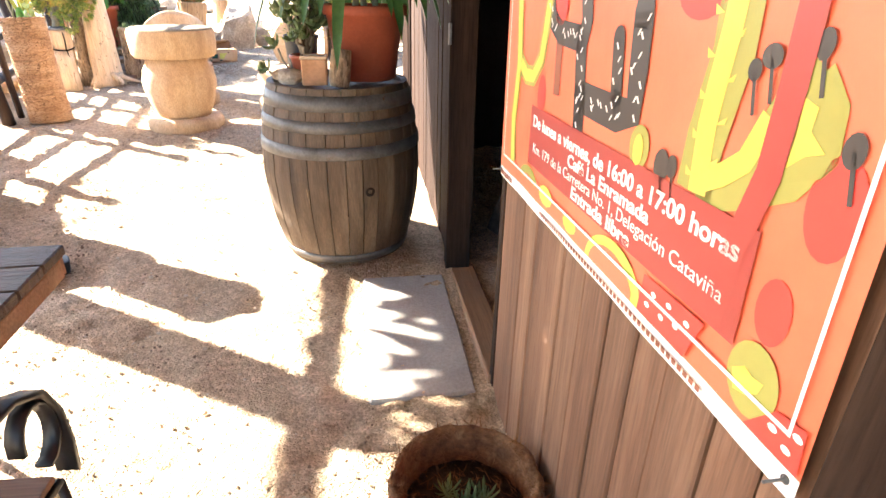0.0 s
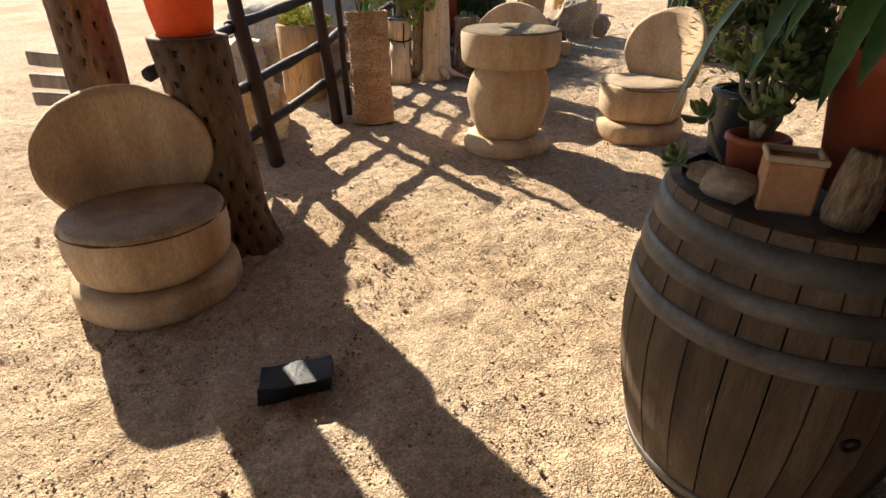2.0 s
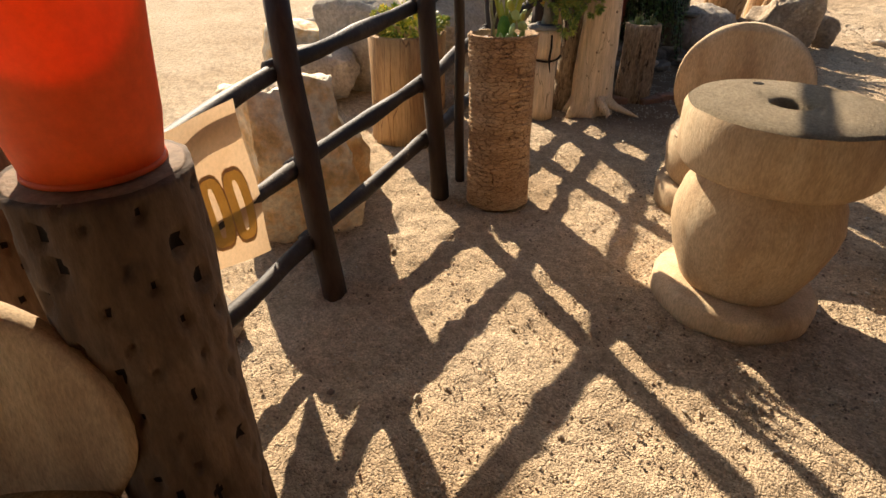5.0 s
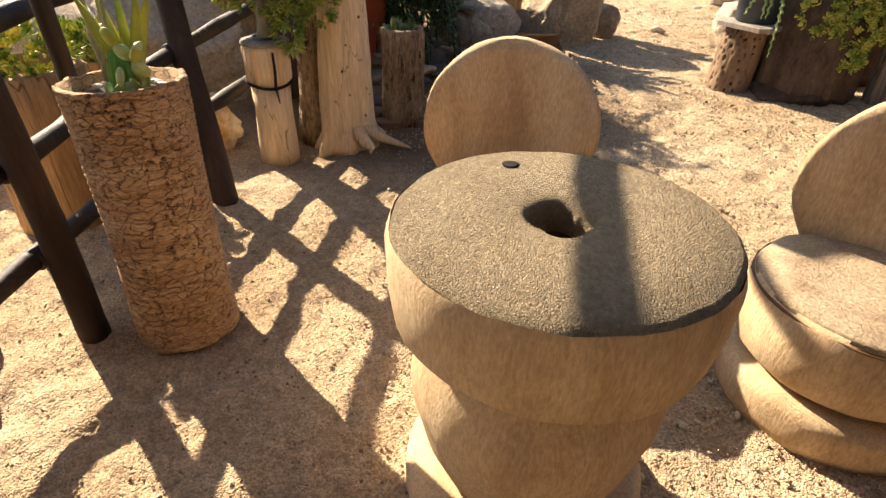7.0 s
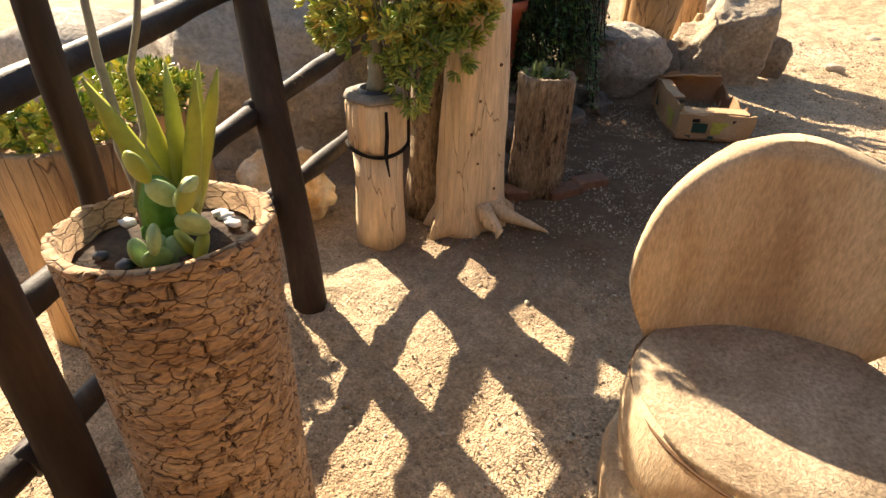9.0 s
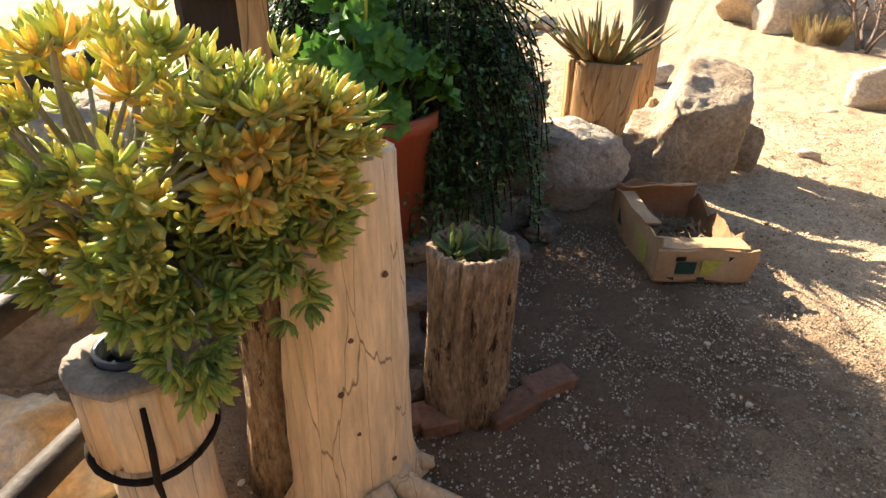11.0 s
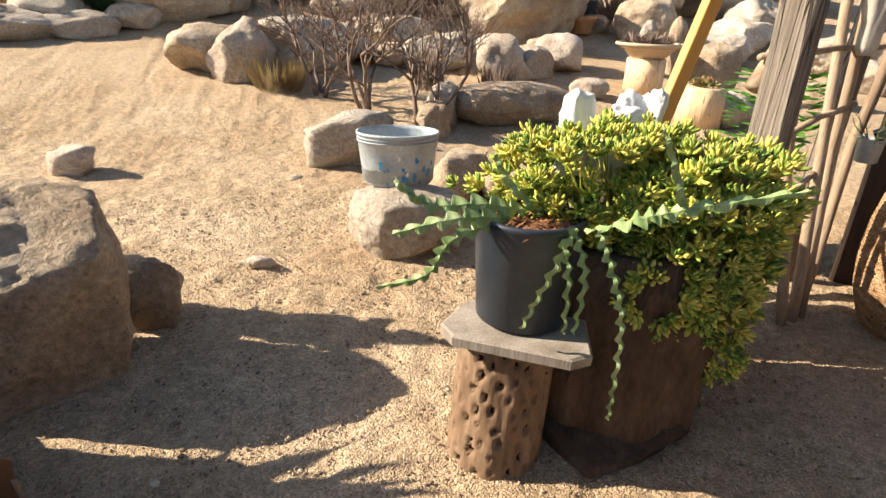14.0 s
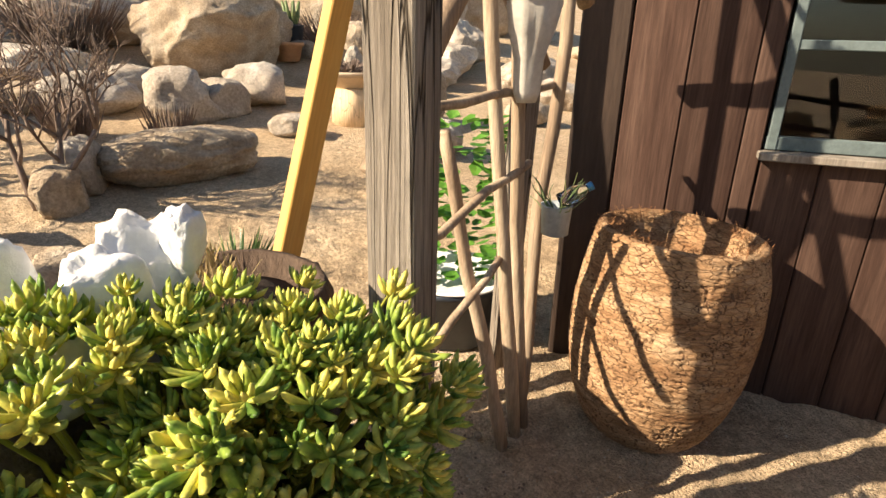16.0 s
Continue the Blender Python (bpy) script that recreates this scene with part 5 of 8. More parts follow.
def stump_chair(x, y, facing, label, r=0.37, seed=0, h=0.42, back=0.97):
    """Seat carved from one trunk: a foot disc, a seat drum and a curved rounded back."""
    c = thing("carved_stump_chair", label, "chair", x, y, None, facing, "carved trunk seats")
    part("foot", lathe([(r * 1.0, -0.02), (r * 1.04, 0.02), (r * 1.05, 0.10), (r * 1.0, 0.135), (r * 0.85, 0.14)], 72, 0.03, 2, seed), M_CARVED, c)
    part("drum", lathe([(r * 0.80, 0.138), (r * 0.86, 0.155), (r * 0.95, 0.19), (r * 1.0, 0.30), (r * 0.985, h - 0.02), (r * 0.95, h)], 72, 0.025, 2, seed + 2), M_CARVED, c)
    part("seat", lathe([(r * 0.965, h - 0.008), (r * 0.93, h + 0.012), (r * 0.6, h + 0.011), (0.0, h + 0.006)], 64, 0.02, 3, seed + 4), M_SEAT, c)
    part("seam", lathe([(r * 0.94, h - 0.019), (r * 0.992, h - 0.018), (r * 0.990, h - 0.013), (r * 0.94, h - 0.012)], 72, 0.016, 5, seed + 9, close=False), M_CREVICE, c, "dark drying crack under the seat edge")
    bm = bmesh.new()
    n, m = 28, 18
    bh = back - h
    grid = {}
    for side in (0, 1):
        for i in range(n + 1):
            u = -1 + 2 * i / n
            for j in range(m + 1):
                if j <= 7:
                    v, k = 0.42 * j / 7, 0.0
                else:
                    k = math.sin(0.5 * math.pi * (j - 7) / (m - 7))
                    v = 0.42 + 0.58 * k
                wd = r * (0.80 + 0.24 * math.sin(0.5 * math.pi * min(1, v / 0.42))) * math.sqrt(max(0.0, 1 - k ** 2.3)) + 0.004
                xx = u * wd
                curve = r * 0.92 - 0.42 * xx * xx / r
                lean = 0.05 * v
                thick = 0.060 - 0.010 * v
                edge = 1 - (abs(u) ** 6)
                yy = curve + lean + (thick if side else -thick) * (0.35 + 0.65 * edge) * (1 if v < 0.97 else 0.6)
                q = Vector((xx * 4, yy * 4 + seed, v * 3))
                yy += 0.008 * noise.noise(q)
                zz = h - 0.03 + (bh + 0.03) * v + 0.008 * noise.noise(q * 1.7)
                grid[side, i, j] = bm.verts.new((xx, yy, zz))
    for i in range(n):
        for j in range(m):
            bm.faces.new((grid[0, i, j], grid[0, i + 1, j], grid[0, i + 1, j + 1], grid[0, i, j + 1]))
            bm.faces.new((grid[1, i + 1, j], grid[1, i, j], grid[1, i, j + 1], grid[1, i + 1, j + 1]))
    for j in range(m):
        bm.faces.new((grid[1, 0, j], grid[0, 0, j], grid[0, 0, j + 1], grid[1, 0, j + 1]))
        bm.faces.new((grid[0, n, j], grid[1, n, j], grid[1, n, j + 1], grid[0, n, j + 1]))
    for i in range(n):
        bm.faces.new((grid[0, i, m], grid[0, i + 1, m], grid[1, i + 1, m], grid[1, i, m]))
    bmesh.ops.recalc_face_normals(bm, faces=bm.faces)
    part("backrest", bm, M_CARVED, c)
    return c


stump_chair(-3.17, 2.74, 62, "rounded armless chair carved from a pale tree trunk, on sand", 0.37, 1, 0.42, 0.93)
stump_chair(-2.84, 6.22, 22, "carved trunk chair drawn up behind the round table", 0.33, 2, 0.42, 0.925)
stump_chair(-1.64, 6.12, -25, "carved trunk chair beside the round table", 0.335, 3, 0.42, 0.95)


def mill_table():
    t = thing("carved_round_table", "round table carved from a pale trunk with a thick pitted top", "table", -2.485, 5.38, None, 20)
    part("foot", lathe([(0.32, -0.03), (0.335, 0.01), (0.335, 0.07), (0.31, 0.105), (0.2, 0.11)], 72, 0.025, 2, 3), M_CARVED, t)
    part("pedestal", lathe([(0.225, 0.10), (0.24, 0.13), (0.285, 0.24), (0.315, 0.36), (0.32, 0.43), (0.30, 0.52), (0.27, 0.58), (0.255, 0.66)], 72, 0.025, 2, 5), M_CARVED, t)
    part("top_rim", lathe([(0.24, 0.632), (0.335, 0.64), (0.355, 0.665), (0.365, 0.76), (0.365, 0.845), (0.355, 0.874)], 96, 0.02, 2.5, 7, close=False, bend=(0.0, -0.04)), M_CARVED, t)

    def square(a, z, r):
        return 0.0 if r > 0.075 else 0.010 * abs(math.cos(2 * a))
    part("top", lathe([(0.3555, 0.873), (0.343, 0.886), (0.20, 0.892), (0.09, 0.889), (0.064, 0.880), (0.054, 0.855), (0.051, 0.80)], 96, 0.015, 4, 9, fn=square, close=False, bend=(0.0, -0.04)), M_GRIND, t)
    # socket walls are coloured dark to deepen the shade in the hole
    part("socket", lathe([(0.052, 0.815), (0.050, 0.79), (0.046, 0.72), (0.0, 0.71)], 96, 0.015, 4, 9, fn=square, close=False, bend=(0.0, -0.04)), M_SOCKET_SHADE, t, "dark square mortise in the top")
    # shallow dish coloured near black in place of the knot hole's own shade
    pit = lathe([(0.0, 0.0), (0.018, 0.001), (0.021, 0.004), (0.014, 0.005), (0.0, 0.0035)], 16, 0.1, 3)
    bmesh.ops.translate(pit, vec=(-0.10, 0.20, 0.888), verts=pit.verts)
    part("knot_hole", pit, M_HOLE, t)
    return t


mill_table()


# ---- cactus-wood posts, palm trunk, logs ----
def cholla_bm(r0, r1, h, seed, seg=110, rings=70, holes_z=0.085, holes_a=11, dep=0.018, bend=(0, 0), foot=0.0):
    """Trunk of cactus wood pierced by rows of oval holes; face index 1 inside them is coloured near black as their
    shade.
    """
    rr = random.Random(seed)
    jit = {}
    bm = bmesh.new()
    grid, dp = [], []
    for j in range(rings + 1):
        z = h * j / rings
        row, drow = [], []
        for i in range(seg):
            a = 2 * math.pi * i / seg
            kz = int(z / holes_z)
            best = 0.0
            for dk in (-1, 0, 1):
                for da in (-1, 0, 1):
                    k = kz + dk
                    fa = a / (2 * math.pi) * holes_a - 0.5 * (k % 2) - 0.13 * k
                    ia = math.floor(fa) + da
                    key = (k, ia % holes_a)
                    if key not in jit:
                        jit[key] = (rr.uniform(-0.22, 0.22), rr.uniform(-0.25, 0.25), rr.uniform(0.4, 1.15))
                    ja, jz, js = jit[key]
                    ex = (fa - (ia + 0.5 + ja)) / (0.21 * js)
                    ez = (z / holes_z - (k + 0.5 + jz)) / (0.34 * js)
                    d = 1 - (ex * ex + ez * ez)
                    best = max(best, d)
            d = min(1.0, best * 2.5) if best > 0 else 0.0
            f = j / rings
            r = (r0 + (r1 - r0) * f) * (1 + 0.06 * noise.noise((math.cos(a) * 2 + seed, math.sin(a) * 2, z * 4)) + 0.03 * noise.noise((math.cos(a) * 9 + seed, math.sin(a) * 9, z * 5)))
            r += foot * max(0, 1 - f * 4) ** 2
            r -= dep * d
            row.append(bm.verts.new((r * math.cos(a) + bend[0] * f, r * math.sin(a) + bend[1] * f, z)))
            drow.append(d)
        grid.append(row)
        dp.append(drow)
    for j in range(rings):
        for i in range(seg):
            k = (i + 1) % seg
            f = bm.faces.new((grid[j][i], grid[j][k], grid[j + 1][k], grid[j + 1][i]))
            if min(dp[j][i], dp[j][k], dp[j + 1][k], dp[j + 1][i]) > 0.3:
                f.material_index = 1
    bm.faces.new(list(reversed(grid[0])))
    bm.faces.new(grid[-1])
    return bm


ts = thing("cactus_trunk_stand", "leaning brown cactus trunk pierced by oval holes", "trunk", -3.12, 3.26, ground_z(-3.14, 3.27) - 0.02)
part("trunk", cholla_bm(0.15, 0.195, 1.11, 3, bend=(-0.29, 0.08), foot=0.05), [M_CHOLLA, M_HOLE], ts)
cap = lathe([(0.185, 0.0), (0.175, 0.008), (0.0, 0.006)], 48, 0.05, 2, 3)
bmesh.ops.translate(cap, vec=(-0.29, 0.08, 1.106), verts=cap.verts)
part("sawn_top", cap, M_CHOLLA_PALE, ts, "paler sawn top of the trunk")
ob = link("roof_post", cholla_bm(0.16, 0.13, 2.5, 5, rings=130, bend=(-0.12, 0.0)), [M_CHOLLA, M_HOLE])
ob.matrix_basis = pose(-3.97, 3.17, ground_z(-3.9, 3.2) - 0.02)
tagged(ob, "tall dark cactus-wood post holding the shade roof", "post")
for i, z in enumerate((1.02, 0.90, 0.80)):
    bd = link("board_end", box(0.34, 0.05, 0.075, (0, 0, 0), 0.006, cuts=2, rough=0.004, seed=i), M_GREYWOOD, smooth=False)
    bd.matrix_basis = pose(-4.16 - 0.02 * i, 3.06, ground_z(-4.1, 3.1) + z - 0.1, 0, 4, 24 + 4 * i)
    tagged(bd, "weathered grey plank end nailed behind the post", "plank", "plank ends on the post")


def orange_bucket():
    p = thing("orange_bucket", "bright orange plastic bucket on a cactus trunk", "bucket", -3.41, 3.34, ground_z(-3.14, 3.27) + 1.10)
    part("bucket_body", lathe([(0.125, 0), (0.14, 0.012), (0.155, 0.10), (0.17, 0.25), (0.185, 0.40), (0.192, 0.40), (0.192, 0.42), (0.178, 0.42), (0.165, 0.25), (0.13, 0.03)], 48, 0.02, 2, 2), M_ORANGE, p)
    part("base_ring", lathe([(0.128, -0.008), (0.145, 0.0), (0.143, 0.012), (0.12, 0.012)], 40), M_ORANGE, p)


orange_bucket()


def fence():
    f = thing("pole_fence", "dark tarred pole fence with three rails", "fence", 0, 0, 0)
    posts = [((-3.845, 4.24), (-0.36, 0.11), 1.27, 0.055), ((-4.11, 5.25), (-0.22, 0.10), 1.45, 0.052), ((-4.35, 6.235), (-0.45, 0.28), 1.24, 0.062)]
    for i, ((x, y), (lx, ly), h, r) in enumerate(posts):
        z = ground_z(x, y)
        part("post", tube(line_points((x, y, z - 0.1), (x + lx, y + ly, z + h), 9, 0.018, i + 2), [r * (1.05 - 0.1 * k / 9) for k in range(10)], 14, 0.12, i), M_POST, f)
    x, y = -4.165, 5.49
    part("post", tube(line_points((x, y, ground_z(x, y) - 0.05), (x - 0.12, y + 0.1, ground_z(x, y) + 1.7), 9, 0.02, 8), 0.03, 10, 0.1, 4), M_POST, f)

    def on(i, h):
        (x, y), (lx, ly), hh, r = posts[i]
        return Vector((x + lx * h / hh, y + ly * h / hh, ground_z(x, y) + h)) + Vector((-0.075, 0.0, 0))
    ext0 = {0.96: (0.55, -1.05, -0.10), 0.57: (0.42, -1.05, -0.03), 0.26: (0.35, -0.98, -0.09)}
    for k, (h, e0) in enumerate(ext0.items()):
        pts = [on(0, h) + Vector(e0), on(0, h), on(1, h + 0.08), on(2, h + 0.13)]
        last = pts[-1] + (pts[-1] - pts[-2]) * 0.75 + Vector((0.10, 0, 0.0))
        pts.append(last)
        for j, (a, b) in enumerate(zip(pts, pts[1:])):
            d = (b - a).normalized() * 0.06
            part("rail", tube(line_points(a - d, b + d, 8, 0.014, k * 5 + j), [0.037 + 0.004 * math.sin(q * 1.7 + k) for q in range(9)], 12, 0.18, k * 3 + j), M_RAIL, f)
    return f


fence()


def hanging_sheet():
    s = thing("cloth_sign", "faded mustard cloth sign tied to the fence, seen from behind", "sign", 0, 0, 0)
    nx, nz = 16, 14
    tl, tr, bl, br = Vector((-3.68, 3.47, 1.16)), Vector((-3.93, 3.95, 1.135)), Vector((-3.655, 3.43, 0.68)), Vector((-3.965, 4.02, 0.47))
    vs = []
    for j in range(nz + 1):
        for i in range(nx + 1):
            u, v = i / nx, j / nz
            q = tl.lerp(tr, u).lerp(bl.lerp(br, u), v)
            wave = 0.012 * math.sin(u * 7 + v * 2) + 0.006 * math.sin(v * 9 + u * 3)
            vs.append((q.x + 0.88 * wave, q.y + 0.46 * wave, q.z - 0.015 * math.sin(math.pi * u) * (1 - v)))
    fs = [(j * (nx + 1) + i, j * (nx + 1) + i + 1, (j + 1) * (nx + 1) + i + 1, (j + 1) * (nx + 1) + i) for j in range(nz) for i in range(nx)]
    mesh_raw("cloth", vs, fs, M_SHEET, s, smooth=True)

    def at(u, v):
        i, j = min(nx - 1, int(u * nx)), min(nz - 1, int(v * nz))
        fu, fv = u * nx - i, v * nz - j
        g = lambda ii, jj: Vector(vs[jj * (nx + 1) + ii])
        q = g(i, j).lerp(g(i + 1, j), fu).lerp(g(i, j + 1).lerp(g(i + 1, j + 1), fu), fv)
        return q
    n = (Vector(vs[nx]) - Vector(vs[0])).cross(Vector(vs[-1]) - Vector(vs[0])).normalized()
    if n.x < 0:
        n = -n
    def ring(u, v0, v1, w, hole, mat, gap):
        """One faded rounded letter shape: an upright loop."""
        m = 18
        out, inn = [], []
        for t in range(m):
            q = 2 * math.pi * t / m
            cx, cz = math.copysign(abs(math.cos(q)) ** 0.6, math.cos(q)), math.copysign(abs(math.sin(q)) ** 0.6, math.sin(q))
            out.append(tuple(at(u + w * cx, (v0 + v1) / 2 + (v1 - v0) / 2 * cz) + n * gap))
            inn.append(tuple(at(u + w * hole * cx, (v0 + v1) / 2 + (v1 - v0) / 2 * (0.62 + 0.3 * hole) * cz) + n * gap))
        fs = [(i, (i + 1) % m, m + (i + 1) % m, m + i) for i in range(m)]
        mesh_raw("faded_letter", out + inn, fs, mat, s)
    for u in (0.22, 0.41, 0.60, 0.80):
        ring(u, 0.36, 0.86, 0.10, 0.25, M_SHEET_Y, 0.003)
        ring(u, 0.35, 0.875, 0.105, 0.93, M_SHEET_D, 0.0045)
    mesh_raw("faded_shape", [tuple(at(u, v) + n * 0.003) for u, v in ((0.02, 0.30), (0.18, 0.26), (0.36, 0.27), (0.33, 0.34), (0.20, 0.42), (0.02, 0.44))], [tuple(range(6))], M_SHEET_D, s)
    return s


hanging_sheet()


def palm_bm(r, h, seed):
    """Ringed palm trunk with split scales."""
    bands = 38
    seg, rings = 250, 300
    bm = bmesh.new()
    grid, deep = [], []
    for j in range(rings + 1):
        drow = []
        z = h * j / rings
        fz = z / h * bands + 0.25 * noise.noise((0, 0, z * 9))
        row = []
        for i in range(seg):
            a = 2 * math.pi * i / seg
            zz = fz + 0.45 * noise.noise((math.cos(a) * 1.4 + seed, math.sin(a) * 1.4, z * 3)) + 0.12 * noise.noise((math.cos(a) * 8, math.sin(a) * 8, z * 20))
            fr = zz - math.floor(zz)
            wide = 0.5 + 0.5 * noise.noise((math.cos(a) * 3, math.sin(a) * 3, math.floor(zz) * 1.7))
            g = 0.0042 * wide * math.exp(-((min(fr, 1 - fr)) / 0.13) ** 2)
            nv = noise.noise((math.cos(a) * 10 + seed, math.sin(a) * 10, z * 20))
            keep = max(0.0, min(1.0, 0.55 + 1.6 * noise.noise((math.cos(a) * 4, math.sin(a) * 4, z * 13 + 5))))
            g += 0.017 * keep * math.exp(-(nv / 0.05) ** 2)
            drow.append(g)
            rad_ = r * (1 + 0.03 * noise.noise((math.cos(a) * 2, math.sin(a) * 2, z * 3 + seed)) - 0.05 * math.sin(math.pi * j / rings) + 0.03 * (z / h))
            row.append(bm.verts.new(((rad_ + 0.004 * fr - g) * math.cos(a), (rad_ + 0.004 * fr - g) * math.sin(a), z + 0.012 * noise.noise((a * 3, z, 1)) * (j == rings))))
        grid.append(row)
        deep.append(drow)
    for rk, zk in ((r * 0.93, h), (r * 0.86, h - 0.05)):
        grid.append([bm.verts.new((rk * math.cos(2 * math.pi * i / seg), rk * math.sin(2 * math.pi * i / seg), zk)) for i in range(seg)])
    for j, (u, v) in enumerate(zip(grid, grid[1:])):
        for i in range(seg):
            f = bm.faces.new((u[i], u[(i + 1) % seg], v[(i + 1) % seg], v[i]))
            # deep groove faces go dark brown, as their own shading is weak
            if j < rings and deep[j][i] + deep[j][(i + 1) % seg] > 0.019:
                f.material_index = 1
    bm.faces.new(grid[-1])
    return bm


def palm_planter():
    p = thing("palm_trunk_planter", "ringed brown palm trunk planter with small cacti on top", "planter", -3.84, 5.46, None, ry=-3, rx=-2)
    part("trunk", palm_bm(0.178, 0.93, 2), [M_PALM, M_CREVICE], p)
    part("soil", lathe([(0.152, 0.885), (0.08, 0.90), (0, 0.90)], 24, 0.1, 5), M_SOIL, p)
    r = random.Random(12)
    limb_mesh("bare_stem", [(line_points((-0.06, 0.0, 0.88), (-0.16, 0.05, 1.35), 6, 0.03, 2), [0.011, 0.010, 0.010, 0.009, 0.008, 0.007, 0.006]), (line_points((-0.07, 0.0, 0.95), (0.0, 0.06, 1.3), 6, 0.04, 4), [0.006] * 7)], M_STEM, p)
    for i in range(7):
        a = r.uniform(0, 6.28)
        d = Vector((0.35 * math.cos(a), 0.35 * math.sin(a), 1)).normalized()
        bm = tube([Vector((-0.01, 0.05, 0.89)) + d * t for t in (0, 0.08, 0.16, 0.24, 0.30)], [0.014, 0.022, 0.02, 0.014, 0.002], 6, flat=0.35)
        part("sword_leaf", bm, M_OPUNTIA, p)
    for x, y, rad_, hh in ((0.02, -0.07, 0.038, 0.06), (0.075, -0.05, 0.030, 0.07), (0.055, -0.02, 0.032, 0.13), (0.10, 0.0, 0.028, 0.11), (0.0, -0.02, 0.025, 0.10), (0.09, -0.09, 0.022, 0.04)):
        def ribs(a, z, rr):
            return 0.08 * rr * math.cos(a * 9)
        part("cactus", lathe([(rad_ * 0.7, 0.885), (rad_, 0.885 + hh * 0.35), (rad_ * 0.95, 0.885 + hh * 0.65), (rad_ * 0.5, 0.885 + hh * 0.95), (0, 0.885 + hh)], 36, 0.02, 3, x * 50, fn=ribs), M_LEAF, p)
    prev = []
    for i in range(13):
        base = Vector((0.07 + r.uniform(-0.04, 0.05), -0.03 + r.uniform(-0.05, 0.05), 0.89)) if i < 6 else r.choice(prev)
        a = r.uniform(0, 6.28)
        d = Vector((0.5 * math.cos(a), 0.5 * math.sin(a), r.uniform(0.6, 1.1))).normalized()
        s_ = r.uniform(0.026, 0.036)
        bm = bmesh.new()
        bmesh.ops.create_uvsphere(bm, u_segments=14, v_segments=8, radius=1)
        bmesh.ops.scale(bm, vec=(s_ * 0.75, 0.011, s_), verts=bm.verts)
        bmesh.ops.transform(bm, matrix=Matrix.Translation(base + d * s_) @ d.to_track_quat("Z", "Y").to_matrix().to_4x4() @ pose(0, 0, 0, 0, 0, r.uniform(0, 180)), verts=bm.verts)
        part("pad", bm, M_FISH if i % 3 else M_OPUNTIA, p)
        prev.append(base + d * s_ * 1.85)
    for i in range(14):
        s = r.uniform(0.008, 0.018)
        a = r.uniform(0, 6.28)
        bm = rock_bm(s, s, s, 60 + i, 1)
        bmesh.ops.translate(bm, vec=(0.11 * math.cos(a), 0.11 * math.sin(a), 0.895), verts=bm.verts)
        part("pebble", bm, (M_WHITE, M_BRICK, M_BLACK)[i % 3], p)
    return p


palm_planter()


# ---- planted logs along the fence ----
def cloud(lv, r, centre, radii, n, size, width, thick, up=0.6, shell=0.55, leaves=8, layers=2):
    """Rosettes scattered through an uneven rounded mass, denser at its skin."""
    c = Vector(centre)
    spots = []
    for _ in range(n):
        while True:
            d = Vector((r.gauss(0, 1), r.gauss(0, 1), r.gauss(0, 1)))
            if d.length > 0.1:
                d.normalize()
                break
        k = shell + (1 - shell) * r.random() ** 0.5
        k *= 1 + 0.28 * noise.noise(d * 2.3 + c)
        p = c + Vector((d.x * radii[0], d.y * radii[1], d.z * radii[2])) * k
        ax = Vector((d.x, d.y, d.z * 0.6 + up)).normalized()
        lv.rosette(p, ax, size * r.uniform(0.7, 1.2), leaves, width, thick, r, layers=layers)
        spots.append(p)
    return spots


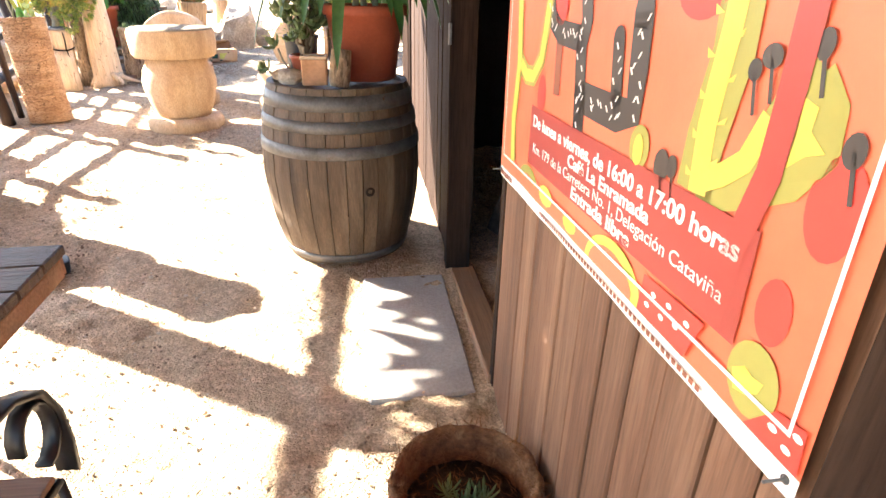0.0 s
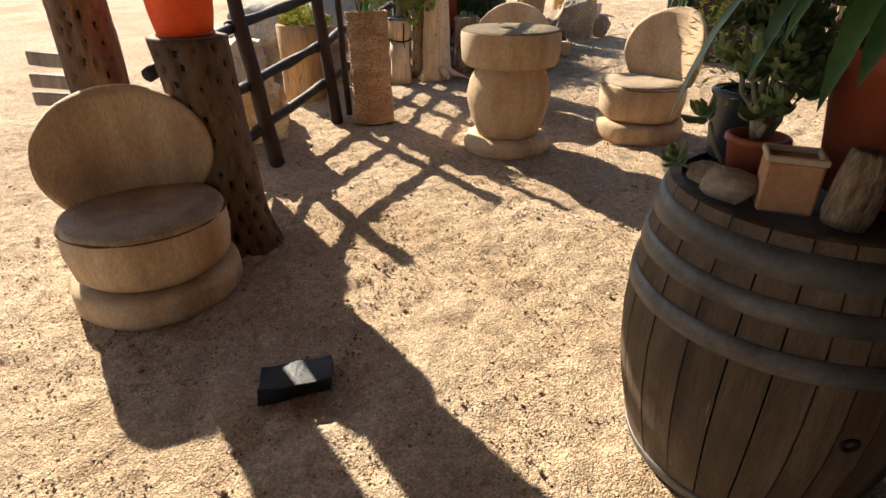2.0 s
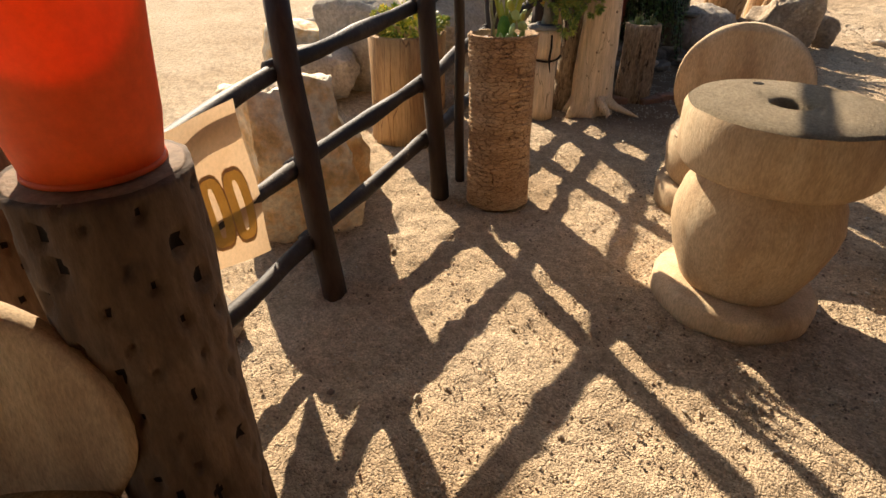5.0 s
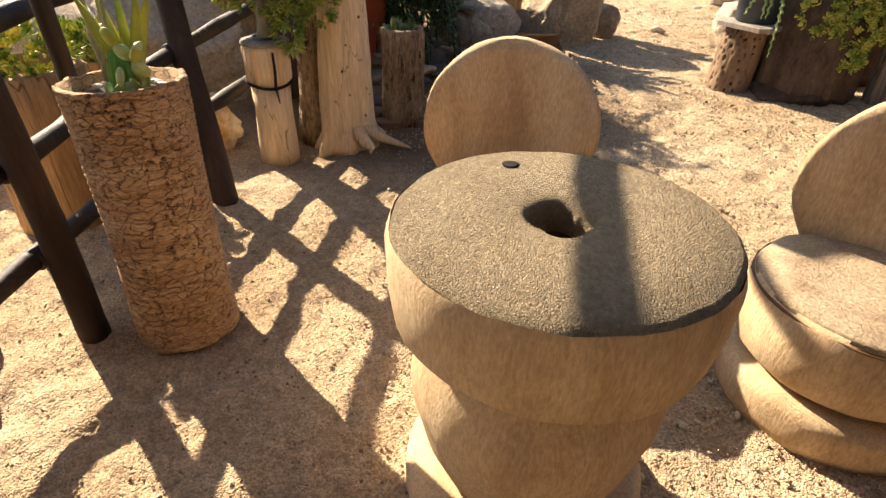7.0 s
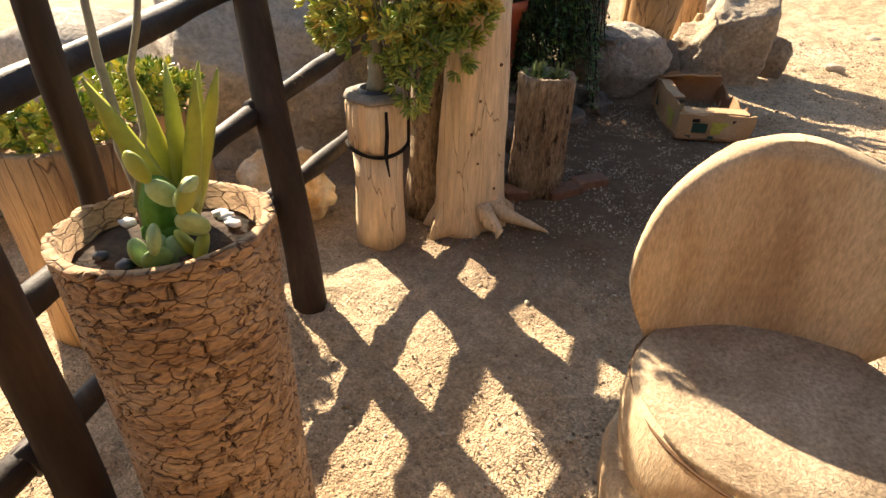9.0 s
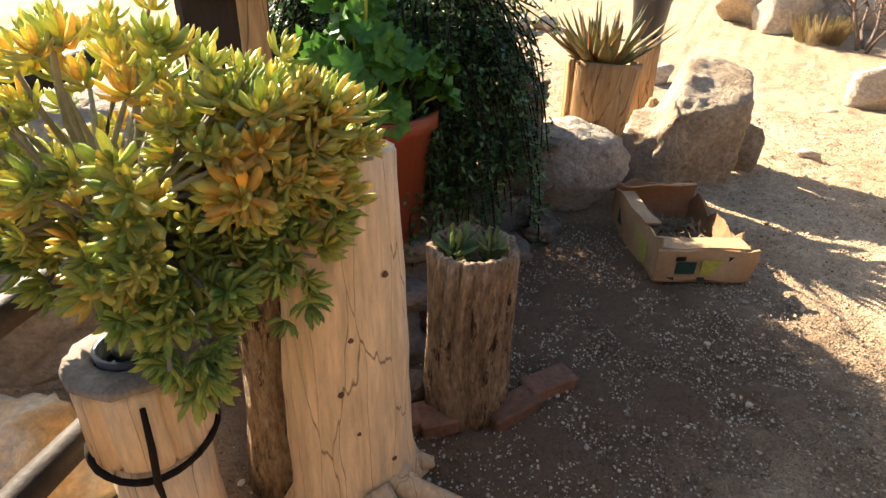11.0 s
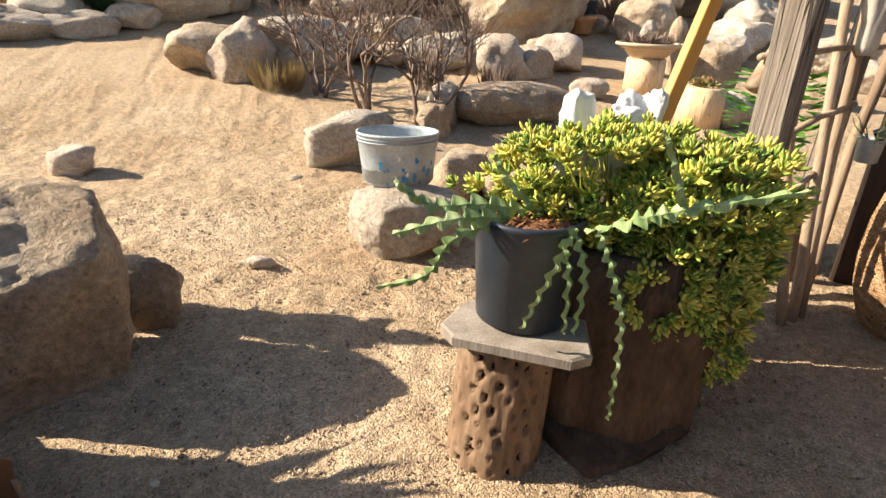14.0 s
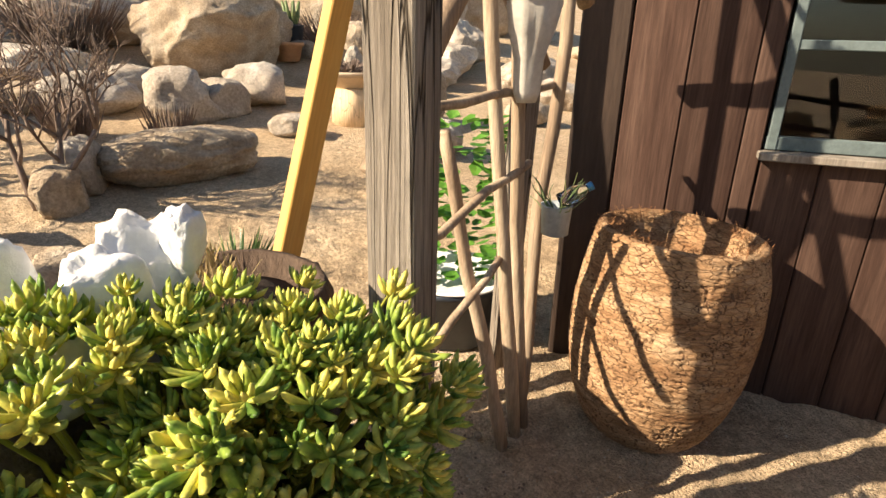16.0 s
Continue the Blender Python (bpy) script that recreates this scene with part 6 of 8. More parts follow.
def sedum_log():
    p = thing("sedum_log_planter", "pale peeled log planter with a large yellow-green sedum", "planter", -4.44, 6.79)
    part("log", lathe([(0.112, -0.02), (0.11, 0.1), (0.104, 0.30), (0.106, 0.45)], 56, 0.05, 2.5, 3), M_LOG, p)

    def splits(a, z, r):
        return -0.018 * max(0.0, math.cos(a * 11 + 3 * math.sin(a * 3))) ** 6
    part("collar", lathe([(0.106, 0.452), (0.122, 0.47), (0.124, 0.64), (0.118, 0.66)], 110, 0.04, 3, 5, fn=splits), M_LOG, p)
    part("lid", lathe([(0.122, 0.662), (0.128, 0.668), (0.124, 0.682), (0.075, 0.69), (0.07, 0.684), (0.07, 0.65)], 56, 0.06, 4, 8, close=False), M_GREYWOOD, p, "sawn grey end-grain ring")
    part("pot_rim", lathe([(0.066, 0.66), (0.07, 0.70), (0.06, 0.70), (0.058, 0.675), (0, 0.67)], 36, 0.01), M_BLACK, p)
    ring = [(0.127 * math.cos(a), 0.127 * math.sin(a), 0.46 + 0.012 * math.sin(a * 2)) for a in [2 * math.pi * k / 30 for k in range(31)]]
    part("root_tie", tube(ring, 0.008, 6, 0.2), M_HOLE, p)
    part("root_tie", tube([(0.11, -0.08, 0.64), (0.12, -0.09, 0.55), (0.115, -0.095, 0.46), (0.135, -0.10, 0.38)], [0.006, 0.008, 0.008, 0.003], 6), M_HOLE, p)
    limbs = [(line_points((-0.01, 0, 0.67), (0.02, 0.02, 0.98), 6, 0.03, 3), [0.046, 0.044, 0.04, 0.036, 0.03, 0.026, 0.02])]
    r = random.Random(21)
    lv = Leaves()
    spots = cloud(lv, r, (0.03, 0.08, 1.08), (0.37, 0.28, 0.24), 250, 0.048, 0.30, 0.09, leaves=8, layers=2)
    spots += cloud(lv, r, (0.28, 0.12, 1.12), (0.15, 0.14, 0.11), 55, 0.056, 0.29, 0.09)
    low = Leaves()
    spots += cloud(low, r, (0.05, 0.04, 0.92), (0.28, 0.2, 0.10), 60, 0.05, 0.3, 0.10, up=0.2)
    spots += cloud(low, r, (0.19, -0.02, 0.83), (0.10, 0.09, 0.19), 46, 0.05, 0.3, 0.10, up=0.1)
    spots += cloud(lv, r, (0.25, 0.25, 1.09), (0.18, 0.15, 0.11), 56, 0.054, 0.3, 0.09)
    spots += cloud(low, r, (0.30, 0.16, 0.90), (0.12, 0.10, 0.13), 26, 0.048, 0.3, 0.10, up=0.1)
    low.make("lower_foliage", M_SEDUM_L, p, "green drooping sedum rosettes", True)
    spots += cloud(lv, r, (-0.22, 0.02, 0.95), (0.11, 0.11, 0.11), 40, 0.054, 0.3, 0.10, up=0.3)
    for q in spots[::3]:
        limbs.append((line_points((0.02, 0.02, 0.95), q, 4, 0.04, q.x * 9), [0.009, 0.007, 0.006, 0.005, 0.004]))
    limb_mesh("stem", limbs, M_STEM, p)["kind"] = "stuff"
    lv.make("foliage", M_SEDUM_Y, p, "yellow, green and orange-tipped sedum rosettes", True)


sedum_log()


def root_slab():
    """Tall pale half-trunk with root flare."""
    p = thing("pale_trunk_slab", "tall pale peeled trunk slab with spreading roots", "trunk", -4.17, 7.14, None, 60)

    def flare(a, z, r):
        f = max(0.0, 1 - z / 0.22)
        return 0.045 * f * f * (0.6 + 0.5 * math.cos(a * 7 + 1 + 3 * z)) + 0.008 * math.sin(a * 13 + 4 * math.sin(z * 6)) * max(0.0, 1 - z / 0.9)
    bm = lathe([(0.19, -0.03), (0.185, 0.03), (0.175, 0.08), (0.17, 0.15), (0.168, 0.30), (0.163, 0.5), (0.152, 0.7), (0.142, 0.9), (0.136, 1.02), (0.118, 1.03), (0.11, 0.99), (0, 0.98)], 96, 0.06, 2.5, 11, fn=flare)
    for v in bm.verts:
        v.co.y *= 0.62
    part("trunk", bm, M_LOG, p)
    for i, (a, ln) in enumerate(((-48, 0.24), (-85, 0.08), (-10, 0.07))):
        d = Vector((math.cos(radians(a)), math.sin(radians(a)), 0))
        pts = [d * 0.10 + Vector((0, 0, 0.12)), d * 0.17 + Vector((0, 0, 0.07)), d * (0.17 + ln * 0.5) + Vector((0.02, 0, 0.03)), d * (0.17 + ln) + Vector((0, 0.03, 0.005))]
        part("root", tube(pts, [0.042, 0.032, 0.019, 0.006], 10, 0.45, i), M_LOG, p)
    for i in range(5):
        r = random.Random(i + 70)
        kn = lathe([(0, 0.004), (0.004, 0.005), (0.007, 0.003), (0.008, 0.0)], 12, 0.2, 3, i)
        z = 0.2 + 0.14 * i
        bmesh.ops.transform(kn, matrix=pose(r.uniform(-0.08, 0.08), -0.62 * (0.164 - 0.026 * z), z, 90), verts=kn.verts)
        part("knot", kn, M_CREVICE, p)
    t = thing("split_trunk", "smaller split pale trunk behind the slab", "trunk", -4.40, 7.13, None, 30)
    part("trunk", lathe([(0.12, -0.02), (0.11, 0.1), (0.09, 0.3), (0.085, 0.6), (0.08, 0.85), (0.05, 0.86)], 48, 0.15, 3, 4), M_BARK, t)


root_slab()


def bark_stump():
    p = thing("bark_stump_planter", "hollow ribbed bark stump planter with small succulents", "planter", -4.04, 7.615)

    def ribs(a, z, r):
        return 0.018 * abs(math.sin(a * 9 + 2 * math.sin(z * 5))) ** 0.6 - 0.012 + 0.008 * noise.noise((a * 6, z * 16, 3)) if r > 0.11 else 0.0
    part("stump", lathe([(0.138, -0.02), (0.136, 0.1), (0.131, 0.28), (0.132, 0.46), (0.136, 0.57), (0.132, 0.605), (0.118, 0.61), (0.105, 0.59), (0.10, 0.50), (0.0, 0.49)], 120, 0.07, 3, 5, fn=ribs), M_BARK, p)
    part("soil", lathe([(0.10, 0.50), (0.05, 0.515), (0, 0.515)], 24, 0.1, 4), M_SOIL, p)
    r = random.Random(9)
    for q, s in (((-0.05, -0.02, 0.60), 0.085), ((0.05, 0.02, 0.61), 0.06)):
        lv = Leaves()
        for k in range(4):
            lv.rosette((q[0], q[1], 0.53 + (q[2] - 0.53) * (k + 1) / 4), (0.1, -0.1, 1), s * (0.8 + 0.1 * k), 8, 0.3, 0.09, r)
        lv.make("rosette", M_JADE, p)["kind"] = "stuff"


bark_stump()


def geranium():
    p = potted("potted_geranium", "large terracotta-coloured plastic pot with leafy geranium", -4.68, 8.08, 0.56, 0.19, 0.255, 0.60, M_TERRA, 0.018, 0.06)
    r = random.Random(17)
    lv, limbs = Leaves(), []
    for i in range(64):
        a = r.uniform(0, 6.28)
        rad_ = 0.30 * math.sqrt(r.random())
        h = 0.60 + r.uniform(0.02, 0.62) * (1.15 - rad_ / 0.32)
        q = Vector((rad_ * math.cos(a), rad_ * math.sin(a), h))
        limbs.append((line_points((0.3 * q.x, 0.3 * q.y, 0.52), q, 4, 0.03, i), [0.008, 0.007, 0.006, 0.005, 0.004]))
        for k in range(5):
            b = r.uniform(0, 6.28)
            c = q + Vector((0.05 * math.cos(b), 0.05 * math.sin(b), r.uniform(-0.08, 0.03)))
            ax = Vector((math.cos(b) * 0.7 + math.cos(a) * 0.4, math.sin(b) * 0.7 + math.sin(a) * 0.4, r.uniform(0.3, 1.0))).normalized()
            u = ax.orthogonal().normalized()
            w = ax.cross(u)
            s = r.uniform(0.034, 0.058)
            k0 = len(lv.v)
            n = 18
            lv.v.append(c - ax * 0.012)
            for j in range(n):
                t = 2 * math.pi * j / n
                rr = s * (1 + 0.16 * math.cos(t * 6) + r.uniform(-0.05, 0.05))
                lv.v.append(c + u * (rr * math.cos(t)) + w * (rr * math.sin(t)) + ax * (0.014 * math.cos(t * 6 + 0.6)))
            lv.f += [(k0, k0 + 1 + j, k0 + 1 + (j + 1) % n) for j in range(n)]
    limbs.append((line_points((0.05, -0.1, 0.6), (0.10, -0.14, 1.12), 5, 0.02, 3), [0.006] * 6))
    limb_mesh("stem", limbs, M_OPUNTIA, p)["kind"] = "stuff"
    lv.make("foliage", M_LEAF, p, "bright green scalloped leaves", True)


geranium()


def weeping_bush():
    b = thing("weeping_bush", "dense dark green weeping bush over garden stones", "bush", -4.88, 8.70)
    r = random.Random(31)
    limbs, lv = [], Leaves()
    for i in range(560):
        a = r.uniform(0, 6.28)
        k = math.sqrt(r.random())
        q = Vector((0.36 * k * math.cos(a), 0.40 * k * math.sin(a), 0.70 + 0.62 * math.sqrt(max(0, 1 - k * k)) * r.uniform(0.5, 1.35)))
        if i % 8 == 0:
            limbs.append((line_points((0.05 * math.cos(a), 0.05 * math.sin(a), 0.1), q, 6, 0.08, i), [0.02, 0.016, 0.013, 0.011, 0.009, 0.007, 0.006]))
        d = Vector((math.cos(a) * (0.4 + 0.7 * k), math.sin(a) * (0.4 + 0.7 * k), 0.35)).normalized()
        pts = []
        n = r.randint(7, 18)
        for _ in range(n):
            pts.append(q.copy())
            q = q + d * 0.062
            d = (d + Vector((0.03 * math.cos(a), 0.03 * math.sin(a), -0.36)) + 0.16 * Vector((r.uniform(-1, 1), r.uniform(-1, 1), r.uniform(-1, 1)))).normalized()
            if q.z < 0.10 or (q.x > 0.26 and q.y > 0.20 and q.z > 0.32):
                break
        if len(pts) < 3:
            continue
        limbs.append((pts, [0.0035] * len(pts)))
        for u, v in zip(pts, pts[1:]):
            for _ in range(7):
                c = u.lerp(v, r.random()) + 0.03 * Vector((r.uniform(-1, 1), r.uniform(-1, 1), r.uniform(-1, 1)))
                lv.blade(c, (r.uniform(-1, 1), r.uniform(-1, 1), r.uniform(-0.9, 0.5)), (r.uniform(-0.4, 0.4), r.uniform(-0.4, 0.4), 1), r.uniform(0.02, 0.036), r.uniform(0.012, 0.02), tip=0.35)
    for i in range(320):
        a = r.uniform(-2.4, 0.25)
        q = Vector((r.uniform(0.28, 0.46) * math.cos(a), r.uniform(0.30, 0.60) * math.sin(a), r.uniform(0.45, 1.05)))
        d = Vector((0.6 * math.cos(a), 0.6 * math.sin(a), 0.1))
        pts = []
        for _ in range(r.randint(5, 9)):
            pts.append(q.copy())
            q = q + d.normalized() * 0.055
            d = d + Vector((0, 0, -0.3)) + 0.35 * Vector((r.uniform(-1, 1), r.uniform(-1, 1), r.uniform(-0.5, 0.5)))
            if q.z < 0.12 or (q.x > 0.26 and q.y > 0.20 and q.z > 0.32):
                break
        limbs.append((pts, [0.0035] * len(pts)))
        for p_ in pts:
            for _ in range(8):
                c = p_ + 0.035 * Vector((r.uniform(-1, 1), r.uniform(-1, 1), r.uniform(-1, 1)))
                lv.blade(c, (r.uniform(-1, 1), r.uniform(-1, 1), r.uniform(-0.9, 0.5)), (r.uniform(-0.4, 0.4), r.uniform(-0.4, 0.4), 1), r.uniform(0.02, 0.036), r.uniform(0.012, 0.02), tip=0.35)
    for i in range(9):
        a = r.uniform(-0.6, 0.9)
        pts = line_points((0.2, 0.1 * i - 0.3, 1.35 + 0.1 * r.random()), (0.30 + 0.38 * math.cos(a), 0.1 * i - 0.2 + 0.45 * math.sin(a), 0.95 + 0.45 * r.random()), 8, 0.06, i)
        limbs.append((pts, [0.004] * 9))
        for p_ in pts:
            for _ in range(5):
                lv.blade(p_ + 0.02 * Vector((r.uniform(-1, 1), r.uniform(-1, 1), r.uniform(-1, 1))), (r.uniform(-1, 1), r.uniform(-1, 1), r.uniform(-1, 1)), (0, 0, 1), 0.028, 0.017, tip=0.35)
    limb_mesh("branchwork", limbs, M_HOLE, b)["kind"] = "stuff"
    lv.make("foliage", M_LEAF_D, b)


weeping_bush()

# stones under the bush
GS = "garden edging stones"
r0 = random.Random(77)
k = 0
for (x, y, s, hh) in ((-4.28, 7.52, 0.18, 0.12), (-4.45, 7.78, 0.22, 0.17), (-4.34, 8.05, 0.19, 0.15), (-4.56, 8.12, 0.26, 0.26), (-4.36, 8.34, 0.19, 0.10), (-4.52, 8.52, 0.24, 0.16),
                      (-4.26, 8.64, 0.17, 0.10), (-4.44, 8.80, 0.20, 0.17), (-4.66, 8.45, 0.24, 0.30), (-4.70, 8.85, 0.26, 0.32), (-4.34, 9.0, 0.17, 0.15), (-4.15, 8.9, 0.12, 0.10),
                      (-4.72, 7.70, 0.22, 0.22), (-4.88, 8.1, 0.25, 0.24), (-4.69, 8.08, 0.29, 0.27)):
    stone("edging_stone", "dark flat garden stone in a low dry wall", x, y, s, s * r0.uniform(0.65, 0.9), hh, M_ROCK_D, 80 + k, r0.uniform(0, 180), sub=4, group=GS, block=0.75, rough=0.2, cuts=9)
    if k % 2 == 1 and k < 12:
        s2 = s * 0.85
        stone("edging_stone", "flat dark stone lying on the low dry wall", x - 0.03, y + 0.05, s2, s2 * 0.7, 0.09, M_ROCK_D if k != 5 else M_ROCK, 140 + k, r0.uniform(0, 180), z=ground_z(x, y) + hh - 0.05, sub=4, group=GS, block=0.75, rough=0.2, cuts=9)
    k += 1
stone("flat_stone", "pale flat stone chip lying on a darker one", -4.33, 8.42, 0.15, 0.10, 0.07, M_ROCK_P, 98, 30, z=ground_z(-4.36, 8.4) + 0.055, sub=3, block=0.7)
for i, (x, y, a) in enumerate(((-3.88, 7.63, 60), (-3.80, 7.80, 55), (-4.05, 7.50, 40), (-4.18, 7.42, 48))):
    bk = link("edging_brick", box(0.2, 0.1, 0.075, (0, 0, 0), 0.008, cuts=2, rough=0.006, seed=i), M_BRICK, smooth=False)
    bk.matrix_basis = pose(x, y, ground_z(x, y) - 0.03, 0, 0, a)
    tagged(bk, "old brown edging brick half sunk in the sand", "brick", "edging bricks")
stone("boulder", "grey-topped lumpy boulder beside the cardboard box", -4.16, 9.40, 0.35, 0.25, 0.53, M_ROCK_P, 5, 8, sub=5, block=0.2, rough=0.11)
ub = stone("upright_boulder", "tall tan granite boulder with a low shoulder, standing on sand", -3.60, 10.06, 0.37, 0.29, 0.77, M_ROCK, 6, 4, sub=5, rough=0.09, block=0.5)
for v in ub.data.vertices:
    k = max(0.0, min(1.0, (-0.03 - v.co.x) / 0.17))
    k = k * k * (3 - 2 * k)
    v.co.z *= 1 - 0.42 * k
    v.co.y *= 1 - 0.12 * k
stone("small_boulder", "small rounded brown boulder", -3.24, 10.42, 0.15, 0.15, 0.34, M_ROCK, 12, 0)
stone("flat_boulder", "flat pale boulder on the sand", -3.85, 11.15, 0.26, 0.16, 0.20, M_ROCK_P, 14, -15)
stone("stone_block", "small squarish pale stone on sand", -4.02, 12.7, 0.18, 0.13, 0.24, M_ROCK_P, 15, 10)
stone("pebble_rock", "small white rock lying on the path", -2.76, 10.86, 0.085, 0.06, 0.09, M_ROCK_P, 16, 0, sub=2)
stone("pebble_rock", "small white rock lying on the path", -2.46, 12.3, 0.06, 0.04, 0.05, M_ROCK_P, 17, 0, sub=2)
stone("flat_boulder", "dark flat stone under the agave log", -4.15, 9.76, 0.34, 0.27, 0.36, M_ROCK_D, 18, 25)


def agave_log():
    p = thing("agave_log_planter", "split pale log planter with a red-tinged agave", "planter", -4.12, 9.74, 0.735, ry=2, rx=-3)

    def split(a, z, r):
        return -0.03 * math.exp(-((a - 4.0) / 0.07) ** 2) - 0.02 * math.exp(-((a - 3.6) / 0.05) ** 2)
    part("log", lathe([(0.185, 0), (0.195, 0.02), (0.205, 0.2), (0.222, 0.40), (0.222, 0.425), (0.205, 0.43), (0.19, 0.37), (0, 0.36)], 96, 0.045, 2.5, 6, fn=split), M_AMBER, p)
    part("soil", lathe([(0.192, 0.37), (0.1, 0.40), (0, 0.40)], 24, 0.1, 4), M_SOIL, p)
    r = random.Random(6)
    for i in range(48):
        a = r.uniform(0, 6.28)
        el = r.uniform(0.35, 1.4)
        ln = r.uniform(0.26, 0.42)
        d = Vector((math.cos(a) * math.cos(el), math.sin(a) * math.cos(el), math.sin(el)))
        q = Vector((0.07 * math.cos(a), 0.07 * math.sin(a), 0.39))
        pts = []
        for k in range(6):
            pts.append(q.copy())
            q += d * ln / 5
            d = (d + Vector((0, 0, 0.05))).normalized()
        part("agave_leaf", tube(pts, [0.026, 0.036, 0.033, 0.025, 0.013, 0.001], 8, flat=0.35), M_AGAVE, p)


agave_log()


def basket_pot():
    p = thing("woven_bark_pot", "dark pitted bark pot with a small cactus on a slate", "plant pot", -4.42, 9.24, 0.82)
    part("slate", box(0.40, 0.26, 0.025, (0.06, 0.0, -0.03), 0.006, cuts=3, rough=0.01), M_ROCK_D, p, smooth=False)
    bm = cholla_bm(0.125, 0.135, 0.27, 8, seg=80, rings=34, holes_z=0.045, holes_a=16, dep=0.01)
    part("pot_body", bm, [M_BARK, M_HOLE], p)
    part("rim", lathe([(0.138, 0.268), (0.145, 0.275), (0.14, 0.29), (0.12, 0.29), (0.115, 0.272)], 40, 0.04, 4), M_CHOLLA_PALE, p)
    for x, h in ((-0.03, 0.16), (0.02, 0.12), (-0.07, 0.10)):
        def ribs(a, z, rr):
            return 0.1 * rr * math.cos(a * 7)
        bm = lathe([(0.026, 0.27), (0.03, 0.27 + h * 0.5), (0.022, 0.27 + h * 0.9), (0, 0.27 + h)], 28, 0.02, 3, x * 40, fn=ribs)
        bmesh.ops.translate(bm, vec=(x, x * 0.5, 0), verts=bm.verts)
        part("cactus", bm, M_JADE, p)
    return p


basket_pot()
stone("flat_boulder", "dark stone holding up the bark pot", -4.40, 9.26, 0.24, 0.2, 0.43, M_ROCK_D, 19, 0)


def opuntia_stump():
    s = thing("stump_stand", "brown sawn stump used as a plant stand", "stump", -4.02, 10.79)
    part("stump", lathe([(0.165, -0.02), (0.155, 0.1), (0.14, 0.4), (0.133, 0.69), (0.11, 0.70)], 64, 0.05, 3, 8), M_AMBER, s)
    part("stone_plate", box(0.28, 0.22, 0.02, (0, 0, 0.701), 0.005, cuts=2, rough=0.006), M_ROCK_P, s, smooth=False)
    z = ground_z(-4.02, 10.79) + 0.727
    p = potted("potted_prickly_pear", "black plastic pot with a yellow-green prickly pear", -4.0, 10.79, z, 0.105, 0.134, 0.27, M_BLACK, 0.006, 0.02)
    r = random.Random(4)
    prev = []
    for i in range(17):
        if i < 5 or r.random() < 0.2:
            base = Vector((r.uniform(-0.06, 0.06), r.uniform(-0.06, 0.06), 0.23))
        else:
            base = r.choice(prev)
        a = r.uniform(0, 6.28)
        d = Vector((0.55 * math.cos(a), 0.55 * math.sin(a), r.uniform(0.3, 1.0))).normalized()
        s_ = r.uniform(0.05, 0.07)
        bm = bmesh.new()
        bmesh.ops.create_uvsphere(bm, u_segments=16, v_segments=10, radius=1)
        bmesh.ops.scale(bm, vec=(s_ * 0.85, 0.013, s_), verts=bm.verts)
        m = Matrix.Translation(base + d * s_) @ d.to_track_quat("Z", "Y").to_matrix().to_4x4() @ pose(0, 0, 0, 0, 0, r.uniform(0, 180))
        bmesh.ops.transform(bm, matrix=m, verts=bm.verts)
        part("pad", bm, M_OPUNTIA, p)
        prev.append(base + d * s_ * 1.9)
    d = thing("gnarled_root", "gnarled orange-brown driftwood root beside the agave", "driftwood", -3.80, 10.24, None, 20)
    part("root", tube([(-0.05, 0, 0.0), (-0.02, 0.01, 0.16), (0.0, 0.02, 0.32), (-0.03, 0.0, 0.44)], [0.11, 0.10, 0.07, 0.02], 24, 0.7, 3), M_AMBER, d)
    part("root", tube([(0.0, 0, 0.08), (0.12, -0.01, 0.10), (0.22, 0.02, 0.07), (0.30, 0, 0.03)], [0.06, 0.05, 0.035, 0.01], 14, 0.6, 5), M_AMBER, d)


opuntia_stump()


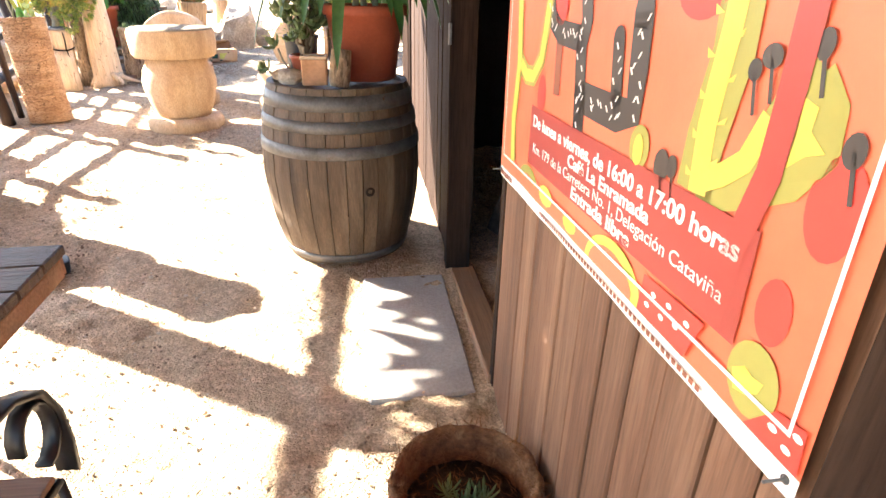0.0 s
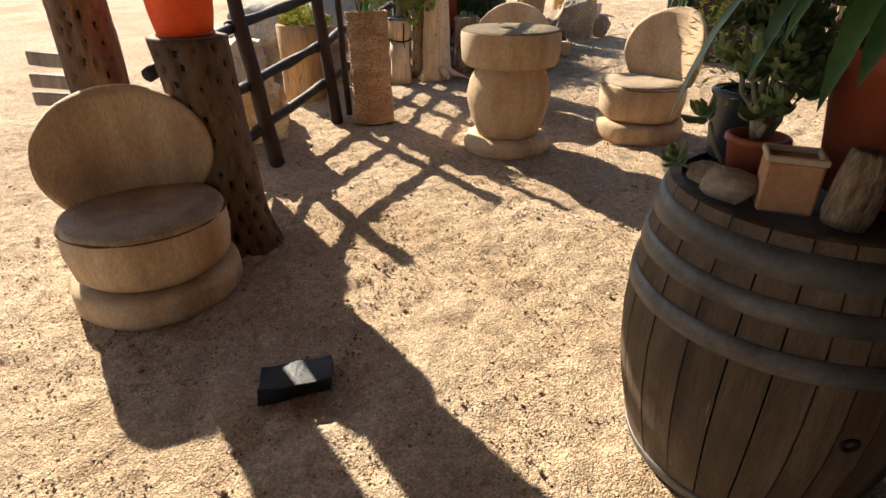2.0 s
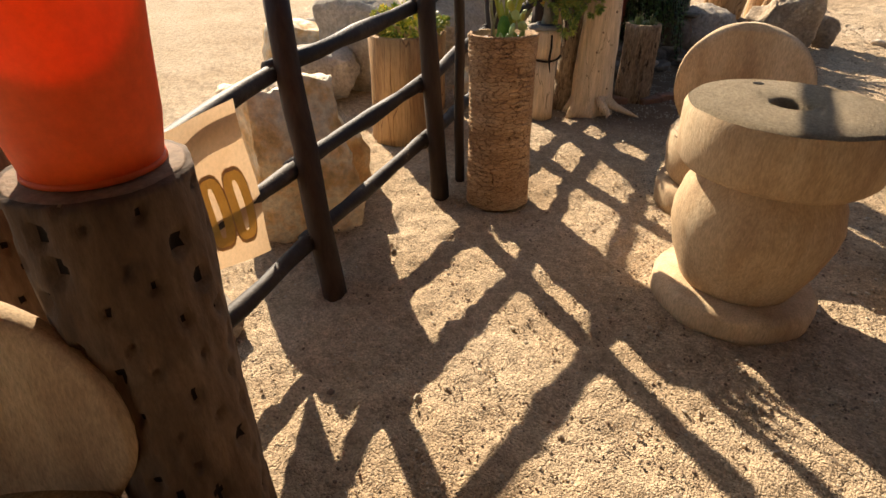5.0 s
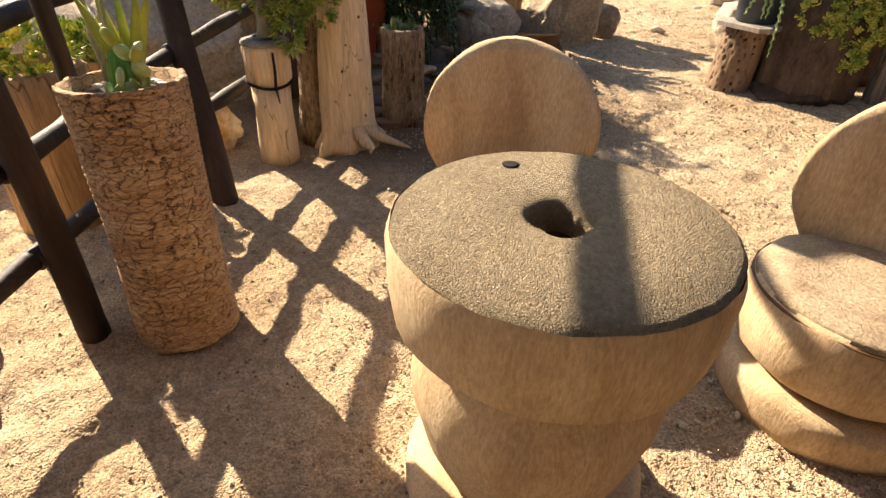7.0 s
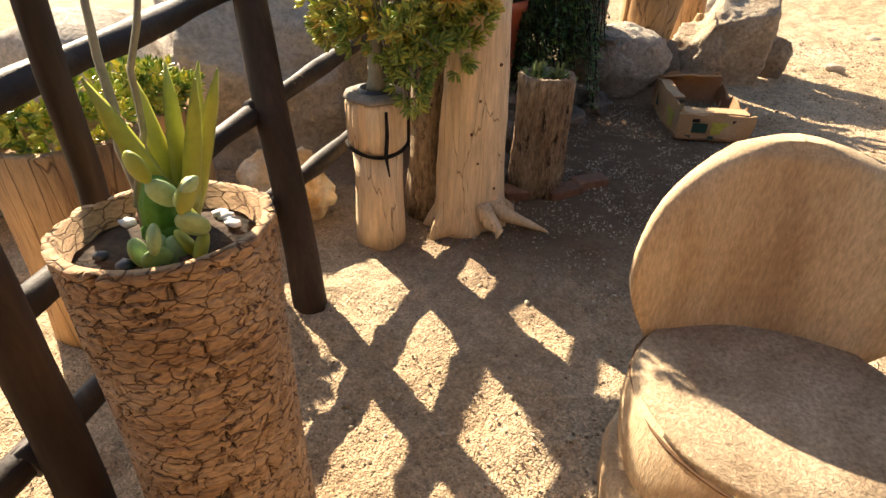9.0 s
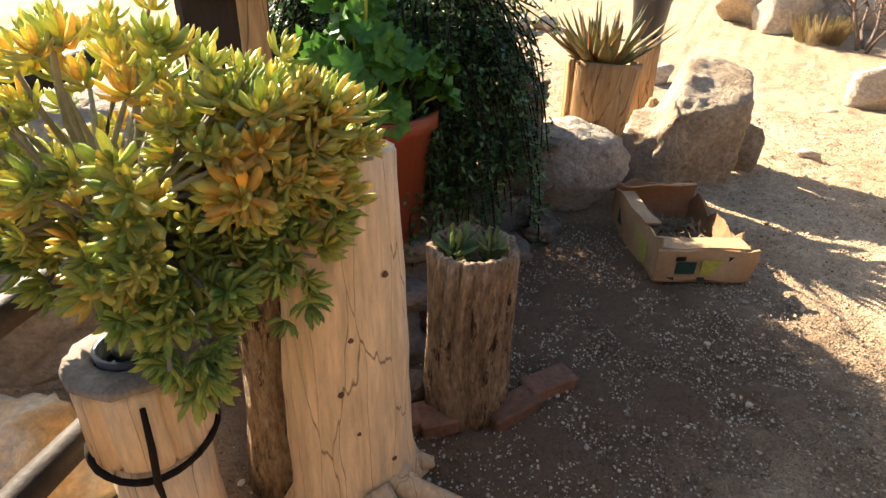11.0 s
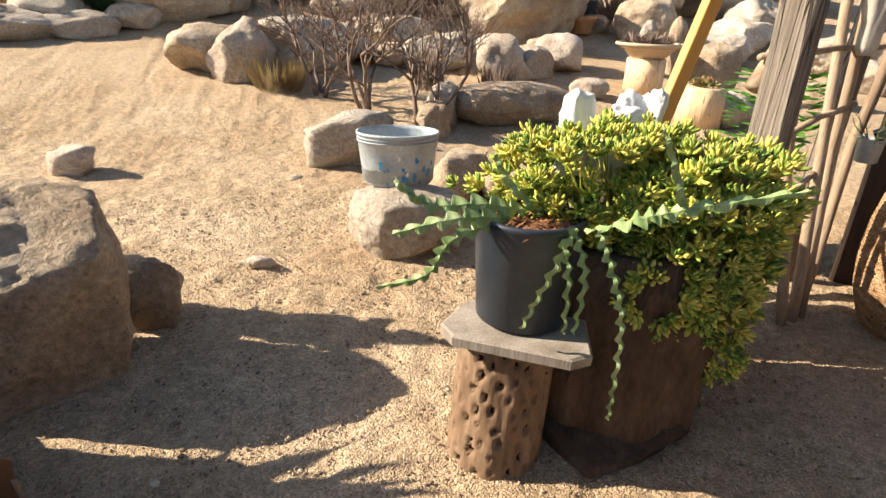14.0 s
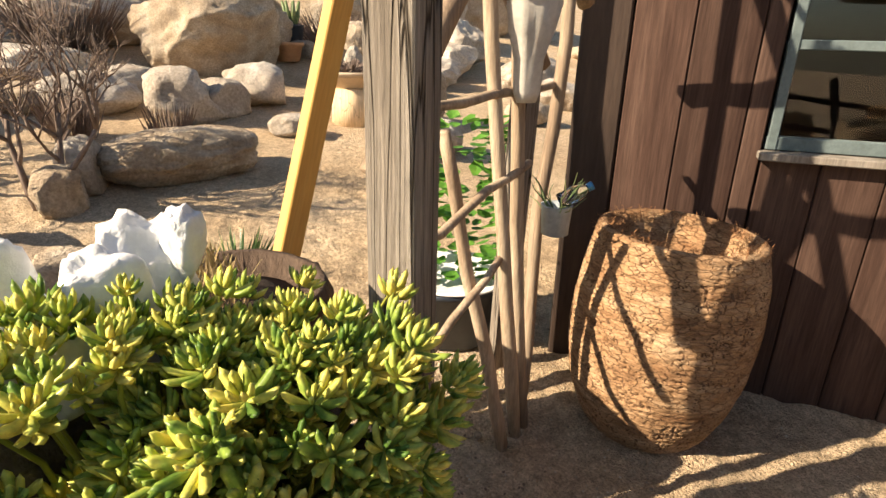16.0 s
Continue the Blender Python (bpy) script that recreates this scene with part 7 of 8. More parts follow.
def cardboard_box():
    """Torn open fruit box, half full of dry clippings."""
    b = thing("cardboard_box", "torn open cardboard fruit box with dry plant clippings", "box", -3.505, 9.05, None, 26)
    L_, W_, H_ = 0.69, 0.44, 0.19
    part("bottom", box(W_, L_, 0.008, (0, 0, 0.0), 0, cuts=4, rough=0.004), M_CARD_IN, b, smooth=False)
    r = random.Random(2)

    def wall(nm, sx, sy, sz, at, mat, tear, seed):
        bm = box(sx, sy, sz, at, 0, cuts=9, rough=0.024, seed=seed)
        for v in bm.verts:
            if v.co.z > sz * 0.75:
                v.co.z += tear * noise.noise((v.co.x * 14 + seed, v.co.y * 14, 0))
        return part(nm, bm, mat, b, smooth=False)
    wall("front_panel", W_, 0.012, H_ * 0.85, (0, -L_ / 2, 0.008), M_CARD, 0.02, 1)
    wall("back_panel", W_, 0.012, H_ * 1.1, (0, L_ / 2, 0.008), M_CARD_IN, 0.05, 2)
    wall("side_panel", 0.012, L_ - 0.03, H_, (-W_ / 2 + 0.008, 0, 0.008), M_CARD, 0.03, 3)
    wall("side_panel", 0.012, L_ - 0.03, H_ * 0.8, (W_ / 2 - 0.008, 0, 0.008), M_CARD_IN, 0.14, 4)
    part("front_lip", box(W_ * 0.9, 0.11, 0.01, (0, -L_ / 2 + 0.06, H_ * 0.85), 0, cuts=6, rough=0.014, seed=5), M_CARD, b, smooth=False)
    fl = box(W_ * 0.8, 0.14, 0.008, (0, 0, 0), 0, cuts=6, rough=0.02, seed=6)
    bmesh.ops.transform(fl, matrix=pose(0, L_ / 2 - 0.04, H_ * 1.12, -24, 0, 3), verts=fl.verts)
    part("flap", fl, M_CARD, b, smooth=False)
    part("side_flap", box(0.07, 0.4, 0.008, (-W_ / 2 + 0.035, 0.05, H_ + 0.005), 0, cuts=6, rough=0.014, seed=7), M_CARD, b, smooth=False)
    part("printed_patch", box(0.09, 0.003, 0.06, (-0.09, -L_ / 2 - 0.0125, 0.05), 0), M_PRINT_G, b, smooth=False)
    part("printed_patch", box(0.22, 0.002, 0.075, (0.09, -L_ / 2 - 0.0115, 0.045), 0), M_PRINT_Y, b, smooth=False)
    for i in range(3):
        part("printed_mark", box(0.035, 0.002, 0.02, (-0.15 + 0.14 * i, -L_ / 2 - 0.0122, 0.012), 0), M_PRINT_G, b, smooth=False)
    part("printed_patch", box(0.003, 0.34, 0.10, (-W_ / 2 - 0.002, -0.05, 0.03), 0), M_PRINT_Y, b, smooth=False)
    part("printed_patch", box(0.003, 0.10, 0.08, (-W_ / 2 - 0.005, 0.16, 0.05), 0), M_PRINT_G, b, smooth=False)
    # uncut slots: near-black plates put their shade on the front panel
    for x in (-0.12, 0.12):
        part("hand_slot", box(0.045, 0.004, 0.022, (x, -L_ / 2 - 0.012, 0.115), 0), M_HOLE, b, smooth=False)
    lv = Leaves()
    for i in range(900):
        q = Vector((r.uniform(-0.17, 0.17), r.uniform(-0.27, 0.25), 0.015 + 0.07 * r.random()))
        lv.blade(q, (r.uniform(-1, 1), r.uniform(-1, 1), r.uniform(-0.2, 0.5)), (0, 0, 1), r.uniform(0.02, 0.07), r.uniform(0.004, 0.018))
    lv.make("dry_litter", M_BRUSH, b)["kind"] = "stuff"


cardboard_box()


# ---- tub, cactus stump and the big sedum ----
def tub():
    stone("tub_boulder", "pale faceted boulder carrying a metal tub", -1.91, 11.02, 0.34, 0.33, 0.39, M_ROCK_P, 5, 10, sub=5, cuts=5, block=0.3, rough=0.09)
    t = thing("galvanised_tub", "oval galvanised tub with flaking blue painted flowers", "tub", -1.94, 11.12, ground_z(-1.95, 11.1) + 0.335, -12)
    bm = lathe([(0.196, 0.0), (0.202, 0.01), (0.22, 0.14), (0.236, 0.285), (0.243, 0.288), (0.243, 0.302), (0.23, 0.304), (0.224, 0.28), (0.21, 0.02), (0, 0.018)], 64, 0.008, 2, 3)
    for v in bm.verts:
        v.co.y *= 0.72
    part("tub_body", bm, M_ZINC, t)
    for z in (0.255, 0.273):
        ring = [(0.236 * math.cos(a), 0.236 * 0.72 * math.sin(a), z) for a in [2 * math.pi * k / 48 for k in range(49)]]
        part("bead", tube(ring, 0.004, 6), M_ZINC, t)
    r = random.Random(5)
    for i in range(26):
        a = radians(r.uniform(-120, -30))
        z = r.uniform(0.015, 0.14) if i > 6 else r.uniform(0.1, 0.18)
        rad_ = 0.2035 + 0.118 * z
        c = Vector((rad_ * math.cos(a), rad_ * 0.72 * math.sin(a), z))
        n = Vector((math.cos(a) * 0.72, math.sin(a), 0)).normalized()
        u = Vector((-n.y, n.x, 0))
        s = r.uniform(0.006, 0.017)
        vs = [tuple(c + n * 0.004 + u * (s * math.cos(q) * r.uniform(0.5, 1.1)) + Vector((0, 0, s * 1.4 * math.sin(q) * r.uniform(0.6, 1.1)))) for q in [0.7 * k for k in range(9)]]
        mesh_raw("paint_fleck", vs, [tuple(range(9))], M_BLUE if r.random() < 0.75 else M_WHITE, t)
    # white plate stands for the bright ground showing through the handle slot
    part("handle_slot", box(0.055, 0.004, 0.022, (0, 0, 0), 0.001, m=pose(0.222, -0.055, 0.20, 0, 0, 68)), M_WHITE, t, smooth=False)
    for i, (x, y, sx, sz, m) in enumerate(((-1.95, 12.75, 0.42, 0.42, M_ROCK_P), (-1.35, 11.75, 0.30, 0.36, M_ROCK), (-1.05, 11.55, 0.26, 0.26, M_ROCK), (-1.42, 12.25, 0.36, 0.22, M_ROCK))):
        stone("boulder", "rounded tan boulder behind the tub", x, y, sx, sx * 0.8, sz, m, 30 + i, 40 * i, sub=4, group="boulders by the tub")


tub()


def cactus_stump_stand():
    cs = thing("cactus_stump_stand", "short cactus-wood stump pierced by holes", "stump", -2.04, 9.34, ground_z(-2.04, 9.34) - 0.02)
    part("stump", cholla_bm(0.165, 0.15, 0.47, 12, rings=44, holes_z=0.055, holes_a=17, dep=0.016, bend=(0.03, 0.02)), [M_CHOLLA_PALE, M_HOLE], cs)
    cap = lathe([(0.14, 0.0), (0.13, 0.006), (0.0, 0.006)], 40, 0.05, 2, 3)
    bmesh.ops.translate(cap, vec=(0.03, 0.02, 0.468), verts=cap.verts)
    part("sawn_top", cap, M_CHOLLA_PALE, cs)
    z = ground_z(-2.04, 9.34) + 0.457
    pl = thing("weathered_board", "weathered grey board lying on the cactus stump", "board", -2.02, 9.32, z, 0)
    bm = bmesh.new()
    out = [(-0.22, 0.05), (-0.21, -0.03), (0.07, -0.235), (0.14, -0.23), (0.26, 0.02), (0.20, 0.16), (-0.10, 0.16)]
    low = [bm.verts.new((x, y, 0.0)) for x, y in out]
    mid = [bm.verts.new((x * 1.01, y * 1.01, 0.030)) for x, y in out]
    top = [bm.verts.new((x * 0.975, y * 0.975, 0.036)) for x, y in out]
    n = len(out)
    for u, v in ((low, mid), (mid, top)):
        for k in range(n):
            bm.faces.new((u[k], u[(k + 1) % n], v[(k + 1) % n], v[k]))
    bm.faces.new(low[::-1])
    bm.faces.new(top)
    bmesh.ops.recalc_face_normals(bm, faces=bm.faces)
    part("board_body", bm, M_GREYWOOD, pl, smooth=False)
    p = potted("black_nursery_pot", "torn black nursery pot with trailing zigzag cactus", -1.975, 9.36, z + 0.038, 0.145, 0.165, 0.345, M_BLACK, 0.002, 0.02, M_CHIPS)
    r = random.Random(14)
    lv = Leaves()
    for i in range(420):
        a, q = r.uniform(0, 6.28), 0.15 * math.sqrt(r.random())
        lv.blade((q * math.cos(a), q * math.sin(a), 0.315 + 0.02 * r.random()), (r.uniform(-1, 1), r.uniform(-1, 1), r.uniform(-0.2, 0.3)), (0, 0, 1), r.uniform(0.02, 0.05), r.uniform(0.006, 0.014))
    lv.make("chip_mulch", M_CHIPS, p)["kind"] = "stuff"
    # zigzag stems in the pot's own frame
    ox, oy, oz = -1.975, 9.36, z + 0.038
    spread = [[(-1.99, 9.37, 1.24), (-2.15, 9.34, 1.28), (-2.29, 9.34, 1.29), (-2.39, 9.35, 1.36)], [(-2.05, 9.34, 1.23), (-2.24, 9.27, 1.27), (-2.41, 9.30, 1.23)],
              [(-2.09, 9.33, 1.23), (-2.27, 9.23, 1.225), (-2.34, 9.22, 1.14), (-2.46, 9.28, 1.09)], [(-1.89, 9.20, 1.23), (-1.83, 9.06, 1.31), (-1.72, 9.0, 1.35), (-1.48, 8.90, 1.41)],
              [(-1.73, 9.01, 1.33), (-1.77, 9.03, 1.44), (-1.81, 9.05, 1.54)], [(-1.97, 9.30, 1.25), (-2.08, 9.30, 1.35), (-2.12, 9.32, 1.43)]]
    hang = [[(-1.92, 9.20, 1.24), (-1.99, 9.14, 1.18), (-2.04, 9.15, 1.06), (-2.07, 9.17, 0.96)], [(-1.95, 9.22, 1.23), (-1.96, 9.14, 1.14), (-1.955, 9.13, 0.95)],
            [(-1.92, 9.20, 1.24), (-1.92, 9.12, 1.13), (-1.93, 9.12, 0.95)], [(-1.90, 9.12, 1.27), (-1.86, 9.02, 1.05), (-1.85, 9.01, 0.72)]]

    def along(P, t):
        """A point on the smooth line through P."""
        f = t * (len(P) - 1)
        i = min(int(f), len(P) - 2)
        f -= i
        a, b, c, d = P[max(i - 1, 0)], P[i], P[i + 1], P[min(i + 2, len(P) - 1)]
        return 0.5 * (2 * b + (c - a) * f + (2 * a - 5 * b + 4 * c - d) * f * f + (3 * b - a - 3 * c + d) * f ** 3)

    def lobe(s):
        """Rounded tooth, cut nearly to the midrib."""
        s = s % 1.0
        return 0.16 + 0.84 * (min(1.0, s / 0.72) ** 0.9 if s < 0.80 else max(0.0, (1.0 - s) / 0.20) ** 0.7)
    for i, run in enumerate(spread + hang):
        P = [Vector(q) - Vector((ox, oy, oz)) for q in run]
        ln = sum((v - u).length for u, v in zip(P, P[1:]))
        teeth = ln / (0.056 if i in (0, 1, 3, 4) else 0.044)
        n = int(teeth * 9)
        wid = (0.042, 0.036, 0.025, 0.033, 0.032, 0.026, 0.025, 0.025, 0.025, 0.023)[i]
        bm = bmesh.new()
        rows = []
        for k in range(n + 1):
            t = k / n
            c = along(P, t)
            d = (along(P, min(1, t + 0.02)) - along(P, max(0, t - 0.02))).normalized()
            side = d.cross(Vector((0.25, -0.75, 0.6) if i < 6 else (0.3, -0.95, 0.1))).normalized()
            nrm = side.cross(d)
            taper = min(1.0, 0.35 + t * 6) * (1 - 0.7 * t ** 2) if k < n else 0.1
            w1, w2 = wid * lobe(teeth * t) * taper, wid * lobe(teeth * t + 0.5) * taper
            c = c + nrm * 0.004 * math.sin(k * 0.7)
            rows.append([bm.verts.new(c + side * w1 - nrm * 0.004), bm.verts.new(c + nrm * 0.0035), bm.verts.new(c - side * w2 - nrm * 0.004), bm.verts.new(c - nrm * 0.0035)])
        for u, v in zip(rows, rows[1:]):
            for j in range(4):
                bm.faces.new((u[j], u[(j + 1) % 4], v[(j + 1) % 4], v[j]))
        bm.faces.new(rows[-1])
        bmesh.ops.recalc_face_normals(bm, faces=bm.faces)
        part("zigzag_stem", bm, M_FISH, p, smooth=False)


cactus_stump_stand()


def big_sedum():
    p = thing("sedum_trunk_planter", "broad dark trunk planter overflowing with lime sedum", "planter", -1.52, 9.44)
    trunk = lathe([(0.33, -0.02), (0.35, 0.05), (0.36, 0.3), (0.35, 0.55), (0.34, 0.70), (0.30, 0.71), (0.285, 0.62), (0, 0.60)], 96, 0.12, 2.2, 6)
    earth = lathe([(0.30, 0.61), (0.15, 0.64), (0, 0.65)], 24, 0.1, 4)
    for v in list(trunk.verts) + list(earth.verts):
        v.co.y *= 0.82
    part("trunk", trunk, M_BARK_D, p)
    part("soil", earth, M_SOIL, p)
    r = random.Random(23)
    lv = Leaves()
    limbs = []
    spots = cloud(lv, r, (-0.13, 0.02, 0.87), (0.46, 0.22, 0.20), 470, 0.044, 0.34, 0.13, up=0.9)
    spots += cloud(lv, r, (0.16, -0.13, 0.80), (0.31, 0.22, 0.24), 280, 0.052, 0.32, 0.12, up=0.7)
    spots += cloud(lv, r, (0.17, -0.20, 0.55), (0.21, 0.14, 0.20), 140, 0.046, 0.40, 0.13, up=0.3)
    spots += cloud(lv, r, (-0.05, -0.22, 0.60), (0.15, 0.10, 0.15), 70, 0.046, 0.40, 0.13, up=0.3)
    spots += cloud(lv, r, (0.21, -0.28, 0.34), (0.07, 0.05, 0.12), 22, 0.042, 0.42, 0.13, up=0.2)
    for q in spots[::5]:
        limbs.append((line_points((q.x * 0.35, q.y * 0.35, 0.60), q, 4, 0.03, q.x * 7), [0.007, 0.006, 0.005, 0.004, 0.003]))
    limb_mesh("stem", limbs, M_OPUNTIA, p)["kind"] = "stuff"
    lv.make("foliage", M_SEDUM_G, p, "lime-green fleshy sedum rosettes", True)
    bx, by = -1.20, 9.99
    bp = thing("dark_bark_tub", "wide dark bark tub with a wispy green plant", "planter", bx, by)
    part("tub_wall", lathe([(0.26, -0.02), (0.275, 0.1), (0.28, 0.4), (0.275, 0.74), (0.265, 0.78), (0.24, 0.78), (0.235, 0.72), (0, 0.70)], 80, 0.08, 2.4, 8), M_BARK_D, bp)
    part("soil", lathe([(0.245, 0.71), (0.12, 0.735), (0, 0.74)], 24, 0.1, 6), M_SOIL, bp)
    wisp = Leaves()
    for i in range(90):
        q = Vector((r.uniform(-0.14, 0.02), r.uniform(-0.12, 0.08), 0.72))
        for k in range(3):
            wisp.blade(q + Vector((0, 0, 0.05 * k)), (r.uniform(-0.7, 0.7), r.uniform(-0.7, 0.7), 1), (0, 0, 1), r.uniform(0.05, 0.10), 0.006)
    wisp.make("wispy_leaves", M_GRASS, bp)["kind"] = "stuff"
    zt = ground_z(-1.52, 9.44) + 0.60
    for x, y, sx in ((-1.47, 9.61, 0.11), (-1.66, 9.60, 0.10)):
        stone("base_stone", "dark stone half hidden under sedum in the planter", x, y, sx, sx * 0.8, 0.30, M_ROCK_D, 66, 15, z=zt, sub=3, block=0.6, cuts=3, group="stones under the white ones")
    for i, (x, y, z, sx, sy, sz, a) in enumerate(((-1.68, 9.64, 0.32, 0.07, 0.04, 0.23, 15), (-1.72, 9.60, 0.26, 0.085, 0.06, 0.17, 0), (-1.62, 9.58, 0.26, 0.08, 0.06, 0.19, 50), (-1.46, 9.62, 0.26, 0.095, 0.08, 0.28, 70), (-1.545, 9.59, 0.26, 0.085, 0.06, 0.25, 10), (-1.40, 9.60, 0.42, 0.045, 0.035, 0.13, 40))):
        stone("white_stone", "white painted lumpy stone heaped in the planter", x, y, sx, sy, sz, M_WHITE, 52 + i, a, z=zt + z, sub=4, rough=0.2, cuts=3, block=0.5, group="white stones in the sedum planter")
    stone("log_base_rock", "dark rough wooden lump at the planter's foot", -1.60, 9.30, 0.28, 0.20, 0.14, M_BARK_D, 58, 10, sub=3)


big_sedum()


# ---- post, brace, trellis and the great palm pot ----
def end_posts():
    p = link("square_post", box(0.10, 0.11, 2.75, (0.05, 0.055, -0.1), 0.004, cuts=5, rough=0.003), M_POST_GREY, smooth=False)
    p.matrix_basis = pose(-1.064, 9.378, ground_z(-1.1, 9.4), 0, 0, 18)
    tagged(p, "weathered grey squared timber post", "post")
    b = link("brace", box(0.085, 0.05, 2.5, (0, 0, 0), 0.004, cuts=3, rough=0.002), M_PINE, smooth=False)
    b.matrix_basis = pose(-1.13, 10.22, ground_z(-1.1, 10.2) - 0.03, 0, 19, 8)
    tagged(b, "new yellow pine timber brace leaning beside the post", "timber brace")
    g = link("square_post", box(0.11, 0.05, 2.9, (0, 0, -0.1), 0.004, cuts=4, rough=0.003), M_POST_GREY, smooth=False)
    g.matrix_basis = pose(0.02, 10.05, ground_z(0, 10.1), 0, 2, -12)
    tagged(g, "second grey timber board post behind the trellis", "post")


end_posts()


def trellis():
    t = thing("stick_trellis", "rough trellis of thin dry poles tied with cross sticks", "trellis", 0, 0, 0)
    z0 = ground_z(-0.3, 9.7)
    ups = [((-0.36, 9.70), (-0.66, 9.74, 1.60)), ((-0.28, 9.71), (-0.58, 9.75, 2.7)), ((-0.21, 9.73), (-0.46, 9.75, 2.7)), ((-0.17, 9.76), (-0.05, 9.80, 2.7)), ((-0.95, 9.55), (-0.96, 9.6, 2.7))]
    for i, ((x, y), e) in enumerate(ups):
        part("pole", tube(line_points((x, y, z0 - 0.02), e, 8, 0.03, i + 40), [0.024, 0.024, 0.023, 0.023, 0.022, 0.022, 0.021, 0.02, 0.018], 10, 0.2, i), M_STICK, t)
    for i, (a, b) in enumerate((((-0.98, 9.60, 0.93), (-0.40, 9.72, 1.16)), ((-0.98, 9.62, 1.30), (-0.28, 9.73, 1.46)), ((-0.98, 9.62, 1.66), (-0.02, 9.80, 1.70)), ((-1.0, 9.62, 2.62), (0.2, 9.85, 2.62)))):
        part("cross_stick", tube(line_points(a, b, 6, 0.03, i + 60), 0.013, 8, 0.25, i), M_STICK, t)
    for i, (a, b) in enumerate((((-1.0, 9.60, 1.55), (-0.2, 9.76, 2.55)), ((-0.95, 9.60, 2.5), (-0.25, 9.76, 1.75)), ((-0.6, 9.72, 2.6), (0.05, 9.8, 1.95)))):
        part("diagonal_stick", tube(line_points(a, b, 6, 0.03, i + 70), 0.032, 8, 0.25, i), M_STICK, t)
    c = thing("tin_can_planter", "small dented tin can with a wispy air plant", "planter", -0.20, 9.665, 1.22)
    part("can", lathe([(0.035, 0), (0.045, 0.005), (0.05, 0.10), (0.053, 0.105), (0.046, 0.105), (0.04, 0.02), (0, 0.02)], 28, 0.05, 3), M_ZINC, c)
    r = random.Random(3)
    limbs = []
    for i in range(22):
        a = r.uniform(0, 6.28)
        e = Vector((0.10 * math.cos(a), 0.10 * math.sin(a), 0.12 + r.uniform(0, 0.1)))
        limbs.append((line_points((0, 0, 0.06), e, 4, 0.02, i), [0.003, 0.003, 0.002, 0.002, 0.001]))
    limb_mesh("air_plant", limbs, M_JADE, c, seg=4)
    bt = thing("plastic_bottle", "clear plastic bottle with a blue cap", "bottle", -0.20, 9.66, 1.335, ry=62, rz=-40)
    part("bottle_body", lathe([(0.0, 0), (0.026, 0.002), (0.028, 0.06), (0.024, 0.085), (0.012, 0.10), (0.012, 0.108), (0.009, 0.1)], 24), M_BOTTLE, bt)
    part("cap", lathe([(0.014, 0.104), (0.0145, 0.122), (0, 0.123)], 18), M_BLUE, bt)
    s = thing("bleached_skull", "bleached cow skull hung on the trellis", "skull", -0.37, 9.69, 1.66, -25)
    sk = lathe([(0.028, 0.0), (0.04, 0.03), (0.045, 0.12), (0.07, 0.20), (0.085, 0.27), (0.07, 0.34), (0.02, 0.37)], 32, 0.18, 3, 4)
    for v in sk.verts:
        v.co.y *= 0.6
    part("skull_body", sk, M_SKULL, s)


trellis()


def palm_pot():
    p = thing("palm_fibre_pot", "large round-bellied pot of woven brown palm fibre", "plant pot", 0.19, 9.44, None, -30, ry=3)
    bands = 36
    H = 0.80

    def rad(z):
        f = z / H
        return 0.15 + 0.185 * math.sin(math.pi * min(1.0, 0.08 + 0.68 * f ** 0.85)) ** 0.8

    def rough(a, z, r):
        if z < 0.01 or z > H - 0.01:
            return 0.0
        zz = z / H * bands + 0.3 * noise.noise((math.cos(a) * 2, math.sin(a) * 2, z * 5))
        fr = zz - math.floor(zz)
        g = 0.0028 * math.exp(-(min(fr, 1 - fr) / 0.16) ** 2)
        nv = noise.noise((math.cos(a) * 15, math.sin(a) * 15, z * 24))
        keep = max(0.0, min(1.0, 0.55 + 1.6 * noise.noise((math.cos(a) * 6, math.sin(a) * 6, z * 15 + 5))))
        g += 0.013 * keep * math.exp(-(nv / 0.055) ** 2)
        return -g + 0.006 * noise.noise((a * 3, z * 8, 2))
    prof = [(rad(H * k / 190), H * k / 190) for k in range(191)]
    body = lathe(prof + [(rad(H) - 0.02, H + 0.008), (rad(H) - 0.045, H - 0.02), (rad(H) - 0.06, H - 0.24), (0, H - 0.26)], 280, 0.02, 1.5, 3, fn=rough)
    for f in body.faces:
        c = f.calc_center_median()
        # the deepest cracks get shade put in as crevice colour
        if 0.02 < c.z < H - 0.02 and math.hypot(c.x, c.y) > rad(c.z) - 0.035 and rough(math.atan2(c.y, c.x) % 6.283, c.z, 0.3) < -0.0085:
            f.material_index = 1
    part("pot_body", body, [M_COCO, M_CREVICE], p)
    lv = Leaves()
    r = random.Random(9)
    for i in range(1500):
        a = r.uniform(0, 6.28)
        k = rad(H) * r.uniform(0.72, 1.0) if i % 3 else rad(H) * math.sqrt(r.random()) * 0.7
        zz = H - 0.012 if i % 3 else H - 0.24
        lv.blade((k * math.cos(a), k * math.sin(a), zz + 0.015 * r.random()), (r.uniform(-1, 1), r.uniform(-1, 1), r.uniform(-0.2, 0.6)), (0, 0, 1), r.uniform(0.02, 0.045), 0.003)
    lv.make("fibre_fringe", M_COCO_IN, p)["kind"] = "stuff"
    stone("pebble", "small stone at the foot of the palm pot", -0.02, 9.02, 0.05, 0.04, 0.04, M_ROCK, 61, 0, sub=2)


palm_pot()


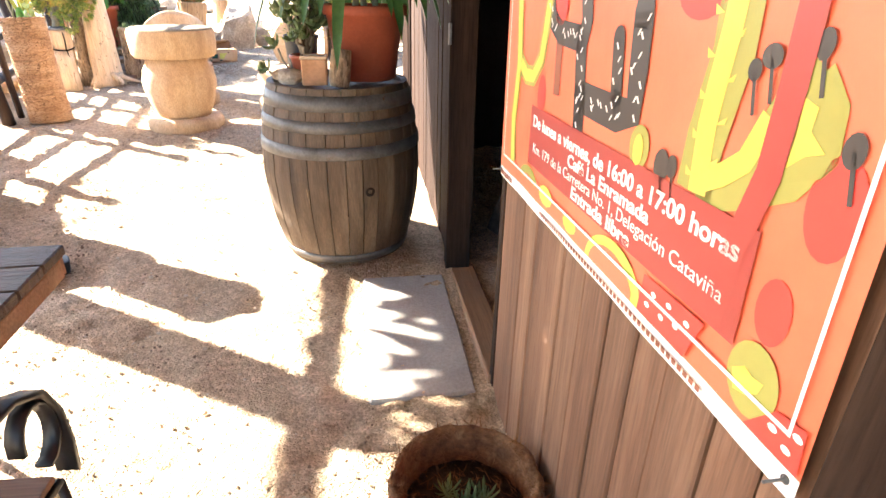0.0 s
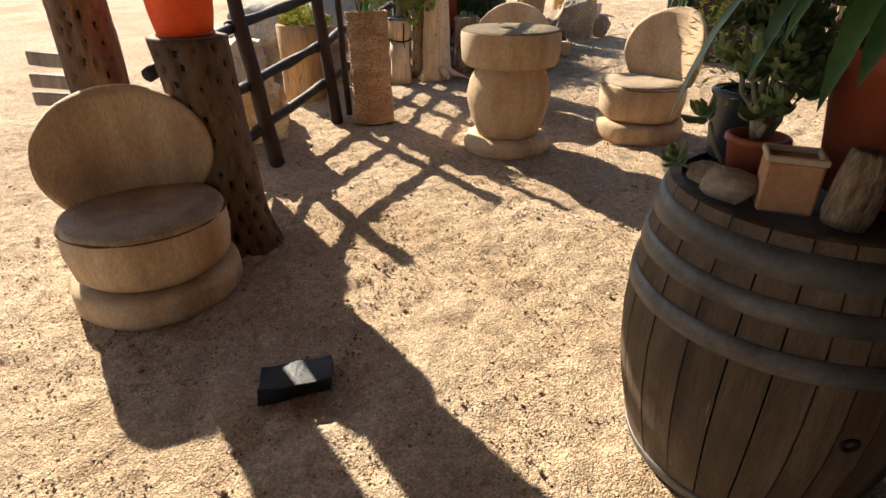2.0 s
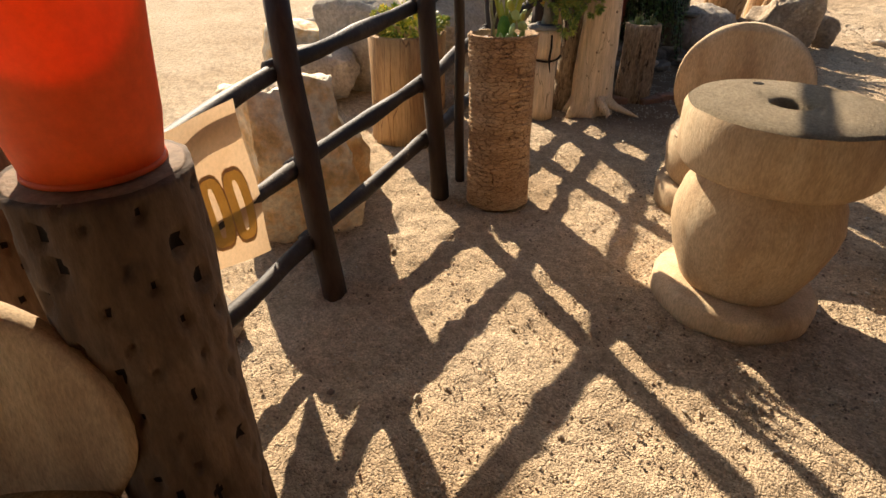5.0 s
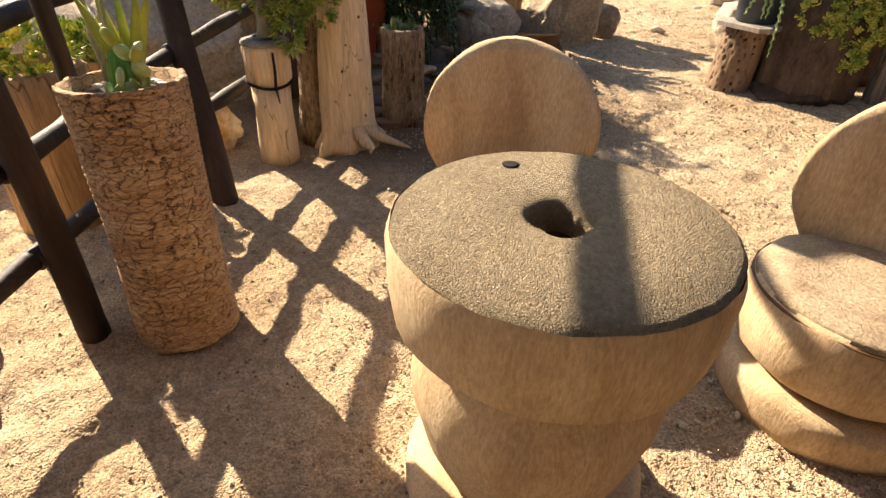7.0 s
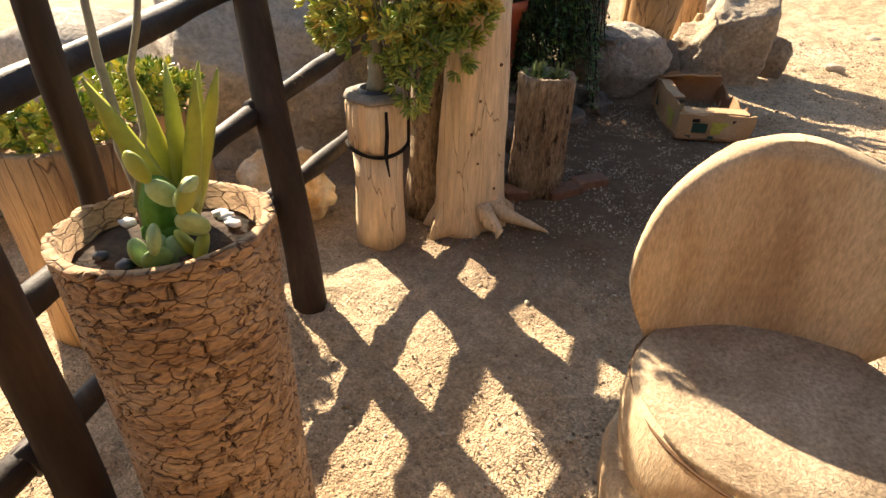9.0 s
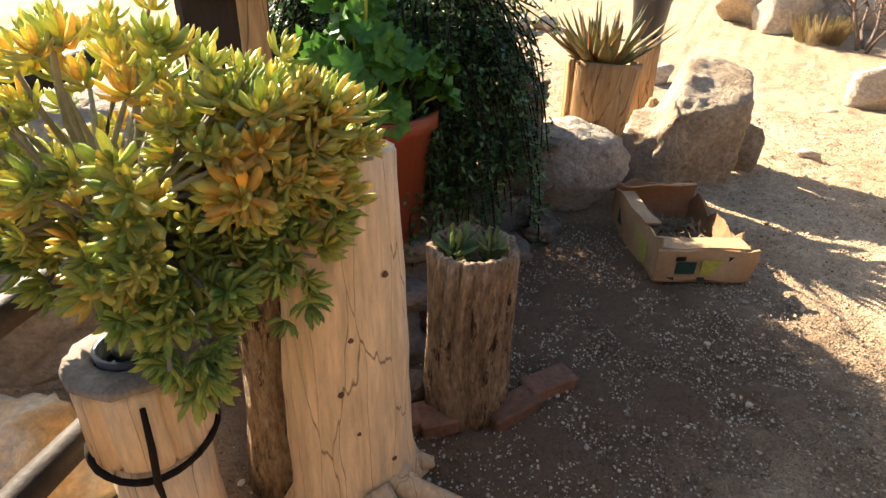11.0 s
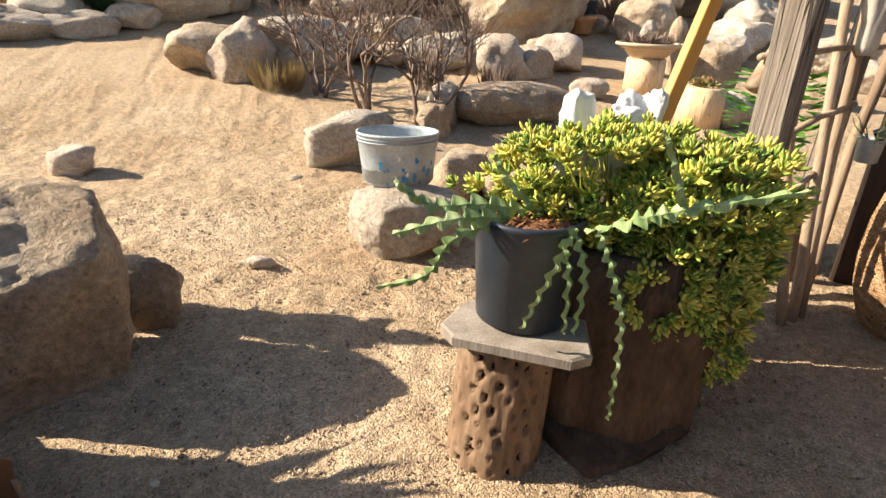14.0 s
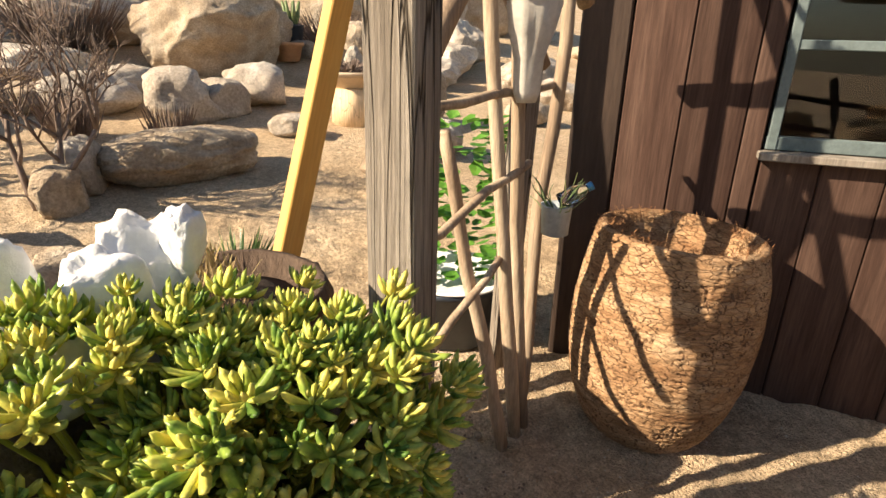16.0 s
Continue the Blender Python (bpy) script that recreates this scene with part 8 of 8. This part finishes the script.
def basin_plant():
    p = potted("basin_plant", "leafy green plant in a white-rimmed black basin behind the trellis", 0.05, 10.40, None, 0.2, 0.26, 0.32, M_BLACK, 0.012, 0.03)
    part("rim_band", lathe([(0.272, 0.322), (0.28, 0.327), (0.272, 0.335), (0.26, 0.33)], 40), M_WHITE, p)
    r = random.Random(19)
    lv = Leaves()
    for i in range(260):
        a = r.uniform(0, 6.28)
        q = Vector((0.26 * math.sqrt(r.random()) * math.cos(a), 0.24 * math.sqrt(r.random()) * math.sin(a), 0.32 + r.uniform(0, 0.75)))
        lv.blade(q, (math.cos(a), math.sin(a), r.uniform(-0.3, 0.6)), (0, 0, 1), r.uniform(0.06, 0.11), r.uniform(0.05, 0.08), tip=0.5)
    lv.make("foliage", M_LEAF, p)


basin_plant()


# ---- stones and planters beyond the fence ----
stone("onyx_block", "tall cream and rust onyx block behind the fence", -4.48, 4.52, 0.36, 0.27, 0.86, M_ONYX, 33, 60, sub=5, rough=0.14, block=0.8)
stone("onyx_block", "cream onyx block behind the fence", -4.82, 5.0, 0.28, 0.24, 0.55, M_ONYX, 34, -20, sub=4, rough=0.14)
stone("white_quartz_rock", "white-topped rough quartz rock behind the fence", -4.95, 6.72, 0.26, 0.22, 0.34, M_ONYX, 35, 15, sub=4, rough=0.2)
stone("grey_boulder", "large grey boulder beyond the fence", -6.1, 6.7, 0.55, 0.5, 0.85, M_ROCK_P, 36, 10, sub=4)
stone("grey_boulder", "big tan boulder beyond the fence", -5.75, 7.5, 0.75, 0.6, 0.95, M_ROCK_P, 37, 60, sub=5)
stone("grey_boulder", "grey boulder in a rock border", -6.25, 5.95, 0.42, 0.36, 0.5, M_ROCK_P, 38, 0, sub=4)
stone("grey_boulder", "grey boulder in a rock border", -6.9, 6.9, 0.5, 0.4, 0.55, M_ROCK_P, 39, 45, sub=4)
stone("grey_boulder", "rusty brown boulder in a rock border", -6.8, 6.2, 0.3, 0.3, 0.6, M_ONYX, 41, 80, sub=4)
stone("low_white_rock", "pale rock below the fence rail", -4.15, 3.72, 0.22, 0.16, 0.2, M_ROCK_P, 42, 0, sub=3)
for i, (x, y, r, h) in enumerate(((-5.0, 5.85, 0.24, 0.72), (-5.3, 6.35, 0.2, 0.6))):
    p = thing("log_planter", "orange-brown cut log planter with low greenery", "planter", x, y)
    part("log", lathe([(r, -0.02), (r * 0.98, 0.1), (r * 0.95, h * 0.6), (r, h), (r * 0.9, h + 0.01), (r * 0.85, h - 0.05), (0, h - 0.06)], 64, 0.06, 2.5, i + 3), M_AMBER, p)
    lv = Leaves()
    cloud(lv, random.Random(i), (0, 0, h + 0.06), (r * 0.9, r * 0.9, 0.12), 90, 0.05, 0.35, 0.08)
    lv.make("foliage", M_SEDUM_G, p)

dp = thing("strapped_post", "dark post with a pale split face and a steel strap", "post", -4.98, 7.75, None, 42)
part("post_body", box(0.28, 0.18, 2.6, (-0.03, 0, -0.05), 0.02, cuts=4, rough=0.012), M_POST, dp, smooth=False)
part("pale_strip", box(0.09, 0.03, 2.4, (0.06, -0.108, 0), 0.006, cuts=4, rough=0.006), M_AMBER, dp, smooth=False)
part("strap", box(0.30, 0.003, 0.03, (-0.03, -0.128, 1.22), 0), M_ZINC, dp, "perforated steel strap", smooth=False)


def scrub(name, label, x, y, h, w, n, mat, seed, upright=0.8):
    b = thing(name, label, "bush", x, y)
    r = random.Random(seed)
    lv = Leaves()
    for i in range(n):
        a = r.uniform(0, 6.28)
        q = w * math.sqrt(r.random())
        d = Vector((math.cos(a) * (1 - upright) * 1.5, math.sin(a) * (1 - upright) * 1.5, 1))
        lv.blade((q * math.cos(a) * 0.5, q * math.sin(a) * 0.5, -0.02), d + 0.3 * Vector((r.uniform(-1, 1), r.uniform(-1, 1), 0)), (math.sin(a), math.cos(a), 0), h * r.uniform(0.5, 1.1), 0.012 * (1 + h))
    lv.make("grass_tuft", mat, b)["kind"] = "stuff"
    return b


def bare_shrub(x, y, h, seed, label):
    b = thing("bare_shrub", label, "shrub", x, y)
    r = random.Random(seed)
    limbs = []

    def grow(p, d, ln, rad_, depth):
        pts = [p]
        for k in range(4):
            d = (d + 0.28 * Vector((r.uniform(-1, 1), r.uniform(-1, 1), r.uniform(-0.6, 0.8)))).normalized()
            pts.append(pts[-1] + d * ln / 4)
        limbs.append((pts, [rad_ * (1 - 0.13 * k) for k in range(5)]))
        if depth:
            for k in range(r.randint(3, 4)):
                i = r.randint(2, 4)
                dd = (d + 0.9 * Vector((r.uniform(-1, 1), r.uniform(-1, 1), r.uniform(-0.3, 0.7)))).normalized()
                grow(pts[i], dd, ln * r.uniform(0.5, 0.75), rad_ * 0.55, depth - 1)
    for i in range(4):
        a = r.uniform(0, 6.28)
        grow(Vector((0.06 * math.cos(a), 0.06 * math.sin(a), -0.03)), Vector((0.6 * math.cos(a), 0.6 * math.sin(a), 1)).normalized(), h * 0.5, 0.028, 4)
    limb_mesh("branchwork", limbs, M_TWIG, b, seg=4)["kind"] = "stuff"


bare_shrub(-1.55, 13.9, 1.5, 3, "leafless grey-brown desert shrub")
bare_shrub(-1.15, 13.3, 1.4, 5, "leafless grey-brown desert shrub")
bare_shrub(-1.95, 14.6, 1.3, 8, "leafless grey-brown desert shrub")
scrub("dry_grass_clump", "dry yellow-green grass clump", -2.4, 14.9, 0.35, 0.5, 500, M_GRASS, 4)
scrub("reddish_grass_clump", "reddish dry grass clump among boulders", -0.62, 14.85, 0.5, 0.35, 260, M_TWIG, 6, 0.9)
scrub("reddish_grass_clump", "reddish dry grass clump among boulders", 0.1, 14.4, 0.4, 0.3, 200, M_TWIG, 7, 0.9)
scrub("low_green_bush", "low scrubby green bush on the hillside", -4.8, 19.2, 0.9, 1.2, 1600, M_LEAF_D, 8, 0.5)
scrub("dry_brush", "grey-brown dry brush on the hillside", 0.2, 19.0, 0.9, 1.0, 900, M_TWIG, 9, 0.6)
scrub("dry_brush", "grey-brown dry brush on the hillside", -1.5, 19.8, 0.8, 1.2, 900, M_TWIG, 10, 0.6)
scrub("feathery_weed", "small feathery green weed on the sand", -0.55, 11.55, 0.32, 0.2, 150, M_LEAF_D, 12, 0.6)

HB = "hillside boulders"
hill = [(-0.05, 13.65, 0.75, 0.42, 0.42, 5), (0.55, 15.35, 0.46, 0.42, 0.62, 8), (1.05, 15.45, 0.36, 0.34, 0.45, 20), (2.05, 17.9, 1.15, 0.95, 1.45, 10), (1.75, 15.9, 0.5, 0.42, 0.55, 50),
        (-0.85, 13.55, 0.26, 0.22, 0.45, 30), (-1.05, 13.2, 0.24, 0.2, 0.35, 70), (-0.2, 16.0, 0.6, 0.45, 0.45, 0), (0.4, 16.6, 0.45, 0.4, 0.4, 15), (-0.75, 16.2, 0.5, 0.4, 0.3, 40), (-0.3, 17.4, 0.8, 0.6, 0.5, 60),
        (-2.75, 15.5, 0.45, 0.40, 0.75, 10), (-3.1, 15.9, 0.6, 0.4, 0.6, 35), (-2.05, 15.9, 0.8, 0.5, 0.7, 20), (-1.4, 16.6, 0.6, 0.5, 0.5, 80), (3.3, 14.35, 0.34, 0.3, 0.75, 0), (2.55, 13.2, 0.3, 0.26, 0.42, 25),
        (3.0, 15.5, 0.2, 0.12, 0.85, 30), (3.6, 15.6, 0.22, 0.15, 0.9, 60), (4.2, 16.0, 0.5, 0.4, 0.5, 0), (5.2, 16.4, 0.8, 0.5, 0.5, 20), (4.6, 17.8, 0.7, 0.6, 0.9, 45), (6.4, 17.2, 0.7, 0.6, 0.7, 10),
        (7.6, 18.0, 0.9, 0.7, 1.0, 70), (3.2, 19.0, 0.9, 0.8, 0.9, 30), (0.6, 19.6, 1.2, 0.9, 0.8, 10), (-0.8, 19.2, 0.9, 0.7, 0.6, 55), (5.6, 20.0, 1.4, 1.1, 1.6, 0), (8.5, 20.5, 1.6, 1.2, 1.9, 35), (2.4, 21.4, 1.8, 1.3, 1.9, 15),
        (-1.2, 21.8, 1.4, 1.0, 1.2, 20), (5.0, 23.0, 2.2, 1.6, 2.4, 40), (-0.2, 24.2, 2.0, 1.4, 1.8, 60), (9.5, 24.0, 2.4, 1.8, 2.8, 10), (-3.8, 18.9, 0.9, 0.7, 0.8, 0), (-4.3, 18.5, 0.5, 0.4, 0.4, 30), (-3.2, 19.6, 1.0, 0.7, 0.9, 70),
        (-5.0, 18.1, 0.55, 0.4, 0.4, 45), (-5.8, 18.0, 0.7, 0.5, 0.5, 15), (-3.4, 21.5, 1.5, 1.1, 1.3, 25), (-5.6, 21.0, 1.2, 0.9, 0.9, 65), (-7.3, 14.1, 0.3, 0.25, 0.4, 20), (-6.9, 14.9, 0.34, 0.28, 0.35, 40), (-6.3, 14.7, 0.3, 0.22, 0.25, 0),
        (-7.9, 13.8, 0.6, 0.5, 0.7, 60), (-5.9, 14.9, 0.22, 0.18, 0.2, 10), (1.4, 14.4, 0.3, 0.22, 0.25, 10), (6.2, 14.4, 0.5, 0.4, 0.5, 80), (4.8, 13.8, 0.35, 0.3, 0.35, 0), (7.0, 15.6, 0.8, 0.6, 0.7, 5), (12.0, 22.0, 2.2, 1.8, 2.4, 5), (-8.0, 24.0, 2.4, 1.6, 1.6, 0)]
for i, (x, y, sx, sy, sz, a) in enumerate(hill):
    stone("hillside_boulder", "pale weathered granite boulder on the dry hillside" if sx < 0.7 else "large rounded granite boulder on the dry hillside", x, y, sx, sy, sz, M_ROCK_P if i % 3 else M_ROCK, 200 + i, a, sink=0.08 * sz, sub=5 if sx > 0.6 else 4, cuts=4 + i % 4, rough=0.13, group=HB, block=0.15)

rh = random.Random(91)
for i in range(90):
    x, y = rh.uniform(-7, 13), rh.uniform(15.5, 34)
    s_ = rh.uniform(0.12, 0.5) * (1 + (y - 15) * 0.07)
    stone("hillside_stone", "pale granite stone strewn on the dry hillside", x, y, s_, s_ * rh.uniform(0.6, 0.9), s_ * rh.uniform(0.6, 1.1), M_ROCK_P if i % 3 else M_ROCK, 300 + i, rh.uniform(0, 180), sink=0.1 * s_, sub=3, group="strewn hillside stones", block=0.2)
for i in range(14):
    scrub("dry_brush", "grey-brown dry brush on the hillside", rh.uniform(-6, 10), rh.uniform(16.5, 28), rh.uniform(0.5, 1.0), rh.uniform(0.6, 1.2), 420, M_TWIG if i % 2 else M_GRASS, 400 + i, 0.6)

p = potted("far_bowl", "shallow cream clay bowl with dry cuttings on a stump", 2.35, 14.6, ground_z(2.35, 14.6) + 0.42, 0.22, 0.42, 0.2, M_CREAM, 0.015, 0.04)
lv = Leaves()
cloud(lv, random.Random(3), (0, 0, 0.2), (0.3, 0.3, 0.06), 40, 0.12, 0.2, 0.05)
lv.make("cutting", M_TWIG, p)
st = thing("far_stump", "short pale stump under a clay bowl", "stump", 2.35, 14.6)
part("stump", lathe([(0.26, -0.03), (0.25, 0.2), (0.25, 0.42)], 40, 0.06, 3, 2), M_LOG, st)
st = thing("far_stump", "squat pale stump with small succulents", "stump", 2.15, 13.25)
part("stump", lathe([(0.25, -0.03), (0.24, 0.2), (0.24, 0.40), (0.2, 0.41)], 40, 0.06, 3, 4), M_LOG, st)
lv = Leaves()
cloud(lv, random.Random(5), (0, 0, 0.44), (0.15, 0.15, 0.04), 24, 0.07, 0.3, 0.06)
lv.make("succulents", M_AGAVE, st)
p = potted("far_clay_pot", "orange clay pot on the hillside", 3.45, 18.2, None, 0.2, 0.27, 0.32, M_CLAY, 0.02, 0.06)
p = potted("far_black_pot", "black pot with a pale cactus on the hillside", 3.85, 18.7, None, 0.16, 0.2, 0.5, M_BLACK, 0.01, 0.03)
for i in range(9):
    a = i * 0.9
    part("cactus_arm", tube([(0, 0, 0.4), (0.1 * math.cos(a), 0.1 * math.sin(a), 0.65), (0.16 * math.cos(a), 0.16 * math.sin(a), 0.9)], [0.05, 0.05, 0.02], 8), M_JADE, p)


def wrapper():
    w = thing("foil_wrapper", "crumpled glossy black plastic wrapper on the sand", "wrapper", -2.07, 2.52, None, 46)
    bm = box(0.27, 0.15, 0.085, (0, 0, 0.003), 0.004, cuts=11, rough=0.038, seed=4)
    for v in bm.verts:
        v.co.z = max(0.004, v.co.z * (0.75 + 0.5 * (v.co.x + 0.15)))
    part("wrapper_body", bm, M_FOIL, w, smooth=False)


wrapper()
